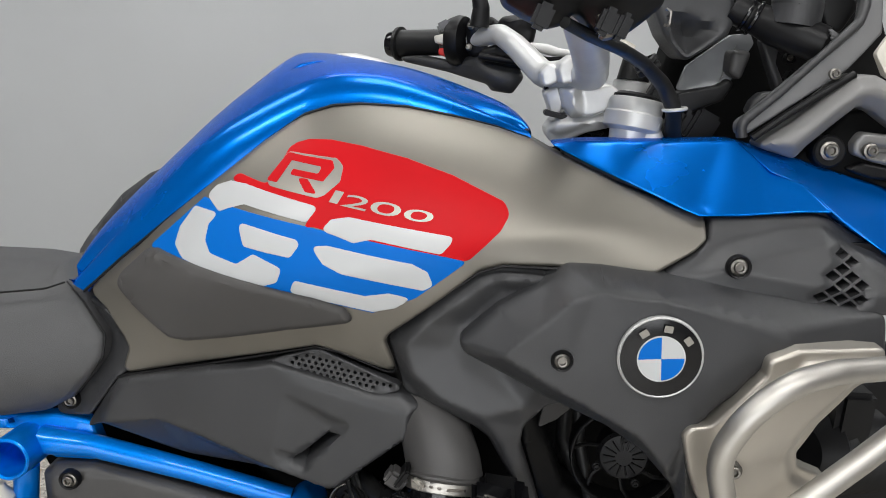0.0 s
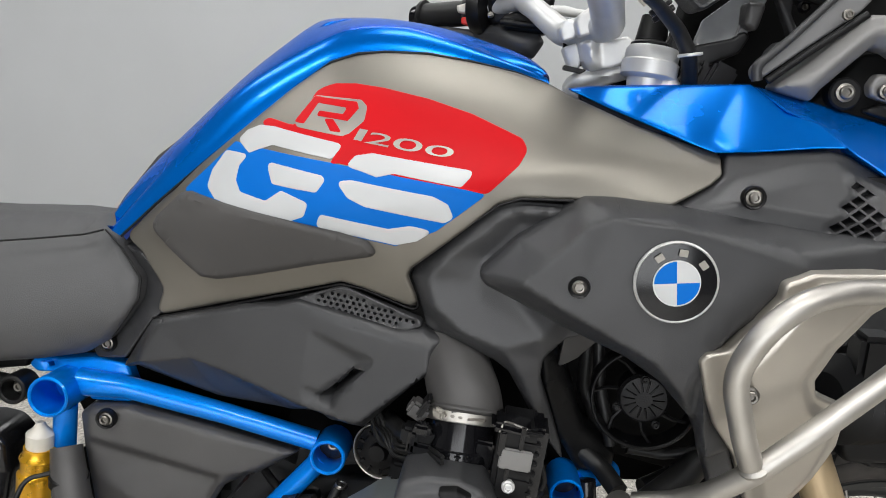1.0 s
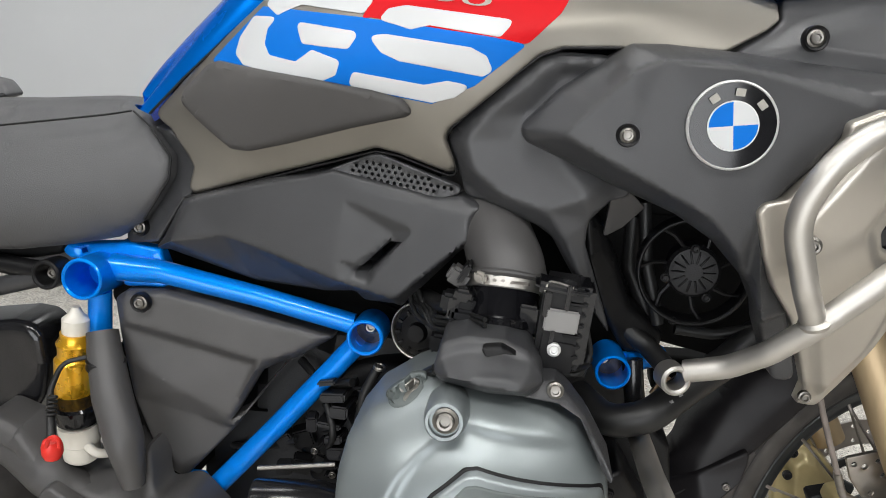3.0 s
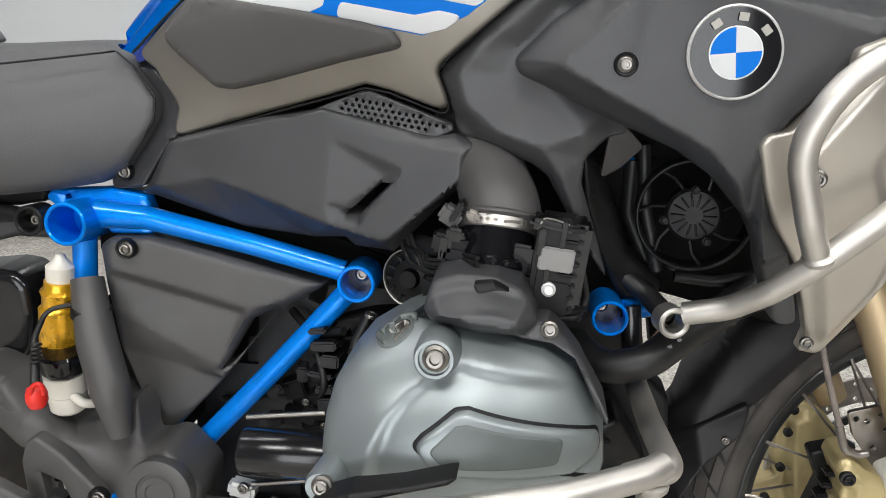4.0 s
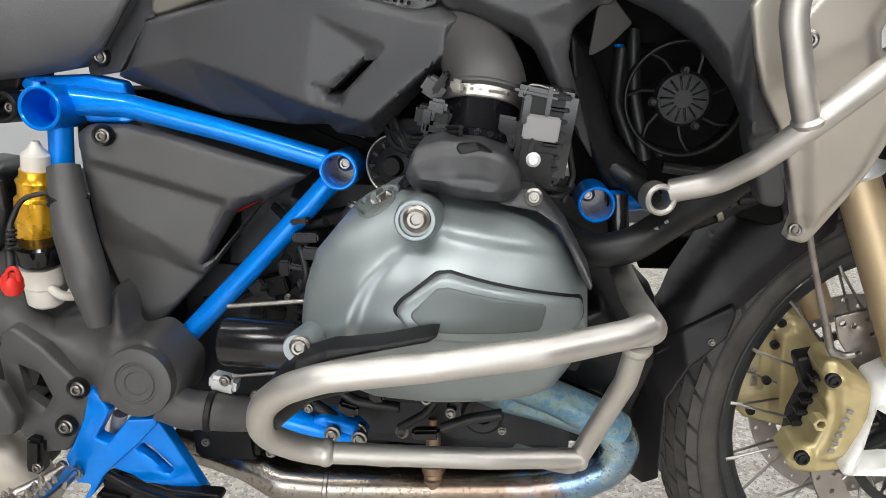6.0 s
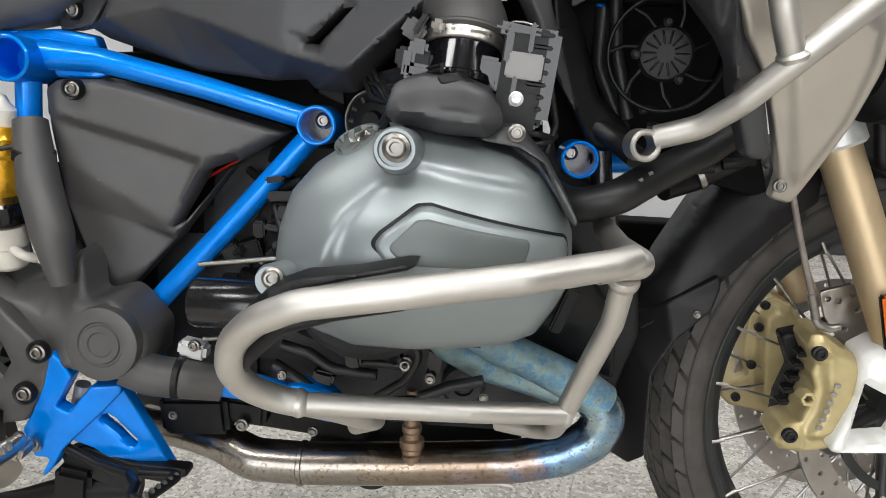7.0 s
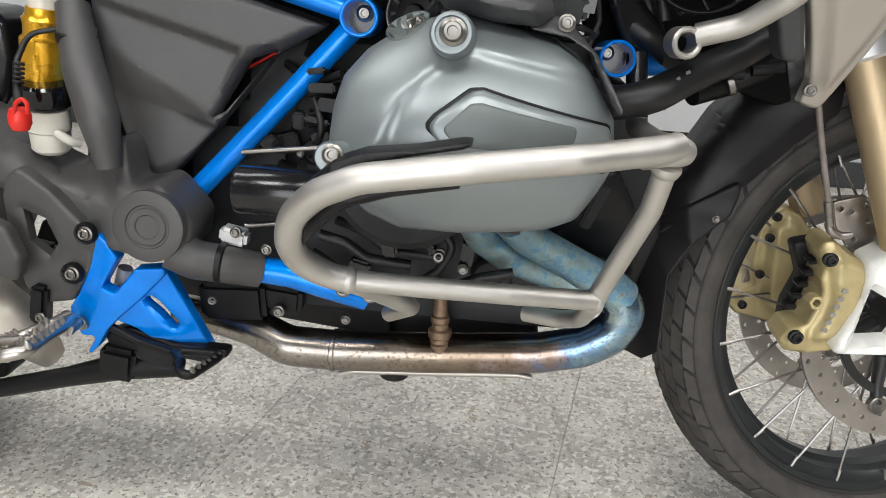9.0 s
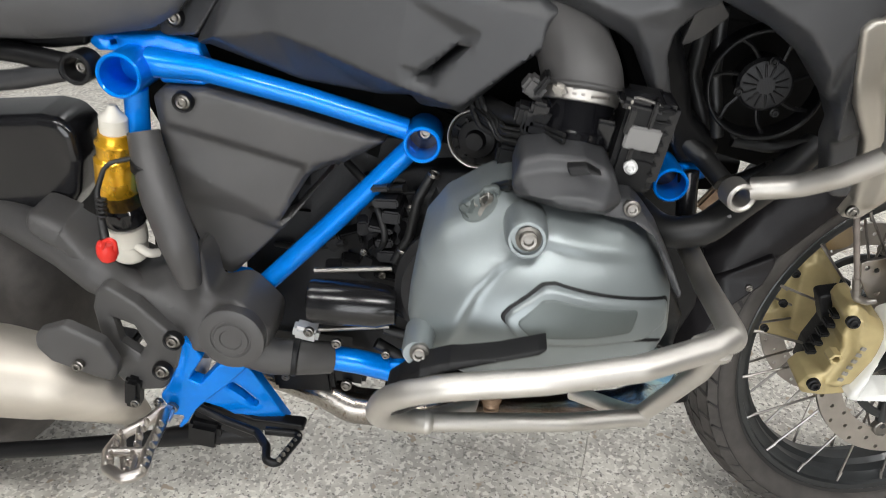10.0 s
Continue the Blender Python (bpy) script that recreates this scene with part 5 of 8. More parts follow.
tube("frame_tube", [(0.1, -0.1, 0.65), (0.115, -0.09, 0.705), (0.123, -0.119, 0.756), (0.119, -0.119, 0.79), (0.118, -0.1, 0.84)], 0.0065, BLUE_FRAME, bike, 0.05, 16, "blue powder-coated frame tube")
tube("frame_tube", [(0.117, -0.17, 0.646), (0.161, -0.13, 0.641)], 0.012, BLUE_FRAME, bike, 0.02, 12, "blue powder-coated frame tube")
plate("frame_gusset", [(-0.502, -0.185, 0.743), (-0.494, -0.185, 0.751), (-0.428, -0.18, 0.755), (-0.389, -0.18, 0.749), (-0.374, -0.185, 0.712), (-0.386, -0.188, 0.708), (-0.431, -0.188, 0.707), (-0.431, -0.19, 0.717), (-0.441, -0.185, 0.737), (-0.492, -0.185, 0.735)], BLUE_FRAME, bike, 0.012, edge=0.003, fillet=0.006, soft=1, label="blue welded frame gusset", holes=[[(-0.48, -0.19, 0.746), (-0.474, -0.19, 0.748), (-0.472, -0.19, 0.743), (-0.479, -0.19, 0.741)]])
plate("frame_gusset", [(-0.382, -0.2, 0.477), (-0.357, -0.2, 0.476), (-0.343, -0.2, 0.451), (-0.339, -0.2, 0.399), (-0.385, -0.2, 0.396), (-0.4, -0.2, 0.447)], BLUE_FRAME, bike, 0.02, edge=0.003, fillet=0.006, soft=0, label="blue welded frame gusset")
plate("seat_rail_cover", [(-0.766, -0.17, 0.756), (-0.545, -0.17, 0.75), (-0.502, -0.175, 0.754), (-0.51, -0.175, 0.735), (-0.549, -0.17, 0.727), (-0.786, -0.16, 0.722)], BLACK, bike, 0.05, edge=0.005, fillet=0.006, soft=1, label="black seat rail cover")
tube("seat_rail", [(-0.523, -0.19, 0.72), (-0.582, -0.18, 0.724), (-0.752, -0.17, 0.732)], 0.011, BLACK, bike, 0.03, 14, "dark grey sub-frame tube")
tube("seat_rail", [(-0.528, -0.19, 0.713), (-0.589, -0.18, 0.695), (-0.787, -0.17, 0.659)], 0.011, PLASTIC, bike, 0.03, 14, "dark grey sub-frame tube")
ring("rail_eye", (-0.506, -0.198, 0.722), (0.02, -1, 0.1), 0.0165, 0.0115, 0.03, BLACK, bike, "black sub-frame eye with a screw", 32)
bolt((-0.506, -0.195, 0.721), 0.0085, bike, (0.02, -1, 0.1), cup=False)
plate("rear_inner_wall", [(-1.071, -0.06, 0.454), (-0.649, -0.06, 0.496), (-0.635, -0.06, 0.417), (-0.671, -0.06, 0.365), (-0.719, -0.06, 0.266), (-0.694, -0.06, 0.106), (-1.079, -0.06, 0.063)], BLACK, bike, 0.1, edge=0.01, fillet=0.02, soft=0, label="black inner rear bodywork")
plate("canister", [(-0.765, -0.17, 0.626), (-0.583, -0.18, 0.653), (-0.555, -0.185, 0.652), (-0.541, -0.185, 0.636), (-0.541, -0.185, 0.602), (-0.555, -0.18, 0.555), (-0.582, -0.18, 0.516), (-0.817, -0.17, 0.482)], MOTOR, bike, 0.05, edge=0.012, fillet=0.02, soft=1, label="black plastic canister")

# -- side cover --
scov, _ = plate("side_cover", [(-0.437, -0.198, 0.697), (-0.423, -0.2, 0.706), (-0.38, -0.2, 0.708), (-0.328, -0.196, 0.697), (-0.194, -0.178, 0.661), (-0.199, -0.178, 0.656), (-0.251, -0.184, 0.625), (-0.311, -0.194, 0.546), (-0.373, -0.2, 0.479), (-0.394, -0.202, 0.493), (-0.423, -0.204, 0.582), (-0.433, -0.202, 0.658)], PLASTIC_SOFT, bike, 0.03, edge=0.004, fillet=0.01, step=0.0035, soft=1, poly=0, sharp=50, lines=[[(-0.42, -0.2111, 0.675), (-0.356, -0.2071, 0.658), (-0.274, -0.2014, 0.634)], [(-0.425, -0.2058, 0.667), (-0.36, -0.2007, 0.648), (-0.284, -0.1945, 0.626)], [(-0.421, -0.2089, 0.696), (-0.354, -0.2031, 0.7), (-0.272, -0.1974, 0.676), (-0.205, -0.189, 0.662)], [(-0.419, -0.2089, 0.629), (-0.4, -0.2103, 0.617), (-0.362, -0.2089, 0.595), (-0.307, -0.2039, 0.568)], [(-0.42, -0.2059, 0.582), (-0.35, -0.2003, 0.562), (-0.294, -0.1961, 0.545)], [(-0.406, -0.2087, 0.518), (-0.374, -0.2059, 0.501), (-0.296, -0.1984, 0.538)], [(-0.274, -0.2014, 0.634), (-0.316, -0.2039, 0.562)], [(-0.274, -0.2014, 0.634), (-0.238, -0.1946, 0.644), (-0.203, -0.1878, 0.662)]], holes=[[(-0.312, -0.21, 0.559), (-0.276, -0.21, 0.62), (-0.244, -0.2, 0.632), (-0.255, -0.2, 0.62), (-0.299, -0.21, 0.566)]], label="dark plastic triangular side cover with a slot")
bolt((-0.399, -0.213, 0.699), 0.0085, scov)
tube("wire", [(-0.253, -0.16, 0.627), (-0.291, -0.15, 0.605), (-0.313, -0.15, 0.583)], 0.0016, RED_CAP, bike, 0.02, 8, "red wire behind the side cover")

# -- swingarm pivot casting and foot plate --
tube("sleeve", [(-0.442, -0.22, 0.666), (-0.437, -0.228, 0.646), (-0.419, -0.252, 0.607), (-0.398, -0.272, 0.566), (-0.391, -0.275, 0.517)], [0.0165, 0.018, 0.0205, 0.02, 0.012], PLASTIC_SOFT, bike, 0.05, 20, "black ribbed frame sleeve")
ring("sleeve_band", (-0.433, -0.234, 0.635), (0.1, 0, 1), 0.0202, 0.015, 0.012, BLACK, bike, "black band on the sleeve", 24)
casting, _ = plate("pivot_casting", [(-0.429, -0.235, 0.544), (-0.41, -0.238, 0.514), (-0.392, -0.238, 0.55), (-0.375, -0.272, 0.495), (-0.338, -0.289, 0.508), (-0.305, -0.289, 0.47), (-0.311, -0.29, 0.43), (-0.35, -0.292, 0.424), (-0.392, -0.292, 0.432), (-0.428, -0.275, 0.424), (-0.466, -0.27, 0.448), (-0.512, -0.262, 0.496), (-0.545, -0.25, 0.519), (-0.591, -0.24, 0.537), (-0.59, -0.23, 0.564), (-0.546, -0.235, 0.55), (-0.494, -0.238, 0.516), (-0.461, -0.238, 0.501), (-0.439, -0.235, 0.505)], PLASTIC_SOFT, bike, 0.04, lines=[[(-0.566, -0.25, 0.564), (-0.484, -0.262, 0.507), (-0.394, -0.278, 0.475)], [(-0.413, -0.25, 0.533), (-0.387, -0.275, 0.49)]], edge=0.01, fillet=0.018, step=0.008, soft=2, label="black pivot casting of the frame")
plate("heel_plate", [(-0.494, -0.285, 0.503), (-0.482, -0.285, 0.512), (-0.451, -0.287, 0.491), (-0.417, -0.29, 0.458), (-0.403, -0.29, 0.444), (-0.413, -0.292, 0.411), (-0.435, -0.292, 0.373), (-0.475, -0.29, 0.364), (-0.49, -0.288, 0.384), (-0.5, -0.286, 0.437), (-0.502, -0.285, 0.48)], PLASTIC_SOFT, bike, 0.012, edge=0.004, fillet=0.012, soft=1, holes=[[(-0.483, -0.287, 0.468), (-0.459, -0.287, 0.46), (-0.448, -0.287, 0.434), (-0.458, -0.287, 0.419), (-0.479, -0.287, 0.433)]], label="black heel plate with an opening")
bolt((-0.412, -0.295, 0.452), 0.0088, bike, (0, -1, 0.1))
bolt((-0.43, -0.297, 0.407), 0.0088, bike, (0, -1, 0.1))
cap = lathe("pivot_cap", [(0.035, -0.012), (0.0365, 0.0), (0.036, 0.004), (0.033, 0.0055), (0.0225, 0.0055), (0.0215, 0.004), (0.0195, 0.004), (0.0185, 0.0055), (0.0125, 0.0055), (0.0115, 0.004), (0.0, 0.004)], (-0.344, -0.297, 0.467), (0, -1, 0.12), PLASTIC_SOFT, bike, 56, "round black swingarm pivot cap")
tube("lower_sleeve", [(-0.331, -0.28, 0.438), (-0.308, -0.275, 0.426), (-0.278, -0.265, 0.419), (-0.248, -0.25, 0.41)], [0.021, 0.021, 0.02, 0.019], PLASTIC_SOFT, bike, 0.03, 20, "black frame sleeve")
ring("sleeve_band", (-0.284, -0.267, 0.421), (1, 0.1, -0.12), 0.022, 0.015, 0.008, BLACK, bike, "black band on the sleeve", 24)
tube("frame_tube", [(-0.252, -0.25, 0.411), (-0.214, -0.25, 0.408), (-0.174, -0.245, 0.396), (-0.134, -0.235, 0.382)], 0.0145, BLUE_FRAME, bike, 0.04, 18, "blue powder-coated lower frame tube")
plate("guard_lug", [(-0.182, -0.256, 0.413), (-0.165, -0.256, 0.416), (-0.134, -0.25, 0.405), (-0.12, -0.245, 0.387), (-0.132, -0.245, 0.377), (-0.172, -0.25, 0.385)], BLUE_FRAME, bike, 0.02, edge=0.004, fillet=0.01, soft=0, label="blue mounting lug")
bolt((-0.155, -0.262, 0.402), 0.0095, bike, (0, -1, 0.1), cup=False)
bolt((-0.127, -0.258, 0.396), 0.0095, bike, (0, -1, 0.1), cup=False)

# -- blue footrest bracket, footpeg, brake pedal --
bracket, _ = plate("footrest_bracket", [(-0.404, -0.289, 0.452), (-0.395, -0.288, 0.442), (-0.386, -0.287, 0.423), (-0.405, -0.289, 0.39), (-0.393, -0.288, 0.383), (-0.37, -0.284, 0.412), (-0.34, -0.28, 0.415), (-0.34, -0.28, 0.406), (-0.363, -0.283, 0.381), (-0.391, -0.287, 0.354), (-0.403, -0.289, 0.341), (-0.415, -0.291, 0.32), (-0.423, -0.292, 0.311), (-0.427, -0.292, 0.312), (-0.416, -0.291, 0.332), (-0.431, -0.293, 0.333), (-0.434, -0.293, 0.341), (-0.435, -0.293, 0.35), (-0.439, -0.294, 0.36), (-0.439, -0.294, 0.366), (-0.429, -0.292, 0.382), (-0.418, -0.291, 0.406), (-0.41, -0.29, 0.435)], BLUE_FRAME, bike, 0.014, edge=0.0025, fillet=0.004, step=0.005, soft=0, sharp=50, poly=1, label="blue powder-coated footrest bracket")
plate("heel_guard", [(-0.35, -0.277, 0.412), (-0.341, -0.275, 0.41), (-0.333, -0.274, 0.394), (-0.316, -0.272, 0.357), (-0.296, -0.269, 0.314), (-0.327, -0.273, 0.316), (-0.333, -0.274, 0.325), (-0.342, -0.275, 0.327), (-0.352, -0.277, 0.322), (-0.375, -0.28, 0.34), (-0.397, -0.283, 0.35), (-0.4, -0.283, 0.355), (-0.37, -0.279, 0.388)], BLUE_FRAME, bracket, 0.012, edge=0.002, fillet=0.004, step=0.005, soft=0, sharp=50, poly=1, holes=[[(-0.366, -0.279, 0.374), (-0.364, -0.279, 0.378), (-0.358, -0.278, 0.38), (-0.351, -0.277, 0.375), (-0.331, -0.274, 0.35), (-0.331, -0.274, 0.345), (-0.335, -0.275, 0.341), (-0.339, -0.275, 0.342), (-0.352, -0.277, 0.359), (-0.364, -0.279, 0.37)]], label="slotted blue heel guard")
bolt((-0.427, -0.295, 0.347), 0.0065, bracket, (0, -1, 0.1), cup=False)
bolt((-0.426, -0.3, 0.353), 0.007, bike, (0, -1, 0.1), cup=False)
bolt((-0.441, -0.3, 0.359), 0.006, bike, (0, -1, 0.1), cup=False)
lathe("spring", [(0.008, -0.02), (0.008, 0.02)], (-0.403, -0.25, 0.378), (0.3, 0, 1), CAST, bike, 16, "footrest spring")
peg = tube("footpeg", [(-0.427, -0.315, 0.368), (-0.437, -0.335, 0.366), (-0.463, -0.35, 0.356), (-0.459, -0.385, 0.368), (-0.444, -0.415, 0.379), (-0.421, -0.43, 0.386), (-0.402, -0.425, 0.39), (-0.412, -0.39, 0.381), (-0.418, -0.345, 0.371), (-0.425, -0.318, 0.366)], 0.0062, DISC, bike, 0.012, 12, "serrated cast alloy footpeg")
tube("peg_bar", [(-0.453, -0.39, 0.375), (-0.407, -0.39, 0.382)], 0.005, DISC, peg, 0.01, 10)
tube("peg_bar", [(-0.461, -0.352, 0.358), (-0.42, -0.425, 0.381)], 0.004, DISC, peg, 0.01, 10)
tube("peg_bar", [(-0.446, -0.335, 0.361), (-0.41, -0.428, 0.387)], 0.004, DISC, peg, 0.01, 10)
for a, b in (((-0.462, -0.35, 0.358), (-0.444, -0.415, 0.379)), ((-0.437, -0.335, 0.366), (-0.42, -0.425, 0.382)), ((-0.415, -0.345, 0.375), (-0.401, -0.425, 0.39))):
    for k in range(7):
        c = Vector(a).lerp(Vector(b), (k + 0.3) / 6.6)
        lathe("peg_tooth", [(0.0035, 0.0), (0.0028, 0.005), (0.0012, 0.0085), (0.0, 0.0088)], c + Vector((0, 0, 0.002)), (0, -0.15, 1), DISC, peg, 8)
block("peg_joint", (-0.427, -0.32, 0.361), (0.02, 0.025, 0.018), DISC, bike, (0, 20, 0), 0.004, "cast footpeg joint")
pedal = tube("brake_pedal", [(-0.41, -0.28, 0.342), (-0.367, -0.29, 0.33), (-0.327, -0.3, 0.327), (-0.308, -0.325, 0.333), (-0.303, -0.345, 0.333), (-0.29, -0.348, 0.332), (-0.273, -0.3, 0.332), (-0.316, -0.3, 0.331)], 0.005, BLACK, bike, 0.008, 10, "black serrated brake pedal")
plate("pedal_arm", [(-0.416, -0.275, 0.328), (-0.388, -0.275, 0.339), (-0.336, -0.28, 0.326), (-0.276, -0.283, 0.326), (-0.275, -0.283, 0.318), (-0.297, -0.283, 0.307), (-0.332, -0.283, 0.311), (-0.383, -0.28, 0.312), (-0.41, -0.278, 0.315)], BLACK, pedal, 0.012, edge=0.003, fillet=0.004, soft=0)
for k in range(6):
    c = Vector((-0.288, -0.345, 0.335)).lerp(Vector((-0.275, -0.306, 0.332)), k / 5)
    lathe("pedal_tooth", [(0.003, -0.002), (0.003, 0.003), (0.0015, 0.006), (0.0, 0.006)], c, (0, -0.15, 1), BOLT, pedal, 6)
tube("stand_leg", [(-0.335, -0.27, 0.294), (-0.396, -0.27, 0.287), (-0.468, -0.27, 0.264), (-0.542, -0.268, 0.241), (-0.619, -0.265, 0.219), (-0.829, -0.26, 0.167)], [0.013, 0.016, 0.0115, 0.011, 0.011, 0.011], BLACK, bike, 0.04, 14, "folded black stand leg")
block("stand_joint", (-0.399, -0.275, 0.296), (0.04, 0.03, 0.04), BLACK, bike, (0, 8, 0), 0.006, "black stand joint")
block("stand_joint", (-0.357, -0.27, 0.309), (0.05, 0.025, 0.03), ENGINE, bike, (0, 20, 0), 0.005, "black stand joint")
tube("stand_prop", [(-0.66, 0.15, -0.017), (-0.762, 0.14, -0.315), (-0.834, 0.16, -0.611)], 0.014, BLACK, bike, 0.03, 12, "black side stand reaching the floor")

# -- rear shock, reservoir, muffler --
sx, ax_s = Vector((-0.481, -0.215, 0.619)), (0.12, 0.0, 1)
shock = lathe("shock_body", [(0.022, -0.032), (0.0225, -0.028), (0.0225, 0.01), (0.019, 0.014), (0.019, 0.024), (0.0205, 0.03), (0.0165, 0.036), (0.0165, 0.042)], sx, ax_s, GOLD_SHOCK, bike, 36, "gold anodised shock reservoir")
lathe("shock_top", [(0.0135, 0.038), (0.0145, 0.044), (0.0145, 0.058), (0.008, 0.064), (0.004, 0.072)], sx, ax_s, CLOUDY, shock, 28, "pale shock top")
lathe("reservoir_lid", [(0.0225, -0.012), (0.0245, -0.008), (0.0245, 0.008), (0.022, 0.011)], (-0.472, -0.235, 0.578), (0.05, -0.1, 1), GLOSS_BLACK, bike, 32, "black reservoir lid")
lathe("reservoir", [(0.016, -0.028), (0.0195, -0.024), (0.02, -0.005), (0.0215, -0.003), (0.0215, 0.006), (0.021, 0.018)], (-0.473, -0.235, 0.545), (0.05, -0.1, 1), CLOUDY, bike, 32, "cloudy plastic fluid reservoir")
tube("reservoir_hose", [(-0.463, -0.245, 0.543), (-0.445, -0.25, 0.534), (-0.439, -0.24, 0.53)], 0.005, CLOUDY, bike, 0.01, 10, "pale fluid hose")
tube("cable", [(-0.467, -0.29, 0.575), (-0.483, -0.26, 0.612), (-0.476, -0.245, 0.638), (-0.451, -0.238, 0.643)], [0.005, 0.0032, 0.0026, 0.0026], DARK_HOSE, bike, 0.02, 10, "black cable with a red cap")
red = lathe("red_cap", [(0.004, 0.012), (0.0085, 0.01), (0.0105, 0.004), (0.0105, -0.004), (0.008, -0.01), (0.0, -0.011)], (-0.466, -0.292, 0.563), (0.05, 0, 1), RED_CAP, bike, 24, "red rubber cap")
tube("cap_strap", [(-0.466, -0.3, 0.57), (-0.461, -0.302, 0.581), (-0.453, -0.304, 0.586), (-0.45, -0.302, 0.581), (-0.452, -0.3, 0.571)], 0.0022, RED_CAP, red, 0.006, 8)
for k in range(5):
    ring("boot_rib", Vector((-0.471, -0.279, 0.596)) + Vector((0, 0.0012 * k, 0.0042 * k)), (0, 0.3, 1), 0.0055, 0.003, 0.0026, DARK_HOSE, bike, "black cable boot rib", 16, 0.0008)
block("hanging_part", (-0.492, -0.25, 0.408), (0.03, 0.03, 0.018), ENGINE, bike, (0, 10, 0), 0.005, "dark part behind the heel plate")
lathe("hanging_nut", [(0.006, -0.01), (0.006, 0.006), (0.004, 0.008), (0.0, 0.008)], (-0.477, -0.265, 0.403), (0, -1, 0.1), BOLT, bike, 6, "zinc nut behind the heel plate")
tube("rear_arm", [(-0.685, -0.16, 0.52), (-0.555, -0.22, 0.512), (-0.51, -0.24, 0.497), (-0.46, -0.25, 0.478)], [0.02, 0.026, 0.027, 0.02], PLASTIC_SOFT, bike, 0.04, 16, "black rear frame arm")
muffler = tube("muffler", [(-0.502, -0.24, 0.27), (-0.521, -0.26, 0.317), (-0.58, -0.27, 0.351), (-0.649, -0.27, 0.356), (-0.931, -0.27, 0.36)], [0.016, 0.032, 0.05, 0.056, 0.058], MUFFLER, bike, 0.06, 28, "brushed steel muffler")
plate("muffler_shield", [(-0.553, -0.318, 0.464), (-0.519, -0.318, 0.478), (-0.48, -0.318, 0.458), (-0.469, -0.318, 0.427), (-0.481, -0.31, 0.393), (-0.507, -0.32, 0.414), (-0.538, -0.325, 0.432), (-0.555, -0.32, 0.446)], PLASTIC_SOFT, bike, 0.01, edge=0.004, fillet=0.012, soft=1, label="black muffler heat shield")
bolt((-0.508, -0.326, 0.431), 0.007, bike, (0, -1, 0.1), cup=False)
block("hanger", (-0.472, -0.29, 0.366), (0.018, 0.02, 0.045), BLACK, bike, (0, 10, 0), 0.004, "black muffler hanger")
bolt((-0.469, -0.3, 0.354), 0.006, bike, (0, -1, 0.1), cup=False)

# -- engine block and clutter --
engine = block("engine_block", (-0.1, -0.03, 0.5), (0.42, 0.24, 0.28), ENGINE, bike, (-10, 0, 0), 0.02, "black engine casing")
block("engine_sump", (-0.06, -0.05, 0.36), (0.36, 0.24, 0.1), ENGINE, bike, (-10, 0, 0), 0.02, "black engine sump")
block("gearbox", (-0.3, -0.05, 0.44), (0.16, 0.2, 0.2), ENGINE, bike, (-10, 0, 0), 0.02, "black gearbox casing")
block("airbox", (-0.2, 0.02, 0.74), (0.42, 0.2, 0.2), BLACK, bike, (-10, 0, 0), 0.02, "black airbox")
block("tank_core", (-0.08, 0.06, 0.94), (0.42, 0.2, 0.2), BLACK, bike, (-10, 0, 0), 0.03, "black tank core")
block("cylinder", (-0.041, -0.28, 0.569), (0.16, 0.14, 0.14), ENGINE, bike, (-10, 0, 0), 0.02, "black finned cylinder")
for k in range(9):
    block("casing_rib", Vector((-0.185, -0.19, 0.595)) + Vector((0.006 * (k % 3) - 0.012, 0.0, -0.017 * k + 0.02)), (0.02 + 0.008 * (k % 2), 0.05, 0.006 + 0.004 * (k % 3)), ENGINE, bike, (-10, 6 * (k % 4) - 9, 0), 0.002, "black engine casing rib")
starter = lathe("starter_motor", [(0.018, -0.036), (0.023, -0.034), (0.0245, -0.03), (0.0245, -0.018), (0.025, -0.017), (0.025, 0.04), (0.02, 0.06)], (-0.23, -0.265, 0.504), (1, 0.02, 0.02), MOTOR, bike, 40, "satin black starter motor")
tube("stud", [(-0.259, -0.262, 0.541), (-0.176, -0.262, 0.553)], 0.0028, BOLT, starter, 0.01, 8)
tube("stud", [(-0.256, -0.268, 0.466), (-0.177, -0.268, 0.48)], 0.0028, BOLT, starter, 0.01, 8)
block("starter_lug", (-0.274, -0.25, 0.447), (0.03, 0.02, 0.018), CAST, starter, (0, 10, 0), 0.004)
bolt((-0.269, -0.262, 0.455), 0.0065, starter, (0, -1, 0.1), cup=False)
block("actuator", (-0.285, -0.22, 0.361), (0.075, 0.04, 0.045), BLACK, bike, (0, -4, 0), 0.006, "black exhaust actuator")
block("actuator", (-0.239, -0.215, 0.366), (0.06, 0.03, 0.03), BLACK, bike, (0, 5, 0), 0.005, "black exhaust actuator")
for q, r in (((-0.306, -0.238, 0.363), 0.0075), ((-0.232, -0.238, 0.356), 0.0075), ((-0.058, -0.24, 0.441), 0.009), ((-0.248, -0.235, 0.402), 0.006), ((-0.16, -0.22, 0.344), 0.006), ((-0.239, -0.255, 0.436), 0.0065), ((-0.084, -0.24, 0.397), 0.008), ((-0.131, -0.24, 0.394), 0.009), ((-0.084, -0.26, 0.468), 0.006)):
    bolt(q, r, bike, (0, -1, 0.1), cup=False)
lathe("oil_plug", [(0.024, -0.02), (0.024, 0.0), (0.02, 0.003), (0.012, 0.001), (0.011, -0.004), (0.0, -0.004)], (0, -0.2, 0.402), (0, -1, 0.1), ENGINE, bike, 36, "black oil plug")
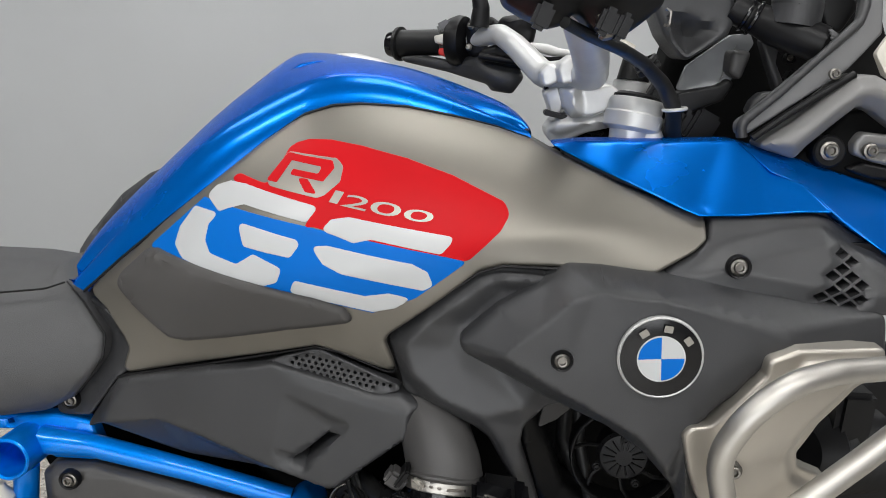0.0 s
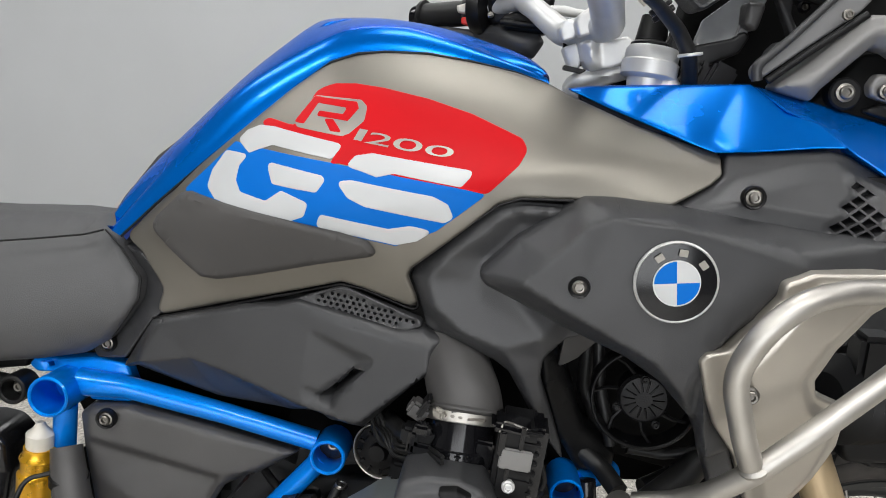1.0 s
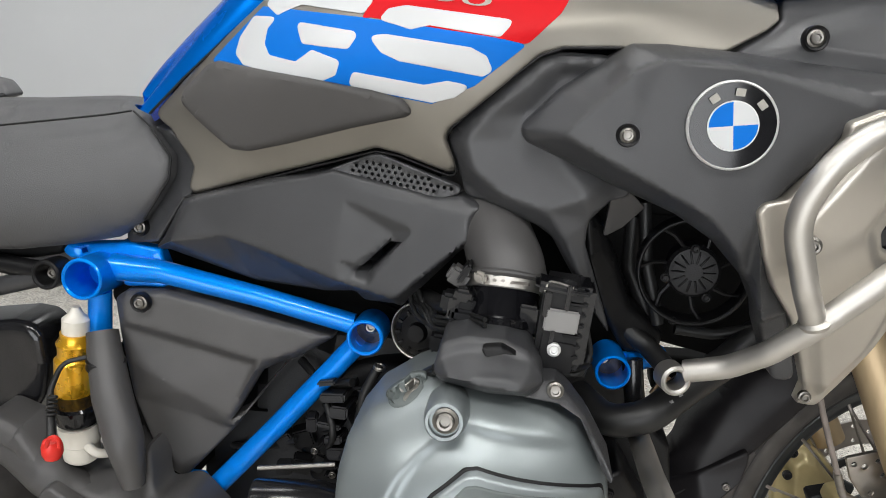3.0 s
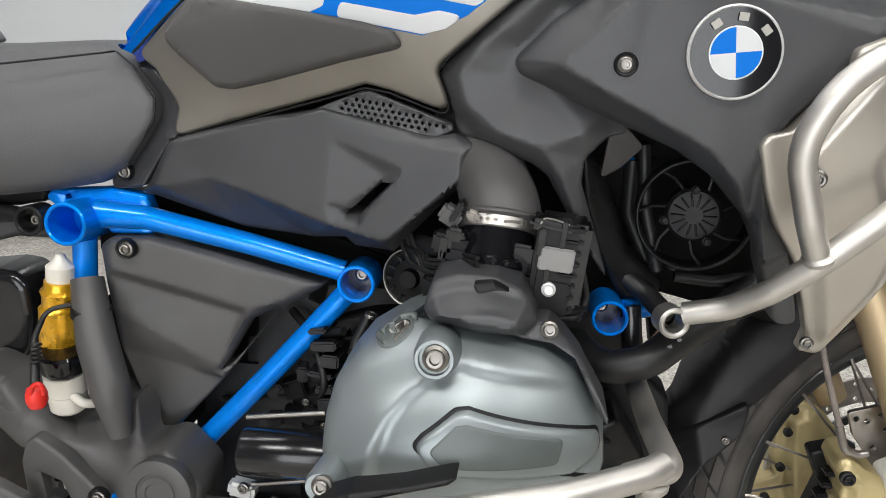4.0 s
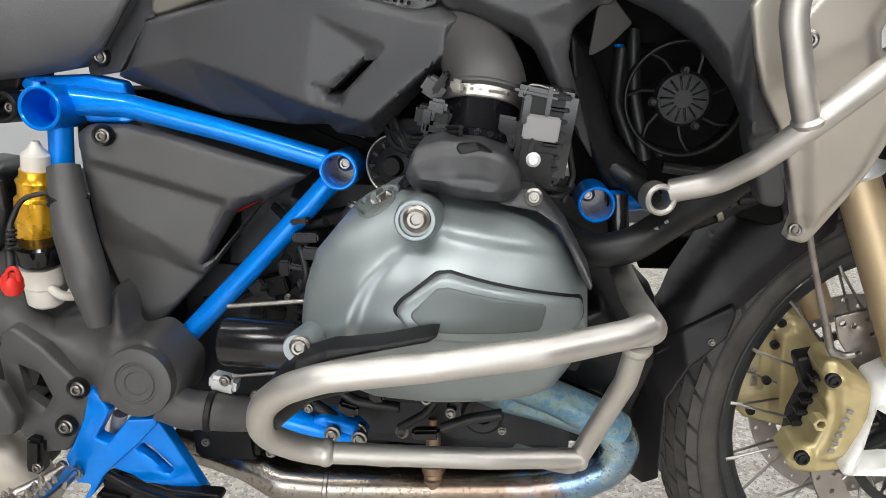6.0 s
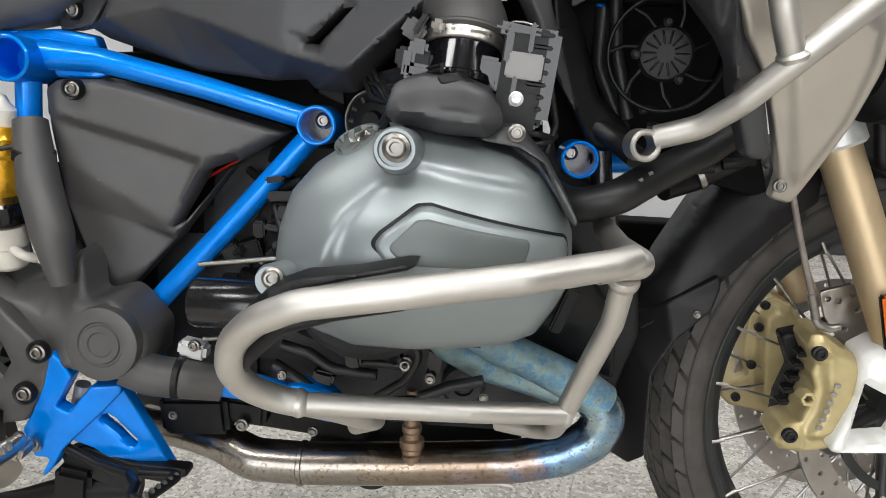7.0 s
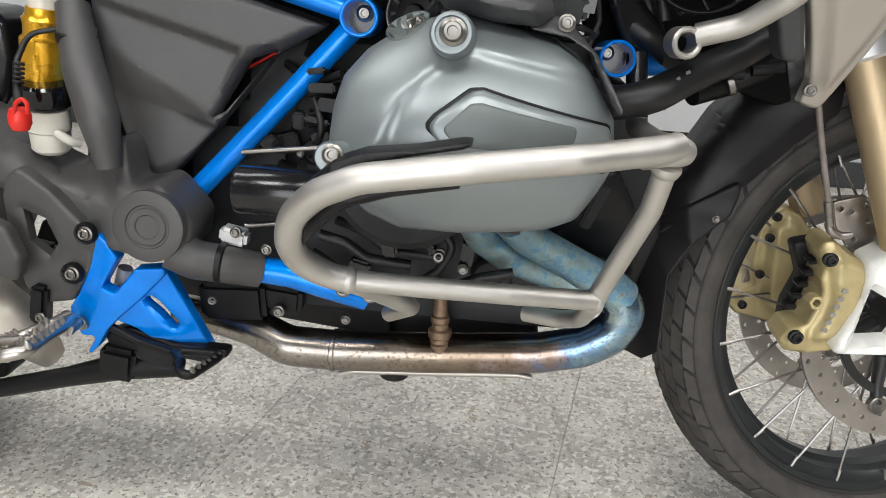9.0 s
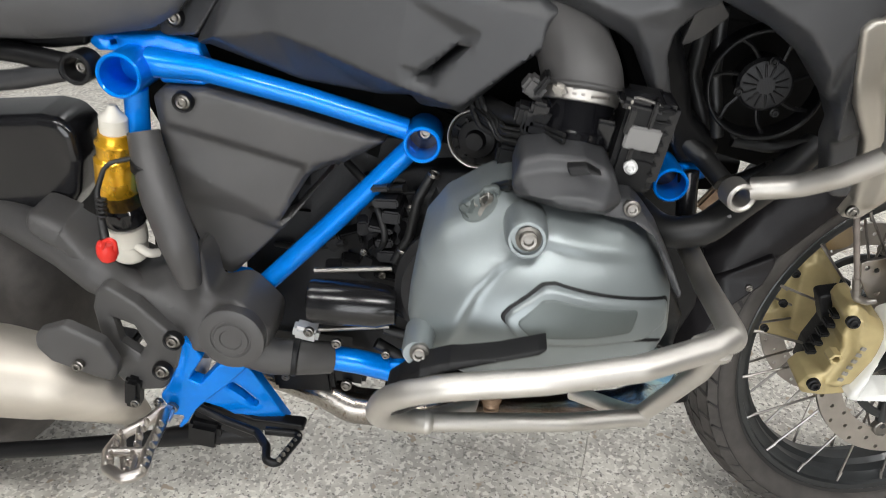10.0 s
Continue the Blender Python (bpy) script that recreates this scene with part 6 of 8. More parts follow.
for k, (a, b) in enumerate((([(-0.201, -0.2, 0.588), (-0.187, -0.22, 0.559), (-0.207, -0.2, 0.528)], 0.004), ([(-0.244, -0.15, 0.615), (-0.21, -0.18, 0.6), (-0.172, -0.2, 0.616)], 0.005), ([(-0.106, -0.2, 0.738), (-0.091, -0.22, 0.715), (-0.074, -0.24, 0.709), (-0.042, -0.27, 0.723)], 0.0032), ([(-0.106, -0.2, 0.732), (-0.095, -0.22, 0.709), (-0.074, -0.24, 0.706), (-0.042, -0.27, 0.72)], 0.0032), ([(-0.112, -0.2, 0.726), (-0.098, -0.22, 0.703), (-0.076, -0.24, 0.702), (-0.047, -0.27, 0.716)], 0.0032), ([(-0.238, -0.2, 0.54), (-0.286, -0.18, 0.513), (-0.334, -0.15, 0.496)], 0.004), ([(-0.097, -0.28, 0.65), (-0.08, -0.3, 0.677), (-0.066, -0.33, 0.697)], 0.0028), ([(-0.099, -0.28, 0.654), (-0.081, -0.3, 0.681), (-0.066, -0.33, 0.702)], 0.0028))):
    tube("cable", a, b, DARK_HOSE, bike, 0.02, 8, "black cable")
for k in range(7):
    block("connector", Vector((-0.232, -0.2, 0.535)) + Vector((0.017 * (k % 4) - 0.02, 0.01 * (k % 3), 0.03 * (k // 3) - 0.03)), (0.018 + 0.004 * (k % 2), 0.02, 0.012 + 0.006 * (k % 3)), BLACK if k % 2 else ENGINE, bike, (0, 15 * k, 10), 0.002, "black cable connector")

# black sheets put in as the shade within frame, engine and shroud
plate("inner_shade", [(-0.495, -0.1, 0.727), (-0.188, -0.1, 0.742), (-0.177, -0.1, 0.641), (-0.472, -0.1, 0.597), (-0.5, -0.1, 0.66)], SHADE, bike, 0.04, edge=0.004, soft=0, label="black sheet standing in for shade inside the frame")
plate("inner_shade", [(-0.489, -0.12, 0.605), (-0.212, -0.12, 0.654), (-0.315, -0.12, 0.529), (-0.403, -0.14, 0.425), (-0.6, -0.12, 0.327), (-0.572, -0.12, 0.389), (-0.508, -0.12, 0.424)], SHADE, bike, 0.04, edge=0.004, soft=0, label="black sheet standing in for shade inside the frame")
plate("inner_shade", [(0.019, -0.12, 0.809), (0.135, -0.12, 0.814), (0.165, -0.11, 0.63), (0.094, -0.11, 0.624), (0.061, -0.12, 0.718)], SHADE, bike, 0.03, edge=0.004, soft=0, label="black sheet standing in for shade behind the shroud")

plate("inner_shade", [(-0.166, -0.09, 0.792), (0.058, -0.09, 0.803), (0.077, -0.1, 0.596), (-0.137, -0.1, 0.548)], SHADE, bike, 0.03, edge=0.004, soft=0, label="black sheet standing in for shade behind the engine")
# this sheet is added only to darken the gap by the wheel
plate("inner_shade", [(0.21, 0.2, 0.5), (0.32, 0.2, 0.5), (0.32, 0.2, 0.445), (0.22, 0.2, 0.44)], SHADE, bike, 0.03, edge=0.006, soft=0, label="added black sheet that darkens the gap behind the front wheel")
plate("inner_shade", [(0.05, -0.13, 0.8), (0.05, -0.13, 0.91), (0.22, -0.13, 0.91), (0.22, -0.13, 0.8)], SHADE, bike, 0.03, edge=0.004, soft=0, label="black sheet standing in for shade behind the shroud")
plate("air_duct", [(0.06, -0.2, 0.824), (0.082, -0.19, 0.803), (0.101, -0.18, 0.765), (0.119, -0.17, 0.713), (0.158, -0.16, 0.677), (0.155, -0.16, 0.653), (0.116, -0.17, 0.658), (0.093, -0.18, 0.697), (0.068, -0.2, 0.772)], BLACK, bike, 0.03, edge=0.008, fillet=0.012, soft=1, label="black air duct beside the cooler")

# -- hoses, plugs and studs below the cylinder --
for path, r in (([(-0.186, -0.24, 0.453), (-0.157, -0.24, 0.446), (-0.134, -0.24, 0.43), (-0.087, -0.24, 0.427)], 0.006), ([(-0.171, -0.22, 0.463), (-0.134, -0.24, 0.46), (-0.111, -0.24, 0.441), (-0.053, -0.24, 0.439)], 0.005), ([(-0.087, -0.24, 0.402), (-0.058, -0.24, 0.423), (-0.042, -0.24, 0.452), (-0.054, -0.24, 0.466)], 0.0045), ([(-0.041, -0.24, 0.406), (-0.012, -0.24, 0.42), (0.022, -0.24, 0.429)], 0.006), ([(-0.195, -0.24, 0.431), (-0.169, -0.24, 0.415), (-0.146, -0.24, 0.398)], 0.007)):
    tube("hose", path, r, DARK_HOSE, bike, 0.02, 12, "black hose below the cylinder")
for at, size, turn in (((-0.141, -0.24, 0.423), (0.022, 0.02, 0.014), 12), ((-0.109, -0.25, 0.454), (0.016, 0.02, 0.026), -8), ((-0.076, -0.24, 0.452), (0.03, 0.02, 0.012), 20), ((-0.169, -0.24, 0.396), (0.026, 0.02, 0.012), 0), ((-0.028, -0.24, 0.447), (0.014, 0.02, 0.03), 8), ((-0.058, -0.24, 0.398), (0.03, 0.014, 0.012), -6)):
    block("connector", at, size, GLOSS_BLACK, bike, (0, turn, 0), 0.003, "black plug on the engine")
for at, r in (((-0.115, -0.262, 0.475), 0.0065), ((-0.031, -0.255, 0.434), 0.006), ((-0.182, -0.255, 0.426), 0.0055), ((0.023, -0.25, 0.415), 0.005)):
    bolt(at, r, bike, (0, -1, 0.1), cup=False)
cyl = lathe("cylinder_flange", [(0.075, -0.02), (0.078, -0.016), (0.078, -0.008), (0.07, -0.004), (0.07, 0.0)], (-0.095, -0.27, 0.535), (0, -1, 0.1), ENGINE, bike, 48, "black cylinder base flange")

casing, _ = plate("engine_case", [(-0.232, -0.15, 0.595), (-0.153, -0.15, 0.62), (-0.101, -0.16, 0.626), (-0.094, -0.2, 0.537), (-0.144, -0.2, 0.492), (-0.225, -0.19, 0.48), (-0.243, -0.17, 0.512)], ENGINE, bike, 0.03, edge=0.006, fillet=0.012, soft=0, step=0.006, poly=1, relief=[([(-0.203, -0.16, 0.593), (-0.177, -0.16, 0.602), (-0.168, -0.19, 0.499), (-0.194, -0.19, 0.494)], 0.014, 0.005), ([(-0.164, -0.16, 0.596), (-0.139, -0.16, 0.604), (-0.14, -0.19, 0.529), (-0.158, -0.19, 0.514)], 0.008, 0.004)], label="black ribbed engine case")
for k in range(6):
    tube("case_rib", [Vector((-0.215, -0.165, 0.586)) + Vector((0.0, -0.004, -0.017 * k)), Vector((-0.167, -0.17, 0.599)) + Vector((0.004, -0.006, -0.017 * k))], 0.0022, ENGINE, casing, 0.0, 8)
for q in ((-0.193, -0.215, 0.509), (-0.165, -0.195, 0.589), (-0.166, -0.205, 0.544), (-0.217, -0.2, 0.528)):
    bolt(q, 0.0045, casing, (0, -1, 0.1), cup=False)
tube("hose", [(-0.142, -0.2, 0.639), (-0.157, -0.21, 0.608), (-0.164, -0.215, 0.564), (-0.179, -0.22, 0.533)], 0.0055, DARK_HOSE, bike, 0.03, 12, "black breather hose")
for q in ((-0.141, -0.205, 0.638), (-0.169, -0.222, 0.551)):
    ring("hose_clip", q, (0.2, 0, 1), 0.0066, 0.005, 0.004, DULL_STEEL, bike, "small steel hose clip", 18, 0.0006)

# -- intake: hose, clamp, throttle body --
hose = tube("intake_hose", [(-0.054, -0.15, 0.833), (-0.039, -0.19, 0.814), (-0.02, -0.225, 0.793), (-0.01, -0.245, 0.772), (-0.008, -0.251, 0.759)], [0.033, 0.033, 0.0342, 0.0362, 0.037], PLASTIC_SOFT, bike, 0.05, 36, "dark rubber intake hose")
t_ax = Vector((-0.008, -0.232, 0.801)) - Vector((-0.011, -0.25, 0.76))
ring("hose_lip", (-0.009, -0.25, 0.762), t_ax, 0.0385, 0.033, 0.007, PLASTIC_SOFT, hose, "", 44, 0.0025)
clamp = ring("hose_clamp", (-0.011, -0.252, 0.754), t_ax, 0.0372, 0.034, 0.011, STEEL, bike, "steel hose clamp", 48, 0.001)
m3 = frame_of(t_ax)
ccl = Vector((-0.011, -0.252, 0.754))
near_a = math.atan2((m3.inverted() @ Vector((0, -1, 0))).y, (m3.inverted() @ Vector((0, -1, 0))).x)
for da, wd in ((-0.45, 0.004), (-0.25, 0.004), (-0.05, 0.004), (0.35, 0.016), (0.62, 0.003)):
    for sign in (1,):
        a = near_a + da * sign
        p = ccl + m3 @ Vector((0.0371 * math.cos(a), 0.0371 * math.sin(a), 0.0))
        block("clamp_slot", p, (wd, 0.0016, 0.003), DULL_STEEL, clamp, (0, 6, math.degrees(da) * 0.9), 0.0006)
block("clamp_screw", (-0.032, -0.284, 0.771), (0.013, 0.008, 0.011), STEEL, clamp, (0, 8, -30), 0.003)
tb = lathe("throttle_body", [(0.0335, 0.0), (0.0335, -0.026), (0.036, -0.028), (0.036, -0.034), (0.0325, -0.036), (0.032, -0.052), (0.036, -0.054), (0.036, -0.06), (0.03, -0.062), (0.029, -0.09)], (-0.011, -0.254, 0.749), t_ax, GLOSS_BLACK, bike, 48, "gloss black throttle body")
for k in range(7):
    a = near_a + (k - 3) * 0.3
    p = Vector((-0.011, -0.254, 0.749)) + m3 @ Vector((0.0345 * math.cos(a), 0.0345 * math.sin(a), -0.031))
    block("body_lug", p, (0.006, 0.006, 0.007), GLOSS_BLACK, tb, (0, 8, (k - 3) * 16), 0.0015)
ring("band", (-0.004, -0.27, 0.707), t_ax, 0.0305, 0.026, 0.009, STEEL, bike, "steel band", 32, 0.001)
for q, size, mat_ in (((-0.052, -0.275, 0.743), (0.032, 0.02, 0.018), BLACK), ((-0.047, -0.285, 0.754), (0.016, 0.014, 0.012), GLOSS_BLACK), ((-0.048, -0.28, 0.734), (0.024, 0.02, 0.012), GLOSS_BLACK), ((-0.03, -0.285, 0.722), (0.05, 0.012, 0.012), BLACK), ((-0.056, -0.28, 0.74), (0.01, 0.02, 0.026), GLOSS_BLACK), ((0.011, -0.28, 0.733), (0.02, 0.02, 0.03), GLOSS_BLACK), ((-0.065, -0.25, 0.693), (0.03, 0.03, 0.02), BLACK)):
    block("throttle_flange", q, size, mat_, tb, (0, 8, 0), 0.003, "black throttle flange")
bolt((-0.041, -0.29, 0.716), 0.004, tb, (0, -1, 0.3), cup=False)
plug = block("plug", (-0.053, -0.27, 0.767), (0.02, 0.018, 0.017), PLASTIC_SOFT, bike, (0, 32, 0), 0.003, "grey cable plug")
block("plug_collar", (-0.047, -0.272, 0.772), (0.006, 0.021, 0.021), BLACK, plug, (0, 32, 0), 0.002)
servo = block("throttle_servo", (0.041, -0.28, 0.731), (0.04, 0.05, 0.082), BLACK, bike, (0, 6, 0), 0.005, "black throttle servo with a silver label")
block("servo_rib", (0.058, -0.282, 0.733), (0.018, 0.04, 0.076), GLOSS_BLACK, servo, (0, 6, 0), 0.004)
for k in range(7):
    block("servo_rib", Vector((0.056, -0.303, 0.767)) + Vector((-0.0012 * k, 0, -0.0098 * k)), (0.017, 0.006, 0.0038), BLACK, servo, (0, 6, 0), 0.001)
for k in range(3):
    block("servo_rib", (0.028, -0.306, 0.757) if k == 0 else (0.033, -0.306, 0.722) if k == 1 else (0.046, -0.307, 0.764), (0.004 if k else 0.006, 0.006, 0.024), GLOSS_BLACK, servo, (0, 6, 0), 0.0012)
block("servo_top", (0.037, -0.292, 0.769), (0.04, 0.03, 0.01), GLOSS_BLACK, servo, (0, 10, 0), 0.004)
tube("servo_clip", [(0.025, -0.307, 0.768), (0.029, -0.3, 0.776), (0.038, -0.305, 0.776), (0.05, -0.307, 0.773)], 0.0012, BOLT, servo, 0.004, 6)
block("servo_label", (0.041, -0.307, 0.742), (0.03, 0.004, 0.021), ARM_PAINT, servo, (0, 6, 0), 0.0015, "silver label")
bolt((0.036, -0.31, 0.716), 0.0068, servo, (0, -1, 0.1), cup=False, mat=CAST)
block("servo_ear", (0.045, -0.3, 0.713), (0.02, 0.014, 0.022), BLACK, servo, (0, 6, 0), 0.003)
block("servo_ear", (0.032, -0.29, 0.7), (0.05, 0.02, 0.008), GLOSS_BLACK, servo, (0, 14, 0), 0.002)
for k in range(3):
    tube("wire", [(0.016, -0.27, 0.69), (0.035, -0.28, 0.686), (0.057, -0.28, 0.685), (0.072, -0.25, 0.677)] if k == 0 else [(0.022, -0.26, 0.68), (0.039, -0.27, 0.676), (0.063, -0.27, 0.675), (0.075, -0.24, 0.679)] if k == 1 else [(0.066, -0.26, 0.724), (0.074, -0.25, 0.69), (0.067, -0.25, 0.665)], 0.003, DARK_HOSE, servo, 0.01, 8)
cap_c = Vector((-0.099, -0.195, 0.679))
ring("cap_ring", cap_c, (-0.25, -1, 0.1), 0.0315, 0.0295, 0.012, STEEL, bike, "bright ring round a black cap", 52, 0.0008)
rc = lathe("round_cap", [(0.0295, -0.01), (0.028, 0.001), (0.021, 0.002), (0.0195, 0.005), (0.011, 0.006), (0.009, 0.013), (0.0, 0.013)], cap_c, (-0.25, -1, 0.1), BLACK, bike, 48, "round black cap")
for k in range(12):
    a = k * math.pi / 6
    block("cap_rib", cap_c + Vector((0.0235 * math.cos(a), -0.004, 0.0235 * math.sin(a))), (0.006, 0.004, 0.003), BLACK, rc, (0, -math.degrees(a), 0), 0.0006)
for k in range(5):
    o = Vector((0.0, -0.003 * (k % 2), 0.0036 * k))
    tube("cable", [Vector(p) + (o if i > 1 else Vector((0.0042 * k, 0, 0.001 * k))) for i, p in enumerate([(-0.109, -0.2, 0.717), (-0.091, -0.235, 0.717), (-0.079, -0.25, 0.703), (-0.061, -0.262, 0.707), (-0.043, -0.28, 0.72), (-0.025, -0.31, 0.726)])], 0.0021, DARK_HOSE, bike, 0.02, 8, "black cable strand")
for k in range(4):
    tube("cable", [Vector(p) + Vector((0, 0.002 * k, -0.0042 * k)) for p in [(-0.099, -0.27, 0.649), (-0.086, -0.29, 0.671), (-0.067, -0.32, 0.695)]], 0.0018, DARK_HOSE, bike, 0.02, 8, "black cable strand")
tube("hose", [(-0.092, -0.2, 0.719), (-0.07, -0.24, 0.725), (-0.054, -0.26, 0.733)], 0.009, DARK_HOSE, bike, 0.02, 14, "black vacuum hose")
# filler block in the shade black, darkens the opening
block("bracket", (-0.172, -0.1, 0.638), (0.12, 0.05, 0.1), SHADE, bike, (-10, 20, 0), 0.01, "shade-black block filling in behind the frame")

# -- cooler fan behind the shroud --
fan_c = Vector((0.178, -0.17, 0.754))
f_ax = (-0.1, -1, 0.05)
fan = ring("fan_ring", fan_c, f_ax, 0.056, 0.052, 0.03, BLACK, bike, "black cooler fan", 48)
lathe("fan_hub", [(0.026, -0.02), (0.027, 0.006), (0.024, 0.01), (0.012, 0.012), (0.0, 0.011)], fan_c, f_ax, ENGINE, fan, 36, "dark fan motor")
for k in range(14):
    a = 2 * math.pi * k / 14
    m3 = frame_of(f_ax)
    tube("hub_rib", [fan_c + m3 @ Vector((r * math.cos(a), r * math.sin(a), h)) for r, h in ((0.009, 0.0125), (0.018, 0.0115), (0.026, 0.007))], 0.0011, BLACK, fan, 0.003, 6)
for k in range(7):
    a = 2 * math.pi * k / 7 + 0.2
    m3 = frame_of(f_ax)
    tube("fan_strut", [fan_c + m3 @ Vector((r * math.cos(a + t), r * math.sin(a + t), 0.002)) for r, t in ((0.026, 0), (0.04, 0.1), (0.053, 0.25))], 0.0022, BLACK, fan, 0.01, 6)
# the cooler is a bare sheet in the shade black
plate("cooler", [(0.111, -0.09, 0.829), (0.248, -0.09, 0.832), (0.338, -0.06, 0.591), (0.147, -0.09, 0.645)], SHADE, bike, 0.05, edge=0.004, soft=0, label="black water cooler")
for k, (a, b) in enumerate((([(0.129, -0.14, 0.816), (0.134, -0.15, 0.756), (0.151, -0.16, 0.689)], 0.007), ([(0.118, -0.16, 0.681), (0.141, -0.17, 0.667), (0.157, -0.2, 0.656)], 0.011), ([(0.171, -0.15, 0.681), (0.211, -0.15, 0.677), (0.25, -0.15, 0.685)], 0.006), ([(0.122, -0.12, 0.797), (0.122, -0.12, 0.739), (0.151, -0.13, 0.675)], 0.009))):
    tube("hose", a, b, DARK_HOSE, bike, 0.03, 10, "black hose")
for q in ((0.146, -0.2, 0.753), (0.162, -0.18, 0.701), (0.173, -0.195, 0.783), (0.19, -0.19, 0.731)):
    bolt(q, 0.005, bike, (0, -1, 0.1), BLACK, cup=False)
plate("shroud_tab", [(0.082, -0.2, 0.791), (0.085, -0.22, 0.836), (0.099, -0.22, 0.845), (0.12, -0.2, 0.823), (0.1, -0.2, 0.802)], PLASTIC_SOFT, bike, 0.004, edge=0.001, fillet=0.004, soft=0, label="dark plastic tab under the shroud")
tube("coolant_hose", [(0.068, -0.2, 0.621), (0.096, -0.245, 0.614), (0.134, -0.25, 0.626), (0.173, -0.22, 0.644), (0.223, -0.18, 0.662), (0.26, -0.14, 0.677)], 0.0165, DARK_HOSE, bike, 0.04, 20, "black coolant hose with a pale print")
for k in range(3):
    block("print_bar", Vector((0.145, -0.254, 0.638)) + Vector((0.009 * k, 0.004 * k, 0.006 * k)), (0.004, 0.001, 0.003), GREY_PLASTIC, bike, (0, -28, 0), 0)
tube("hose", [(0.201, -0.12, 0.613), (0.241, -0.1, 0.623), (0.276, -0.1, 0.643), (0.292, -0.1, 0.656)], 0.014, BLACK, bike, 0.03, 14, "black coolant pipe")
ring("hose_band", (0.243, -0.105, 0.626), (1, 0, 0.5), 0.0155, 0.012, 0.008, BOLT, bike, "steel hose band", 24, 0.001)
block("bracket", (0.164, -0.16, 0.614), (0.02, 0.01, 0.03), RUST, bike, (0, 30, 0), 0.003, "cast bracket")
tube("strut", [(0.229, -0.12, 0.636), (0.253, -0.12, 0.638)], 0.006, BLACK, bike, 0.01, 12, "black cable sleeve")
tube("strut", [(0.261, -0.12, 0.642), (0.294, -0.12, 0.648)], 0.006, BLACK, bike, 0.01, 12, "black cable sleeve")
plate("belly_cover", [(0.038, -0.22, 0.483), (0.09, -0.23, 0.536), (0.118, -0.22, 0.547), (0.156, -0.2, 0.48), (0.163, -0.18, 0.404), (0.127, -0.18, 0.427), (0.063, -0.2, 0.461)], BLACK, bike, 0.05, lines=[[(0.072, -0.225, 0.487), (0.114, -0.225, 0.519), (0.136, -0.21, 0.487)]], edge=0.006, fillet=0.01, soft=1, label="black plastic belly cover")
plate("belly_cover", [(0.083, -0.13, 0.633), (0.13, -0.13, 0.618), (0.148, -0.13, 0.564), (0.185, -0.13, 0.527), (0.194, -0.13, 0.446), (0.174, -0.13, 0.371), (0.093, -0.13, 0.362), (0.073, -0.13, 0.518)], BLACK, bike, 0.04, edge=0.006, fillet=0.01, soft=0, label="black plastic cover beside the engine")
plate("gearbox_case", [(-0.425, -0.1, 0.339), (-0.179, -0.1, 0.356), (-0.119, -0.1, 0.326), (-0.123, -0.1, 0.26), (-0.283, -0.1, 0.275), (-0.356, -0.1, 0.285), (-0.421, -0.1, 0.283)], ENGINE, bike, 0.06, edge=0.006, fillet=0.01, soft=0, label="black lower gearbox casing")
block("cover_rib", (0.097, -0.235, 0.509), (0.012, 0.01, 0.05), BLACK, bike, (0, 20, 0), 0.002)
brake_line = tube("brake_line", [(0.336, -0.12, 0.622), (0.347, -0.125, 0.582), (0.36, -0.125, 0.545), (0.377, -0.12, 0.503)], 0.0035, LINE_SLEEVE, bike, 0.05, 10, "grey-brown brake line")
tube("ferrule", [(0.376, -0.12, 0.505), (0.39, -0.11, 0.473)], 0.0048, DULL_STEEL, brake_line, 0.01, 12, "steel ferrule")

# -- exhaust header, sensor, skid plate --
pipe = tube("exhaust_pipe", [(-0.372, -0.17, 0.311), (-0.315, -0.19, 0.315), (-0.27, -0.205, 0.315), (-0.228, -0.215, 0.301), (-0.174, -0.215, 0.301), (-0.052, -0.205, 0.305), (0.061, -0.2, 0.315), (0.11, -0.2, 0.328), (0.145, -0.2, 0.35), (0.154, -0.2, 0.381), (0.137, -0.2, 0.402)], [0.021, 0.021, 0.022, 0.0235, 0.0235, 0.0235, 0.0235, 0.0235, 0.0235, 0.0235, 0.0225], HEADER, bike, 0.05, 26, "heat-tinted steel exhaust header")
tube("exhaust_pipe", [(0.13, -0.185, 0.393), (0.067, -0.185, 0.411), (0.023, -0.2, 0.429), (-0.013, -0.24, 0.467), (-0.026, -0.29, 0.508)], 0.0185, BLUED, bike, 0.05, 22, "blued steel exhaust header")
tube("exhaust_pipe", [(0.147, -0.2, 0.394), (0.126, -0.205, 0.412), (0.081, -0.22, 0.44), (0.033, -0.25, 0.473), (0.011, -0.29, 0.505)], [0.0225, 0.0215, 0.019, 0.018, 0.018], BLUED, bike, 0.04, 22, "blued steel exhaust header")
ring("pipe_joint", (-0.173, -0.215, 0.301), (1, 0, 0), 0.0252, 0.022, 0.006, HEADER, pipe, "", 32, 0.001)
sensor = lathe("oxygen_sensor", [(0.0155, -0.02), (0.015, -0.002), (0.0125, 0.0), (0.0115, 0.004), (0.0135, 0.006), (0.0135, 0.014), (0.0095, 0.016), (0.0095, 0.022), (0.011, 0.024), (0.011, 0.03), (0.0085, 0.032), (0.008, 0.058), (0.006, 0.06), (0.0055, 0.07)], (-0.052, -0.21, 0.324), (-0.04, 0.1, 1), RUST, bike, 18, "scorched steel oxygen sensor")
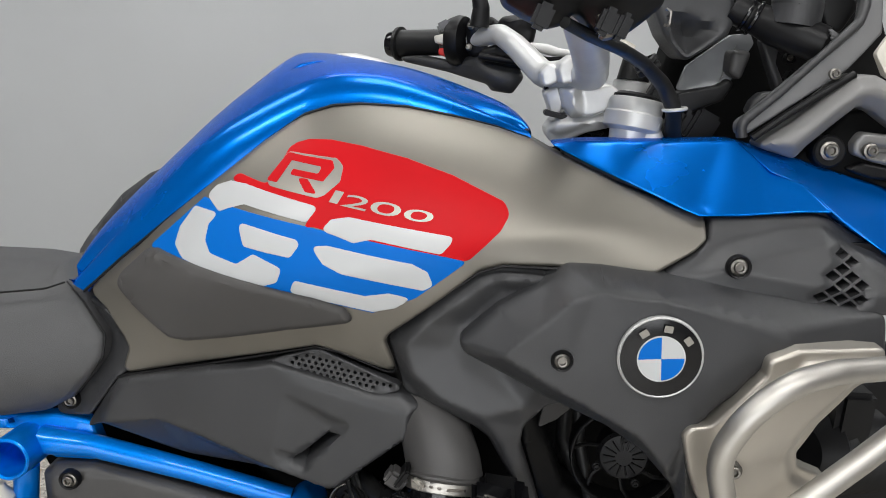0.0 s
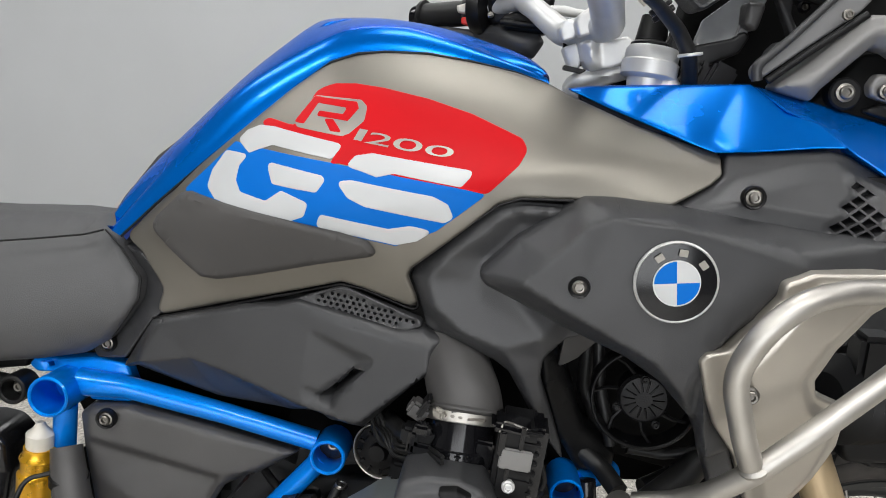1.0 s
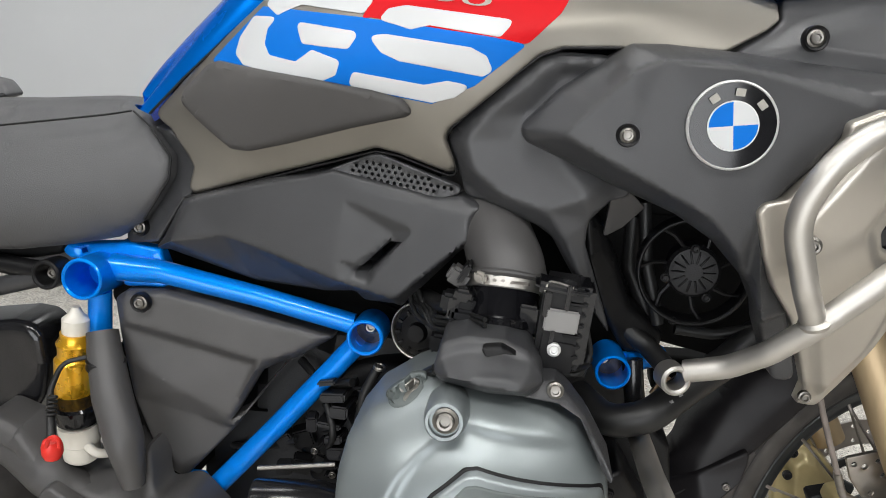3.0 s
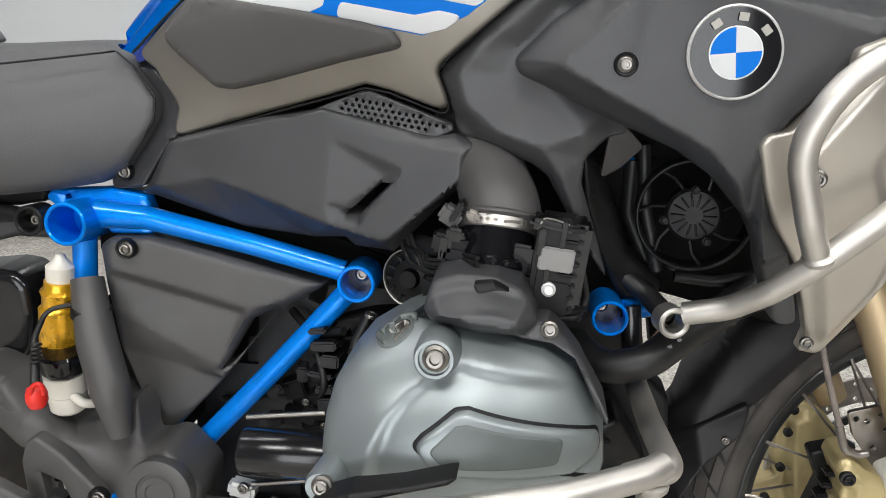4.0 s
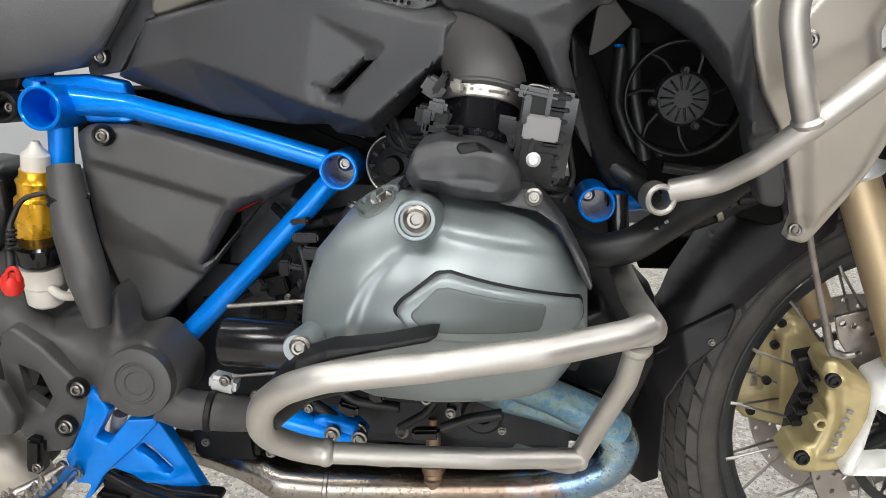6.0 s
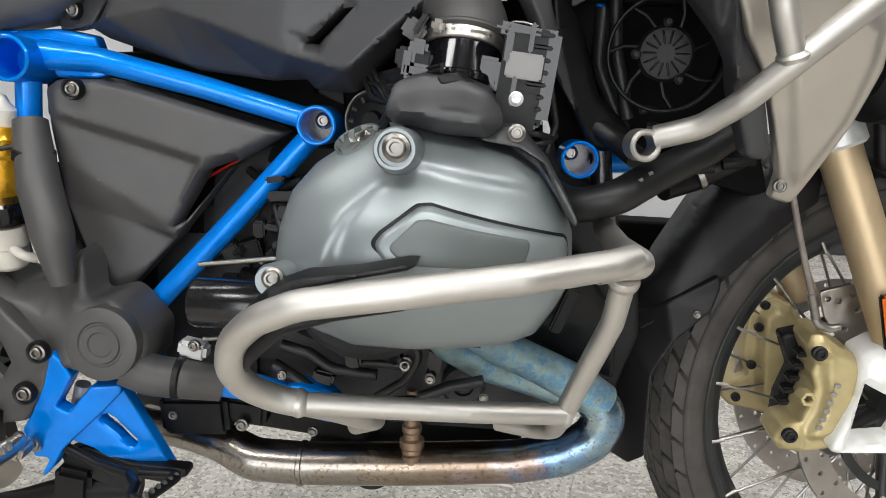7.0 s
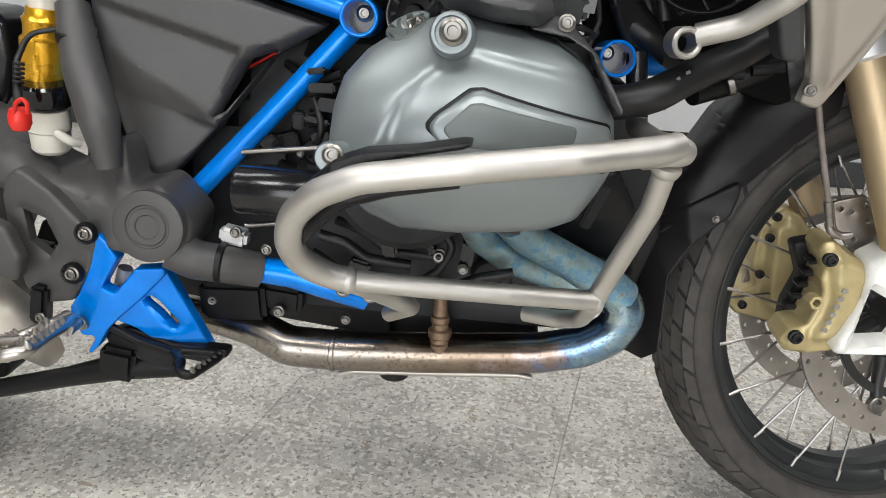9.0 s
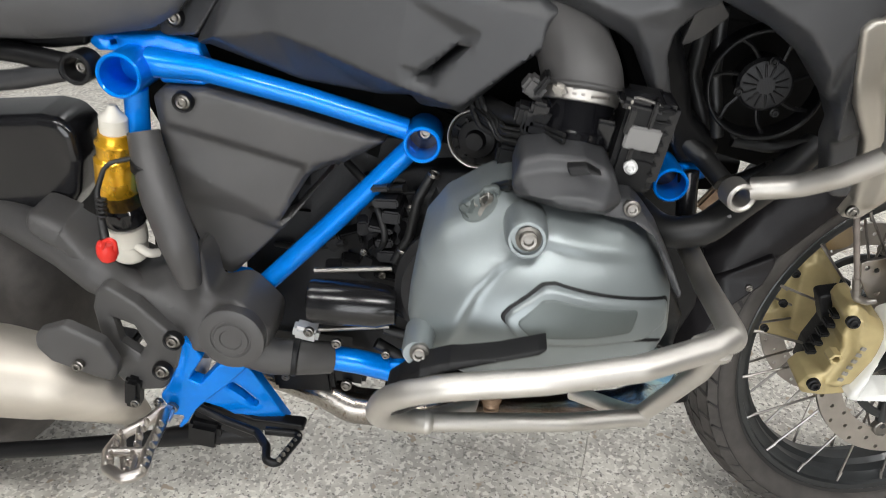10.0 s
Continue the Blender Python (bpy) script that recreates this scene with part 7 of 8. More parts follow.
skid, _ = plate("skid_plate", [(-0.206, -0.16, 0.251), (0.077, -0.16, 0.274), (0.059, -0.15, 0.255), (-0.174, -0.15, 0.234)], BLACK, bike, 0.2, edge=0.002, fillet=0.004, soft=0, label="grey skid plate under the engine")
tube("skid_edge", [(-0.177, -0.165, 0.239), (-0.16, -0.165, 0.245), (-0.055, -0.165, 0.254), (0.045, -0.165, 0.263), (0.062, -0.165, 0.261)], 0.004, GUARD_METAL, skid, 0.01, 8, "bright edge")
lathe("drain_plug", [(0.02, -0.01), (0.02, 0.004), (0.012, 0.006)], (-0.118, -0.08, 0.199), (0, 0, -1), ENGINE, bike, 16, "rusty drain plug")

# -- front wheel, brakes, fork --
W_C, W_STEER, W_LEAN = Vector((0.5416, 0.0285, 0.311)), radians(11.2), radians(9.8)
w_n = Vector((math.sin(W_STEER) * math.cos(W_LEAN), -math.cos(W_STEER) * math.cos(W_LEAN), math.sin(W_LEAN)))
w_z = (Vector((0, 0, 1)) - w_n * w_n.z).normalized()
w_x = w_z.cross(-w_n) * -1
WM = Matrix((w_x, -w_n, w_z)).transposed().to_4x4()
WM.translation = W_C
at_wheel = lambda r, a, h=0.0: W_C + w_x * (r * math.cos(a)) + w_z * (r * math.sin(a)) + w_n * h
tyre = lathe("tyre", [(0.246, -0.038), (0.256, -0.045), (0.27, -0.054), (0.285, -0.058), (0.298, -0.053), (0.307, -0.038), (0.312, -0.02), (0.3135, 0), (0.312, 0.02), (0.307, 0.038), (0.298, 0.053), (0.285, 0.058), (0.27, 0.054), (0.256, 0.045), (0.246, 0.038)], W_C, w_n, GROOVE, bike, 120, "dusty black road tyre", 60, "ring")

lathe("sidewall", [(0.2592, 0.042), (0.26, 0.0488), (0.262, 0.0505), (0.2625, 0.0515), (0.27, 0.0556), (0.28, 0.0588), (0.2865, 0.0592), (0.2885, 0.057), (0.28, 0.05)], W_C, w_n, TYRE, tyre, 120, "dusty brown-grey sidewall", 60, "ring")


def tread():
    prof = [(0.3135, 0.0), (0.3128, 0.015), (0.3085, 0.034), (0.3005, 0.05), (0.289, 0.0575)]
    verts, faces = [], []
    n = 44
    for side in (1, -1):
        for k in range(n):
            for j in range(4):
                (r0, h0), (r1, h1) = prof[j], prof[j + 1]
                gap = 0.0019
                a0 = 2 * math.pi * (k + 0.3 * (j % 2) + 0.12 * j) / n
                a1 = a0 + 2 * math.pi / n * (0.84, 0.88, 0.8, 0.83)[j]
                skew = 0.035
                o = len(verts)
                dh = h1 - h0
                for lift in (-0.002, 0.0035):
                    for r, h, a in ((r0, h0 + gap, a0), (r1, h1 - gap, a0 + skew), (r1, h1 - gap, a1 + skew), (r0, h0 + gap, a1)):
                        verts.append(at_wheel(r + lift * 0.85, a, side * (h + (lift * 0.5 if j == 3 else 0))))
                faces += [(o + 4, o + 5, o + 6, o + 7), (o, o + 1, o + 5, o + 4), (o + 1, o + 2, o + 6, o + 5), (o + 2, o + 3, o + 7, o + 6), (o + 3, o, o + 4, o + 7), (o + 3, o + 2, o + 1, o)]
    tagged(mesh_object("tread", verts, faces, TYRE, tyre, "worn tread blocks", 30), kind="stuff")


tread()
rim = lathe("rim", [(0.2565, 0.038), (0.2575, 0.0425), (0.2535, 0.0455), (0.2465, 0.044), (0.244, 0.038), (0.237, 0.036), (0.231, 0.031), (0.228, 0.018), (0.221, 0.011), (0.221, -0.011), (0.228, -0.018), (0.231, -0.031), (0.237, -0.036), (0.244, -0.038), (0.2465, -0.044), (0.2535, -0.0455), (0.2575, -0.0425), (0.2565, -0.038), (0.237, -0.008), (0.237, 0.008)], W_C, w_n, RIM, bike, 110, "black spoked front rim", 30, "ring")
lathe("hub", [(0.02, -0.075), (0.045, -0.07), (0.048, -0.05), (0.03, -0.04), (0.028, 0.04), (0.048, 0.05), (0.045, 0.07), (0.02, 0.075)], W_C, w_n, RIM, bike, 40, "black wheel hub")
rear_c = Vector((-0.955, -0.09, 0.322))
lathe("rear_tyre", [(0.225, -0.07), (0.25, -0.083), (0.28, -0.086), (0.302, -0.07), (0.317, -0.04), (0.322, 0), (0.317, 0.04), (0.302, 0.07), (0.28, 0.086), (0.25, 0.083), (0.225, 0.07)], rear_c, (0, -0.985, 0.17), TYRE, bike, 80, "wide black rear tyre", 60, "ring")
lathe("rear_rim", [(0.224, -0.07), (0.232, -0.072), (0.215, -0.06), (0.205, 0), (0.215, 0.06), (0.232, 0.072), (0.224, 0.07)], rear_c, (0, -0.985, 0.17), RIM, bike, 80, "black rear rim", 40, "ring")
lathe("rear_hub", [(0.206, -0.01), (0.206, 0.01), (0.06, 0.03), (0.06, -0.03)], rear_c, (0, -0.985, 0.17), RIM, bike, 40, "black rear wheel centre", 40, "ring")
for k in range(40):
    side = 1 if k % 2 else -1
    lean = 0.42 if (k // 2) % 2 else -0.42
    a = 2 * math.pi * k / 40
    tube("spoke", [at_wheel(0.044, a + lean, side * 0.052), at_wheel(0.238, a, side * 0.0375)], 0.0019, DULL_STEEL, rim, 0.0, 6)
    tube("nipple", [at_wheel(0.228, a - lean * 0.008, side * 0.0382), at_wheel(0.247, a, side * 0.0375)], 0.0024, DULL_STEEL, rim, 0.0, 6)


def disc(h, mat):
    """Drilled brake disc in the wheel's plane, h out from its middle."""
    flat = [[(0.1535 * math.cos(2 * math.pi * j / 90), 0.0, 0.1535 * math.sin(2 * math.pi * j / 90)) for j in range(90)]]
    holes = [[(0.117 * math.cos(2 * math.pi * j / 70), 0.0, 0.117 * math.sin(2 * math.pi * j / 70)) for j in range(70)]]
    for k in range(54):
        r, a = (0.1245, 0.1352, 0.146)[k % 3], 2 * math.pi * k / 54 + 0.05 * (k % 3)
        holes.append([(r * math.cos(a) + 0.0033 * math.cos(j * math.pi / 4), 0.0, r * math.sin(a) + 0.0033 * math.sin(j * math.pi / 4)) for j in range(8)])
    ob, _ = plate("brake_disc", flat[0], mat, bike, 0.0045, edge=0.0004, fillet=0, step=0.009, holes=holes, soft=0, label="drilled steel brake disc")
    ob.data.transform(WM @ Matrix.Translation((0, -h, 0)))
    for k in range(6):
        a = 2 * math.pi * k / 6 + 0.26
        lathe("disc_button", [(0.0125, -0.006), (0.0125, 0.003), (0.011, 0.0045), (0.006, 0.003), (0.0, 0.003)], at_wheel(0.1135, a, h), w_n, BOLT, ob, 20)
        tube("carrier_arm", [at_wheel(0.05, a - 0.35, h - 0.006), at_wheel(0.085, a - 0.1, h - 0.005), at_wheel(0.112, a, h - 0.003)], [0.011, 0.008, 0.008], RIM, ob, 0.01, 8)
    ring("carrier_rim", at_wheel(0, 0, h - 0.004), w_n, 0.1, 0.088, 0.006, RIM, ob, "", 60, 0.001)
    return ob


disc(0.078, DISC)
disc(-0.078, DISC)
caliper, _ = plate("brake_caliper", [(0.392, -0.1, 0.435), (0.396, -0.1, 0.447), (0.407, -0.1, 0.451), (0.424, -0.1, 0.437), (0.445, -0.1, 0.427), (0.454, -0.1, 0.411), (0.451, -0.106, 0.371), (0.439, -0.11, 0.334), (0.433, -0.112, 0.309), (0.402, -0.112, 0.302), (0.375, -0.112, 0.304), (0.367, -0.11, 0.317), (0.376, -0.108, 0.333), (0.396, -0.107, 0.34), (0.403, -0.106, 0.364), (0.407, -0.104, 0.383), (0.401, -0.103, 0.4), (0.402, -0.101, 0.413)], GOLD_CALIPER, bike, 0.045, edge=0.005, fillet=0.006, step=0.004, soft=0, poly=1, sharp=50, relief=[([(0.413, -0.1, 0.436), (0.447, -0.1, 0.425), (0.455, -0.1, 0.41), (0.452, -0.1, 0.368), (0.438, -0.11, 0.331), (0.417, -0.11, 0.32), (0.399, -0.11, 0.323), (0.412, -0.1, 0.356), (0.415, -0.1, 0.383), (0.408, -0.1, 0.408)], 0.01, 0.008), ([(0.393, -0.1, 0.438), (0.407, -0.1, 0.448), (0.422, -0.1, 0.433), (0.418, -0.1, 0.412), (0.402, -0.1, 0.414)], 0.005, 0.004), ([(0.371, -0.11, 0.316), (0.379, -0.11, 0.334), (0.399, -0.11, 0.335), (0.405, -0.11, 0.306), (0.377, -0.11, 0.305)], 0.006, 0.005)], label="gold-painted brake caliper")
bolt((0.403, -0.109, 0.429), 0.0095, caliper, (0, -1, 0.1), ENGINE, cup=False)
bolt((0.382, -0.12, 0.328), 0.0095, caliper, (0, -1, 0.1), ENGINE, cup=False)
ring("bleed_nut", (0.393, -0.115, 0.377), (0, -1, 0.1), 0.009, 0.0048, 0.02, GOLD_CALIPER, caliper, "gold bleed nut", 6, 0.001)
vec = Vector((0.42, -0.127, 0.397)) - Vector((0.408, -0.13, 0.343))
for k in range(6):
    block("name_bar", Vector((0.425, -0.117, 0.394)).lerp(Vector((0.413, -0.119, 0.341)), k / 5), (0.0085, 0.002, 0.0062), SILVER_FILM, caliper, (0, math.degrees(math.atan2(vec.x, vec.z)), 0), 0.001)
for k in range(5):
    block("pad_fin", Vector((0.399 - 0.0035 * k, -0.07, 0.414 - 0.016 * k)), (0.014, 0.02, 0.0075), ENGINE, caliper, (0, 10 * (k % 2) - 8, 0), 0.002)
plate("pad_plate", [(0.38, -0.05, 0.425), (0.413, -0.05, 0.435), (0.426, -0.05, 0.376), (0.426, -0.05, 0.315), (0.389, -0.05, 0.3), (0.389, -0.05, 0.343), (0.399, -0.05, 0.382)], ENGINE, caliper, 0.02, edge=0.004, fillet=0.006, soft=0, label="dark worn brake pads")
far, _ = plate("brake_caliper", [(0.378, 0.06, 0.421), (0.406, 0.06, 0.439), (0.43, 0.06, 0.429), (0.464, 0.06, 0.392), (0.467, 0.06, 0.348), (0.462, 0.06, 0.295), (0.442, 0.06, 0.258), (0.395, 0.06, 0.268), (0.369, 0.06, 0.272), (0.356, 0.06, 0.284), (0.356, 0.06, 0.305), (0.388, 0.06, 0.32), (0.377, 0.06, 0.35), (0.376, 0.06, 0.385)], GOLD_CALIPER, bike, 0.06, edge=0.005, fillet=0.006, step=0.0055, soft=0, poly=1, sharp=50, relief=[([(0.388, 0.06, 0.416), (0.409, 0.06, 0.429), (0.428, 0.06, 0.421), (0.456, 0.06, 0.388), (0.455, 0.06, 0.34), (0.45, 0.06, 0.294), (0.432, 0.06, 0.272), (0.402, 0.06, 0.289), (0.394, 0.06, 0.352)], 0.014, 0.009)], label="gold-painted brake caliper on the far disc")
for spot in ((0.386, 0.04, 0.4), (0.384, 0.04, 0.345), (0.37, 0.04, 0.295)):
    bolt(spot, 0.007, far, (0, -1, 0.1), ENGINE, cup=False)
bolt((0.394, 0.052, 0.428), 0.007, far, (0, -1, 0.1), ENGINE, cup=False)
fork = tube("fork_tube", [(0.388, -0.05, 0.694), (0.402, -0.055, 0.663), (0.49, -0.1, 0.442)], 0.0245, GOLD, bike, 0.01, 32, "gold anodised fork tube")
fork_ax = Vector((0.402, -0.055, 0.663)) - Vector((0.49, -0.1, 0.442))
ring("fork_clamp", (0.396, -0.053, 0.68), fork_ax, 0.031, 0.024, 0.05, CAST, bike, "cast alloy fork clamp", 40, 0.004)
block("clamp_ear", (0.383, -0.075, 0.666), (0.022, 0.02, 0.026), CAST, bike, (0, 15, 0), 0.005)
bolt((0.378, -0.09, 0.668), 0.006, bike, (0, -1, 0.1), cup=False)
tube("fork_tube", [(0.384, 0.12, 0.581), (0.456, 0.1, 0.427)], 0.0245, GOLD, bike, 0.01, 24, "gold anodised fork tube")
plate("fork_foot", [(0.447, -0.11, 0.429), (0.466, -0.115, 0.446), (0.511, -0.12, 0.456), (0.595, -0.12, 0.415), (0.612, -0.125, 0.328), (0.535, -0.13, 0.321), (0.423, -0.135, 0.315), (0.427, -0.135, 0.332), (0.448, -0.125, 0.385)], WHITE_PAINT, bike, 0.035, edge=0.008, fillet=0.01, step=0.008, soft=1, holes=[[(0.455, -0.12, 0.399), (0.498, -0.12, 0.379), (0.505, -0.12, 0.346), (0.499, -0.12, 0.331), (0.442, -0.12, 0.322)]], label="pale alloy fork foot")
block("axle_clamp", (0.539, -0.11, 0.379), (0.07, 0.05, 0.09), WHITE_PAINT, bike, (0, 0, 0), 0.01, "pale alloy axle clamp")
reflector = block("reflector", (0.476, -0.13, 0.485), (0.045, 0.008, 0.062), AMBER, bike, (0, -16, 0), 0.003, "amber side reflector")
block("reflector_base", (0.479, -0.123, 0.482), (0.049, 0.008, 0.066), BLACK, bike, (0, -16, 0), 0.002, "black reflector base")
plate("sensor_bracket", [(0.416, -0.05, 0.484), (0.452, -0.05, 0.497), (0.467, -0.05, 0.475), (0.482, -0.05, 0.447), (0.466, -0.05, 0.421), (0.444, -0.05, 0.43), (0.426, -0.05, 0.454)], DISC, bike, 0.005, edge=0.0008, fillet=0.004, soft=0, holes=[[(p[0] + 0.004 * math.cos(j * math.pi / 4), p[1], p[2] + 0.004 * math.sin(j * math.pi / 4)) for p in [(0.427, -0.05, 0.476)] for j in range(8)], [(p[0] + 0.004 * math.cos(j * math.pi / 4), p[1], p[2] + 0.004 * math.sin(j * math.pi / 4)) for p in [(0.44, -0.05, 0.474)] for j in range(8)], [(p[0] + 0.004 * math.cos(j * math.pi / 4), p[1], p[2] + 0.004 * math.sin(j * math.pi / 4)) for p in [(0.455, -0.05, 0.483)] for j in range(8)], [(p[0] + 0.004 * math.cos(j * math.pi / 4), p[1], p[2] + 0.004 * math.sin(j * math.pi / 4)) for p in [(0.464, -0.05, 0.464)] for j in range(8)], [(p[0] + 0.004 * math.cos(j * math.pi / 4), p[1], p[2] + 0.004 * math.sin(j * math.pi / 4)) for p in [(0.453, -0.05, 0.438)] for j in range(8)]], label="drilled dark steel sensor plate")
tube("hose_banjo", [(0.392, -0.1, 0.472), (0.399, -0.1, 0.461), (0.412, -0.1, 0.457), (0.423, -0.1, 0.46)], [0.0045, 0.0055, 0.005, 0.004], DULL_STEEL, bike, 0.01, 12, "steel brake line banjo")
fender, _ = plate("front_fender", [(0.359, 0, 0.662), (0.307, 0, 0.626), (0.259, -0.02, 0.579), (0.221, -0.04, 0.517), (0.193, -0.055, 0.47), (0.18, -0.064, 0.438), (0.2, -0.1, 0.438), (0.289, -0.092, 0.502), (0.341, -0.075, 0.552), (0.397, -0.05, 0.593), (0.403, -0.03, 0.639)], FENDER, bike, 0.03, lines=[[(0.178, -0.085, 0.45), (0.203, -0.088, 0.487), (0.246, -0.08, 0.546), (0.28, -0.066, 0.588), (0.337, -0.05, 0.629), (0.384, -0.035, 0.652)], [(0.229, -0.094, 0.477), (0.279, -0.09, 0.527), (0.337, -0.075, 0.581), (0.388, -0.05, 0.617)]], edge=0.004, fillet=0.008, step=0.006, soft=4, sharp=65, label="black plastic front fender")
flap, _ = plate("fender_flap", [(0.179, -0.072, 0.441), (0.228, -0.1, 0.477), (0.284, -0.102, 0.514), (0.284, -0.102, 0.495), (0.277, -0.106, 0.471), (0.236, -0.118, 0.434), (0.212, -0.132, 0.397), (0.209, -0.16, 0.309), (0.195, -0.145, 0.29), (0.177, -0.105, 0.281), (0.179, -0.09, 0.372)], FENDER, fender, 0.012, lines=[[(0.178, -0.095, 0.438), (0.197, -0.118, 0.384), (0.194, -0.14, 0.293)]], edge=0.003, fillet=0.006, step=0.006, soft=0, sharp=65, label="black lower flap of the fender")
bolt((0.26, -0.109, 0.467), 0.005, flap, (0, -1, 0.1), cup=False)
plate("fender_front", [(0.45, 0, 0.66), (0.481, 0.02, 0.689), (0.602, 0.02, 0.688), (0.612, 0, 0.594), (0.504, -0.02, 0.611), (0.461, -0.02, 0.629)], BLACK, bike, 0.06, edge=0.01, fillet=0.02, soft=1, label="black plastic front mudguard")
lamp_c = Vector((0.433, -0.1, 0.74))
lathe("auxiliary_lamp", [(0.02, -0.06)] + [(0.045 + 0.006 * (k % 2), -0.05 + 0.0075 * k) for k in range(12)] + [(0.03, 0.05)], lamp_c, (-1, -0.4, 0.1), BLACK, bike, 40, "black ribbed auxiliary lamp housing")
block("lamp_bracket", (0.429, -0.12, 0.796), (0.04, 0.04, 0.06), BLACK, bike, (0, 0, 0), 0.006, "black lamp bracket")
plate("headlight_back", [(0.425, -0.05, 0.782), (0.546, -0.05, 0.835), (0.589, -0.05, 0.641), (0.453, -0.05, 0.629)], BLACK, bike, 0.1, edge=0.01, fillet=0.02, soft=0, label="black front housing behind the guard")

# -- steering head, handlebar and cockpit --
yoke, _ = plate("top_yoke", [(0.081, -0.02, 1.07), (0.087, -0.02, 1.082), (0.102, -0.03, 1.092), (0.129, -0.04, 1.097), (0.144, -0.05, 1.105), (0.15, -0.06, 1.114), (0.175, -0.07, 1.123), (0.186, -0.075, 1.116), (0.193, -0.075, 1.099), (0.18, -0.075, 1.087), (0.161, -0.07, 1.082), (0.152, -0.06, 1.084), (0.124, -0.045, 1.074), (0.094, -0.02, 1.056), (0.085, -0.02, 1.06)], CAST, bike, 0.06, edge=0.005, fillet=0.008, step=0.0035, soft=0, poly=1, sharp=50, relief=[([(0.077, -0.02, 1.075), (0.091, -0.02, 1.088), (0.149, -0.05, 1.095), (0.161, -0.06, 1.087), (0.124, -0.04, 1.08), (0.093, -0.02, 1.065)], 0.008, 0.006)], label="cast alloy top yoke")
riser, _ = plate("riser", [(0.09, -0.045, 1.12), (0.109, -0.045, 1.128), (0.122, -0.05, 1.124), (0.143, -0.06, 1.129), (0.154, -0.06, 1.12), (0.145, -0.06, 1.113), (0.146, -0.06, 1.102), (0.128, -0.05, 1.094), (0.104, -0.045, 1.089), (0.095, -0.045, 1.101)], CAST, yoke, 0.04, edge=0.0035, fillet=0.005, step=0.0035, soft=0, poly=1, sharp=50, relief=[([(0.086, -0.05, 1.125), (0.11, -0.05, 1.133), (0.118, -0.05, 1.094), (0.1, -0.05, 1.087)], 0.012, 0.012)], label="cast handlebar riser")
plate("riser_cap", [(0.083, -0.062, 1.141), (0.085, -0.062, 1.148), (0.096, -0.062, 1.157), (0.112, -0.062, 1.157), (0.12, -0.064, 1.147), (0.119, -0.064, 1.133), (0.106, -0.064, 1.131), (0.088, -0.062, 1.124)], CAST, riser, 0.04, edge=0.004, fillet=0.006, step=0.0035, soft=0, poly=1, label="cast clamp cap")
plate("riser", [(0.074, -0.015, 1.115), (0.09, -0.02, 1.122), (0.097, -0.02, 1.103), (0.096, -0.02, 1.093), (0.086, -0.015, 1.088)], CAST, yoke, 0.035, edge=0.0035, fillet=0.005, step=0.005, soft=0, poly=1, label="cast handlebar riser")
plate("riser_cap", [(0.067, -0.03, 1.136), (0.076, -0.03, 1.147), (0.087, -0.032, 1.145), (0.089, -0.032, 1.126), (0.072, -0.03, 1.119)], CAST, yoke, 0.035, edge=0.004, fillet=0.006, step=0.005, soft=0, poly=1, label="cast clamp cap")
plate("clamp_joint", [(0.07, 0, 1.141), (0.122, 0, 1.154), (0.138, 0, 1.126), (0.14, 0, 1.11), (0.102, 0, 1.095), (0.083, 0, 1.094)], SHADE, yoke, 0.02, edge=0.003, soft=0)
block("clamp_shim", (0.091, -0.018, 1.09), (0.03, 0.02, 0.006), BLACK, yoke, (0, 10, 0), 0.001)
lathe("fork_collar", [(0.021, -0.036), (0.022, -0.026), (0.028, -0.024), (0.03, -0.022), (0.0305, -0.008), (0.0285, -0.006), (0.0285, 0.004), (0.026, 0.008), (0.0225, 0.008), (0.0225, 0.002)], (0.166, -0.08, 1.108), (0.12, 0.12, 1), CAST, yoke, 44, "cast fork collar")
lathe("fork_cap", [(0.0225, -0.006), (0.0225, 0.006), (0.018, 0.009), (0.0, 0.009)], (0.164, -0.08, 1.113), (0.12, 0.12, 1), BLACK, yoke, 28, "black fork cap")
lathe("fork_collar", [(0.024, -0.03), (0.026, -0.028), (0.026, -0.004), (0.022, 0.0), (0.013, 0.004)], (0.195, 0.08, 1.131), (0.12, 0.12, 1), CAST, yoke, 36, "cast fork collar")
lathe("fork_cap", [(0.02, -0.01), (0.017, 0.02), (0.0, 0.022)], (0.191, 0.07, 1.14), (0.12, 0.12, 1), BLACK, yoke, 28, "black fork cap")
tube("stanchion", [(0.171, -0.08, 1.092), (0.184, -0.085, 1.063)], [0.018, 0.02], CAST, yoke, 0.01, 24, "alloy fork stanchion")
for k in range(6):
    ring("boot_fold", Vector((0.136, -0.03, 1.076)) + Vector((-0.002 * k, 0, -0.0042 * k)), (0.3, 0.1, 1), 0.009, 0.006, 0.003, BLACK, yoke, "", 18, 0.001)
# a black sheet paints the shade around the steering head
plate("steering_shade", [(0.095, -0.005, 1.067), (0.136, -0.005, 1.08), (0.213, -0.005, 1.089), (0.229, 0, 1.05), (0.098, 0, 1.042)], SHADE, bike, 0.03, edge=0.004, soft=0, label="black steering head")
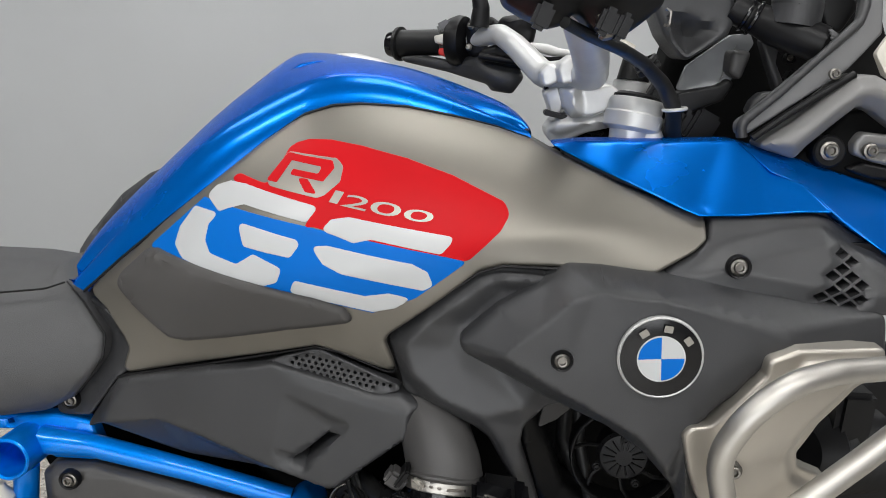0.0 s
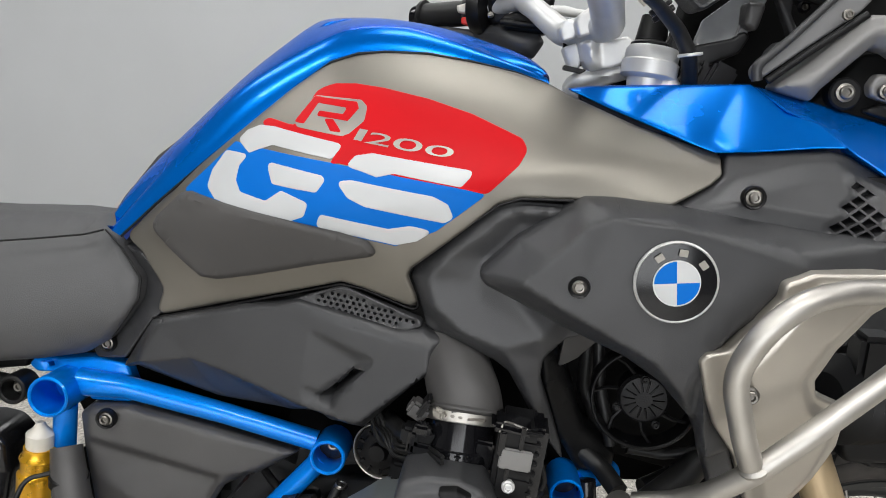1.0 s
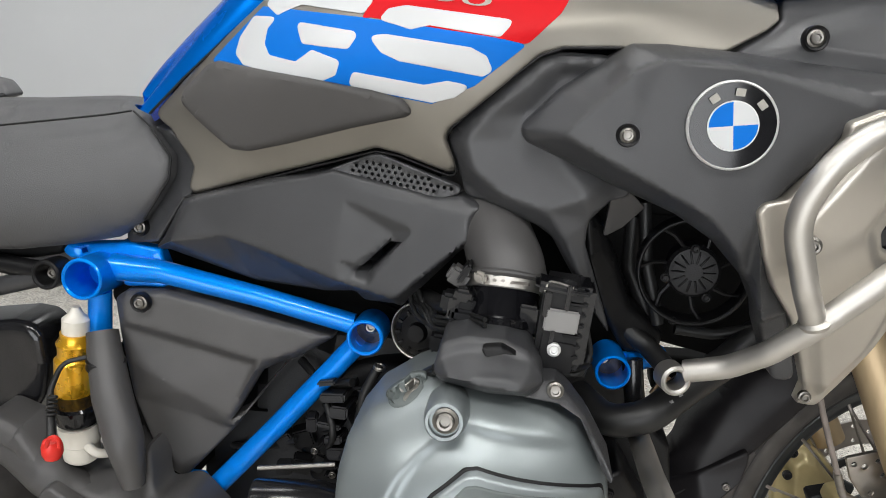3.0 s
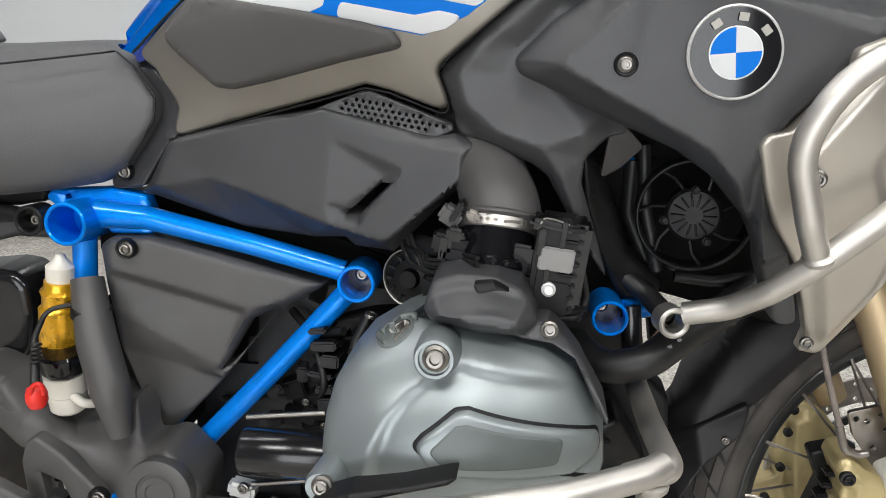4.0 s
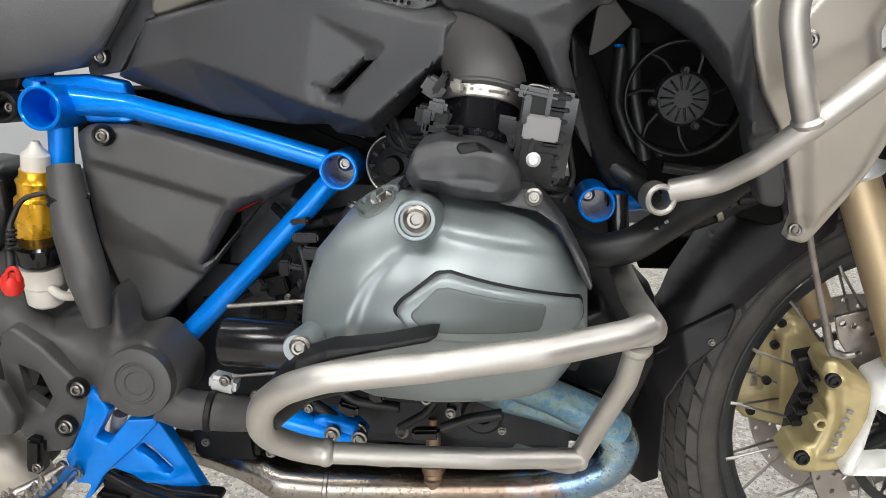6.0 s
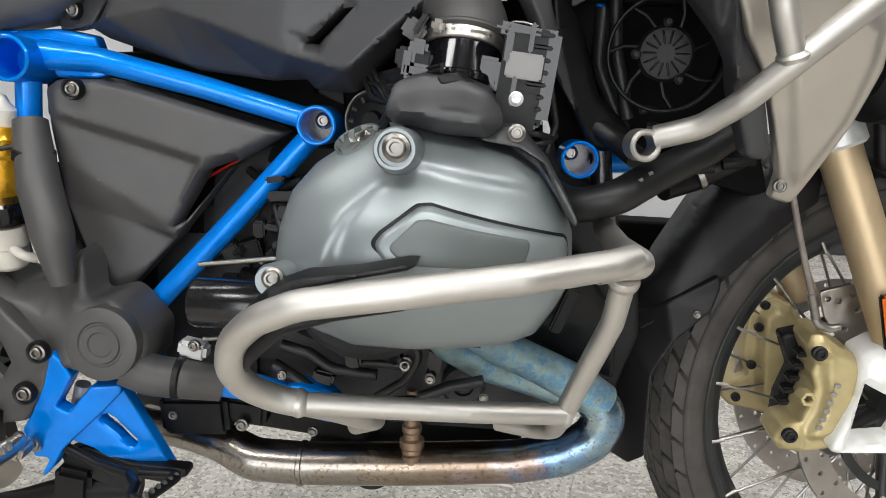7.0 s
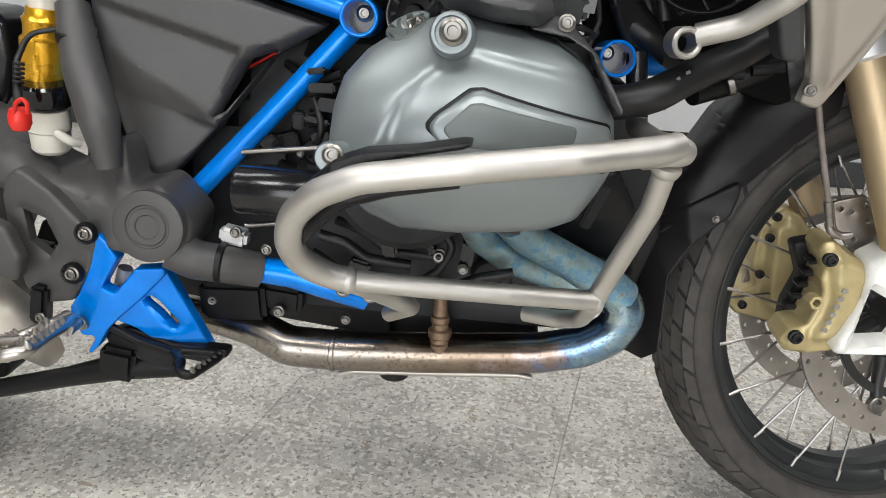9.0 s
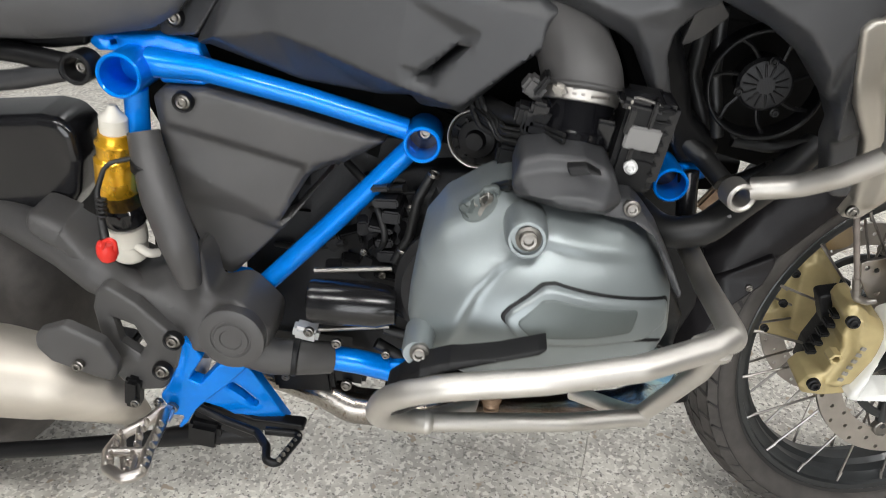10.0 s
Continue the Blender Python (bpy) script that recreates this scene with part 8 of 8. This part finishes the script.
bar = tube("handlebar", [(-0.012, 0.15, 1.168), (0.007, 0.13, 1.175), (0.024, 0.11, 1.177), (0.042, 0.07, 1.164), (0.076, 0.02, 1.132), (0.101, -0.02, 1.136), (0.118, -0.07, 1.139), (0.105, -0.14, 1.157), (0.083, -0.22, 1.184), (0.064, -0.28, 1.214)], [0.012, 0.0125, 0.0132, 0.0142, 0.0155, 0.0165, 0.018, 0.018, 0.0165, 0.0155], CAST, bike, 0.03, 26, "satin alloy handlebar")
tube("grip", [(-0.112, 0.215, 1.159), (-0.104, 0.21, 1.16), (-0.044, 0.18, 1.164)], [0.019, 0.0178, 0.0178], DARK_HOSE, bar, 0.0, 28, "black rubber grip")
lathe("grip_flange", [(0.012, -0.004), (0.0235, -0.003), (0.024, 0.002), (0.012, 0.004)], (-0.115, 0.216, 1.158), (1, -0.45, 0), DARK_HOSE, bar, 30, "rubber grip flange")
lathe("bar_end", [(0.017, -0.012), (0.0185, -0.006), (0.0185, 0.004), (0.01, 0.006)], (-0.12, 0.222, 1.157), (1, -0.45, 0), GLOSS_BLACK, bar, 28, "black bar end")
lathe("switch_ring", [(0.014, -0.012), (0.031, -0.01), (0.034, 0.0), (0.032, 0.009), (0.014, 0.012)], (-0.029, 0.16, 1.166), (1, -0.45, 0.05), BLACK, bar, 36, "round black control housing")
plate("switch_box", [(-0.021, 0.13, 1.189), (-0.011, 0.13, 1.199), (0.013, 0.13, 1.199), (0.031, 0.12, 1.187), (0.02, 0.12, 1.178), (0.009, 0.13, 1.171), (0.009, 0.13, 1.153), (-0.011, 0.135, 1.145), (-0.02, 0.14, 1.155)], BLACK, bar, 0.04, edge=0.008, fillet=0.01, soft=0, label="black control bracket")
for q in ((-0.015, 0.128, 1.186), (-0.016, 0.13, 1.159)):
    bolt(q, 0.0048, bar, (-0.1, -1, 0.1), cup=False)
plate("switch_body", [(-0.06, 0.16, 1.173), (-0.053, 0.16, 1.189), (-0.041, 0.15, 1.197), (-0.032, 0.15, 1.195), (-0.03, 0.15, 1.148), (-0.055, 0.16, 1.147)], PLASTIC_SOFT, bar, 0.03, edge=0.008, fillet=0.008, soft=0, label="dark switch body")
plate("switch", [(-0.057, 0.148, 1.155), (-0.038, 0.145, 1.158), (-0.036, 0.145, 1.149), (-0.045, 0.147, 1.144), (-0.056, 0.148, 1.147)], RED_CAP, bar, 0.012, edge=0.002, fillet=0.003, soft=0, label="red switch")
plate("switch", [(-0.064, 0.15, 1.171), (-0.049, 0.148, 1.175), (-0.046, 0.148, 1.165), (-0.052, 0.148, 1.16), (-0.062, 0.15, 1.162)], CLOUDY, bar, 0.012, edge=0.003, fillet=0.003, soft=0, label="grey switch")
block("switch", (-0.051, 0.148, 1.185), (0.018, 0.014, 0.012), GREY_PLASTIC, bar, (0, -30, 10), 0.003, "grey switch")
tube("mirror_stem", [(-0.004, 0.12, 1.185), (-0.003, 0.12, 1.208), (-0.008, 0.12, 1.225), (-0.011, 0.12, 1.259)], [0.013, 0.011, 0.009, 0.009], BLACK, bar, 0.01, 16, "black mirror stem")
plate("hand_guard", [(-0.114, 0.19, 1.141), (-0.082, 0.18, 1.145), (-0.038, 0.16, 1.14), (-0.004, 0.14, 1.151), (0.015, 0.13, 1.145), (0.048, 0.12, 1.143), (0.059, 0.11, 1.125), (0.045, 0.11, 1.103), (0.017, 0.12, 1.105), (0.011, 0.12, 1.113), (-0.045, 0.16, 1.125), (-0.106, 0.19, 1.134)], PLASTIC, bike, 0.03, edge=0.006, fillet=0.008, soft=0, relief=[([(-0.038, 0.16, 1.14), (0.008, 0.14, 1.146), (0.051, 0.12, 1.143), (0.057, 0.11, 1.125), (0.043, 0.11, 1.106), (0.016, 0.12, 1.108), (0.011, 0.12, 1.115), (-0.037, 0.15, 1.13)], 0.01, 0.012)], label="black clutch lever and hand guard")
plate("master_cylinder", [(0.016, 0.11, 1.186), (0.024, 0.11, 1.199), (0.063, 0.1, 1.207), (0.07, 0.1, 1.201), (0.069, 0.1, 1.186), (0.066, 0.1, 1.164), (0.046, 0.1, 1.165)], BLACK, bike, 0.05, edge=0.008, fillet=0.01, soft=0, relief=[([(0.024, 0.1, 1.196), (0.063, 0.1, 1.205), (0.067, 0.1, 1.186), (0.035, 0.1, 1.183)], 0.01, 0.008)], label="black clutch master cylinder")
plate("clutch_clamp", [(-0.002, 0.12, 1.157), (0.035, 0.11, 1.17), (0.064, 0.1, 1.144), (0.06, 0.1, 1.134), (0.001, 0.12, 1.14)], BLACK, bike, 0.04, edge=0.006, fillet=0.01, soft=0, label="black clutch clamp")
tube("lever_rod", [(-0.001, 0.11, 1.149), (0.029, 0.1, 1.146), (0.065, 0.09, 1.144)], 0.005, BLACK, bike, 0.02, 10, "black lever rod")
tube("cable", [(0.061, 0.07, 1.165), (0.079, 0.06, 1.162), (0.092, 0.05, 1.159), (0.11, 0.04, 1.158)], [0.004, 0.0065, 0.0055, 0.004], CAST, bike, 0.01, 12, "grey cable sleeve")
tube("cable", [(0.061, 0.07, 1.154), (0.083, 0.06, 1.15), (0.104, 0.04, 1.153)], 0.0028, BLACK, bike, 0.02, 8, "thin black cable")
dash, _ = plate("hand_control", [(0.002, -0.3, 1.225), (0.014, -0.3, 1.192), (0.03, -0.3, 1.184), (0.049, -0.3, 1.176), (0.061, -0.3, 1.178), (0.065, -0.3, 1.186), (0.07, -0.3, 1.187), (0.087, -0.3, 1.175), (0.108, -0.3, 1.174), (0.122, -0.3, 1.186), (0.133, -0.3, 1.197), (0.137, -0.3, 1.232)], BLACK, bike, 0.06, edge=0.01, fillet=0.012, soft=0, poly=2, relief=[([(0.009, -0.3, 1.221), (0.022, -0.3, 1.191), (0.048, -0.3, 1.181), (0.064, -0.3, 1.193), (0.085, -0.3, 1.182), (0.106, -0.3, 1.181), (0.128, -0.3, 1.202), (0.133, -0.3, 1.228)], 0.02, 0.02)], label="black right hand control and its guard")
for q, w in (((0.086, -0.33, 1.181), 0.012), ((0.097, -0.33, 1.178), 0.01), ((0.042, -0.31, 1.183), 0.014)):
    block("housing_rib", q, (w, 0.016, 0.02), BLACK, dash, (0, 20, 0), 0.003)
lathe("dash_screw", [(0.006, -0.01), (0.006, 0.006), (0.004, 0.008), (0.0, 0.008)], (0.089, -0.31, 1.177), (0.2, -0.3, -1), BOLT, dash, 8)
tube("hose", [(0.06, -0.3, 1.18), (0.082, -0.27, 1.173), (0.119, -0.22, 1.164), (0.152, -0.16, 1.153), (0.182, -0.12, 1.134), (0.198, -0.11, 1.111), (0.209, -0.08, 1.074)], [0.0045, 0.005, 0.0056, 0.0064, 0.0076, 0.0082, 0.009], DARK_HOSE, bike, 0.04, 16, "black brake hose")
for q in ((0.164, -0.128, 1.148), (0.16, -0.13, 1.154)):
    ring("hose_tie", q, (0.6, 0, -0.8), 0.0122, 0.009, 0.006, BLACK, bike, "black cable tie", 20, 0.001)
ring("hose_collar", (0.199, -0.11, 1.11), (0.15, 0, -1), 0.0128, 0.0105, 0.0035, CAST, bike, "steel hose collar", 24, 0.0008)
tube("cable", [(0.137, -0.06, 1.184), (0.147, -0.06, 1.173), (0.159, -0.06, 1.165)], [0.004, 0.0045, 0.0065], CLOUDY, bike, 0.01, 12, "pale cable sleeve")
side, _ = plate("cockpit_side", [(0.16, -0.06, 1.261), (0.179, -0.06, 1.206), (0.191, -0.06, 1.183), (0.201, -0.06, 1.171), (0.217, -0.06, 1.156), (0.232, -0.06, 1.167), (0.258, -0.06, 1.185), (0.263, -0.06, 1.2), (0.253, -0.06, 1.265)], PLASTIC, bike, 0.05, edge=0.008, fillet=0.012, soft=0, poly=1, relief=[([(0.193, -0.06, 1.208), (0.243, -0.06, 1.197), (0.25, -0.06, 1.19), (0.234, -0.06, 1.173), (0.217, -0.06, 1.162), (0.199, -0.06, 1.179)], -0.022, 0.014)], label="dark plastic cockpit side")
tube("cockpit_clip", [(0.186, -0.075, 1.208), (0.19, -0.08, 1.205), (0.19, -0.08, 1.191), (0.186, -0.075, 1.192)], 0.0016, BOLT, side, 0.003, 6)
# inner fairing as one shade-black backdrop to the cockpit
plate("inner_fairing", [(0.224, 0.05, 1.052), (0.215, 0.05, 1.122), (0.227, 0.05, 1.182), (0.295, 0.05, 1.218), (0.291, 0.05, 1.28), (0.438, 0.05, 1.288), (0.465, 0.03, 1.202), (0.508, 0, 1.129), (0.519, -0.02, 1.029), (0.379, -0.02, 1.027), (0.315, 0.03, 1.048)], SHADE, bike, 0.05, edge=0.008, fillet=0.01, soft=0, label="black inner fairing, painted as deep shade")
plate("wind_deflector", [(0.226, 0, 1.126), (0.234, 0, 1.153), (0.278, 0, 1.189), (0.3, 0, 1.192), (0.304, -0.005, 1.181), (0.281, -0.01, 1.135), (0.231, -0.005, 1.124)], SMOKY, bike, 0.004, edge=0.001, fillet=0.006, soft=0, label="smoky clear wind deflector")
tube("deflector_edge", [(0.269, -0.012, 1.133), (0.284, -0.008, 1.178)], 0.0012, GREY_PLASTIC, bike, 0.01, 6, "pale edge line")
plate("duct", [(0.221, -0.02, 1.123), (0.265, -0.02, 1.133), (0.278, -0.02, 1.142), (0.285, -0.02, 1.136), (0.275, -0.02, 1.117), (0.228, -0.02, 1.095)], BLACK, bike, 0.02, edge=0.004, fillet=0.006, soft=0, label="black duct")
plate("inner_bracket", [(0.274, -0.03, 1.173), (0.296, -0.03, 1.172), (0.288, -0.03, 1.139), (0.273, -0.03, 1.148)], PLASTIC_SOFT, bike, 0.03, edge=0.006, fillet=0.006, soft=0, label="dark inner bracket")
plate("inner_bracket", [(0.302, -0.03, 1.185), (0.311, -0.03, 1.188), (0.323, -0.03, 1.176), (0.321, -0.035, 1.161), (0.336, -0.04, 1.132), (0.334, -0.04, 1.124), (0.324, -0.04, 1.133), (0.313, -0.035, 1.157)], PLASTIC, bike, 0.012, edge=0.004, fillet=0.006, soft=0, label="dark inner strut")
plate("inner_bracket", [(0.32, -0.03, 1.182), (0.336, -0.03, 1.187), (0.363, -0.03, 1.18), (0.332, -0.03, 1.17)], PLASTIC, bike, 0.012, edge=0.004, fillet=0.006, soft=0, label="dark inner strut")
plate("inner_bracket", [(0.292, -0.05, 1.106), (0.297, -0.05, 1.12), (0.305, -0.05, 1.129), (0.322, -0.05, 1.132), (0.328, -0.05, 1.127), (0.305, -0.05, 1.106)], PLASTIC, bike, 0.012, edge=0.005, fillet=0.008, soft=0, label="dark inner cover")
for q, size in (((0.232, -0.02, 1.092), (0.014, 0.02, 0.03)), ((0.205, -0.02, 1.12), (0.03, 0.02, 0.02)), ((0.255, -0.02, 1.085), (0.03, 0.012, 0.04)), ((0.22, -0.02, 1.083), (0.02, 0.02, 0.05)), ((0.344, -0.03, 1.146), (0.02, 0.02, 0.016)), ((0.361, -0.05, 1.124), (0.04, 0.02, 0.01))):
    block("bracket", q, size, BLACK, bike, (0, 25, 0), 0.004, "black inner bracket")
arm = tube("mirror_arm", [(0.26, -0.05, 1.215), (0.28, -0.055, 1.206), (0.302, -0.065, 1.197), (0.321, -0.075, 1.19), (0.345, -0.085, 1.181)], [0.016, 0.0155, 0.019, 0.02, 0.0185], BLACK, bike, 0.02, 26, "black mirror arm")
for q in ((0.275, -0.054, 1.209), (0.282, -0.056, 1.205)):
    ring("arm_ring", q, (0.9, -0.2, -0.4), 0.019, 0.014, 0.004, GLOSS_BLACK, arm, "", 28, 0.001)
for k in range(7):
    a = -0.9 + k * 0.3
    block("arm_rib", Vector((0.343, -0.095, 1.181)) + Vector((0.004 * math.cos(a), -0.012 * math.cos(a), 0.015 * math.sin(a))), (0.012, 0.004, 0.003), GREY_PLASTIC, arm, (0, 28, 0), 0.0008)
tube("mirror_socket", [(0.317, -0.07, 1.199), (0.319, -0.07, 1.219), (0.313, -0.07, 1.257)], [0.026, 0.025, 0.024], PLASTIC, bike, 0.01, 26, "dark mirror socket")
plate("inner_fairing", [(0.34, -0.04, 1.261), (0.38, -0.04, 1.263), (0.392, -0.05, 1.224), (0.377, -0.05, 1.195), (0.364, -0.05, 1.194), (0.353, -0.04, 1.217)], BLACK, bike, 0.02, edge=0.006, fillet=0.01, soft=0, label="black fairing liner")
plate("screen_blade", [(0.268, -0.11, 1.085), (0.264, -0.11, 1.1), (0.276, -0.112, 1.109), (0.297, -0.114, 1.13), (0.332, -0.112, 1.167), (0.372, -0.1, 1.204), (0.379, -0.07, 1.271), (0.396, -0.07, 1.272), (0.394, -0.1, 1.195), (0.36, -0.116, 1.158), (0.31, -0.12, 1.12), (0.281, -0.12, 1.096)], GREY_PLASTIC, bike, 0.012, edge=0.004, fillet=0.01, step=0.0055, soft=0, poly=2, label="grey plastic windscreen blade")
tube("blade_trim", [(0.267, -0.118, 1.087), (0.264, -0.118, 1.101), (0.275, -0.118, 1.111), (0.295, -0.12, 1.131), (0.329, -0.118, 1.168), (0.366, -0.106, 1.203), (0.371, -0.1, 1.22), (0.373, -0.075, 1.27)], [0.0055, 0.0055, 0.0045, 0.004, 0.004, 0.005, 0.006, 0.006], PLASTIC, bike, 0.015, 12, "dark rubber edge of the blade")
tube("blade_trim", [(0.276, -0.122, 1.087), (0.309, -0.124, 1.115), (0.347, -0.126, 1.144), (0.362, -0.126, 1.155)], 0.004, BLACK, bike, 0.015, 10, "dark rubber edge of the blade")
plate("screen_arm", [(0.284, -0.115, 1.082), (0.313, -0.118, 1.105), (0.358, -0.122, 1.15), (0.368, -0.122, 1.155), (0.382, -0.122, 1.155), (0.42, -0.122, 1.139), (0.43, -0.122, 1.094), (0.389, -0.122, 1.12), (0.372, -0.122, 1.125), (0.362, -0.12, 1.114), (0.331, -0.118, 1.082), (0.323, -0.116, 1.068), (0.288, -0.115, 1.077)], ARM_PAINT, bike, 0.03, edge=0.004, fillet=0.008, step=0.0035, soft=0, poly=1, sharp=50, relief=[([(0.261, -0.12, 1.076), (0.311, -0.12, 1.112), (0.358, -0.12, 1.158), (0.381, -0.12, 1.163), (0.438, -0.12, 1.139), (0.449, -0.12, 1.088), (0.391, -0.12, 1.116), (0.374, -0.12, 1.12), (0.362, -0.12, 1.109), (0.322, -0.12, 1.063)], 0.016, 0.018)], label="satin grey windscreen arm")
# shade under the windscreen arm, put in as a black sheet
plate("screen_shade", [(0.325, -0.1, 1.065), (0.342, -0.1, 1.079), (0.375, -0.1, 1.117), (0.391, -0.1, 1.12), (0.461, -0.1, 1.088), (0.455, -0.13, 1.034), (0.407, -0.11, 1.048), (0.349, -0.105, 1.06)], SHADE, bike, 0.03, edge=0.004, soft=0, label="black sheet for the shaded recess under the windscreen arm")
mount, _ = plate("screen_mount", [(0.381, -0.118, 1.076), (0.379, -0.118, 1.087), (0.386, -0.118, 1.099), (0.449, -0.118, 1.096), (0.457, -0.118, 1.06), (0.401, -0.118, 1.07)], ARM_PAINT, bike, 0.02, edge=0.004, fillet=0.008, step=0.0035, soft=0, sharp=50, poly=1, relief=[([(0.387, -0.12, 1.087), (0.449, -0.12, 1.087), (0.452, -0.12, 1.076), (0.392, -0.12, 1.074)], -0.012, 0.004)], label="satin grey screen mount")
plate("screen_mount", [(0.373, -0.116, 1.061), (0.394, -0.116, 1.069), (0.458, -0.116, 1.06), (0.46, -0.116, 1.049), (0.403, -0.116, 1.053)], BLACK, bike, 0.02, edge=0.004, fillet=0.006, soft=0, label="black screen mount")
plate("windscreen", [(0.381, -0.12, 1.175), (0.39, -0.115, 1.189), (0.428, -0.1, 1.234), (0.433, -0.13, 1.133), (0.393, -0.125, 1.155)], CLOUDY, bike, 0.004, edge=0.001, fillet=0.006, soft=0, label="pale windscreen edge")
lathe("bolt_boss", [(0.0165, -0.02), (0.0165, 0.0), (0.0145, 0.002), (0.0125, 0.002)], (0.357, -0.115, 1.078), (0, -1, 0.1), BLACK, bike, 32, "black bolt boss")
bolt((0.355, -0.12, 1.079), 0.0105, bike, (0, -1, 0.1), cup=False)
bolt((0.393, -0.125, 1.082), 0.0082, bike, (0, -1, 0.1), cup=False)
bolt((0.328, -0.05, 1.167), 0.0048, bike, (0, -1, 0.1))
bolt((0.342, -0.13, 1.154), 0.006, bike, (0, -1, 0.1), cup=False)
block("steering_head", (0.16, -0.0, 1.0), (0.08, 0.08, 0.14), ENGINE, bike, (-10, 0, 0), 0.015, "black steering head")

# -- floor tiles --
TILE, TURN_T = 0.486, radians(-12)
ux, uy = Vector((math.cos(TURN_T), math.sin(TURN_T), 0)), Vector((-math.sin(TURN_T), math.cos(TURN_T), 0))
floor_ob = bpy.data.objects["floor"]
tile_mesh = None
T0 = Vector((-0.362, 0.01, 0.0))
for i in range(-9, 11):
    for j in range(-10, 7):
        p = T0 + ux * (TILE * (i + 0.5)) + uy * (TILE * (j + 0.62))
        if not (-3.9 < p.x < 4.5 and -4.1 < p.y < 1.66):
            continue
        if tile_mesh is None:
            bm = bmesh.new()
            bmesh.ops.create_cube(bm, size=1)
            for v in bm.verts:
                v.co = Vector((v.co.x * (TILE - 0.0007), v.co.y * (TILE - 0.0007), v.co.z * 0.0038 - 0.0019))
            bmesh.ops.bevel(bm, geom=[e for e in bm.edges if all(v.co.z > -0.001 for v in e.verts)], offset=0.0007, segments=1, affect="EDGES")
            tile_mesh = bpy.data.meshes.new("tile")
            bm.to_mesh(tile_mesh)
            bm.free()
            tile_mesh.materials.append(FLOOR)
        t_ob = new("tile", tile_mesh)
        t_ob.parent = floor_ob
        t_ob.matrix_basis = Matrix.Translation(p) @ Matrix.Rotation(TURN_T, 4, "Z")
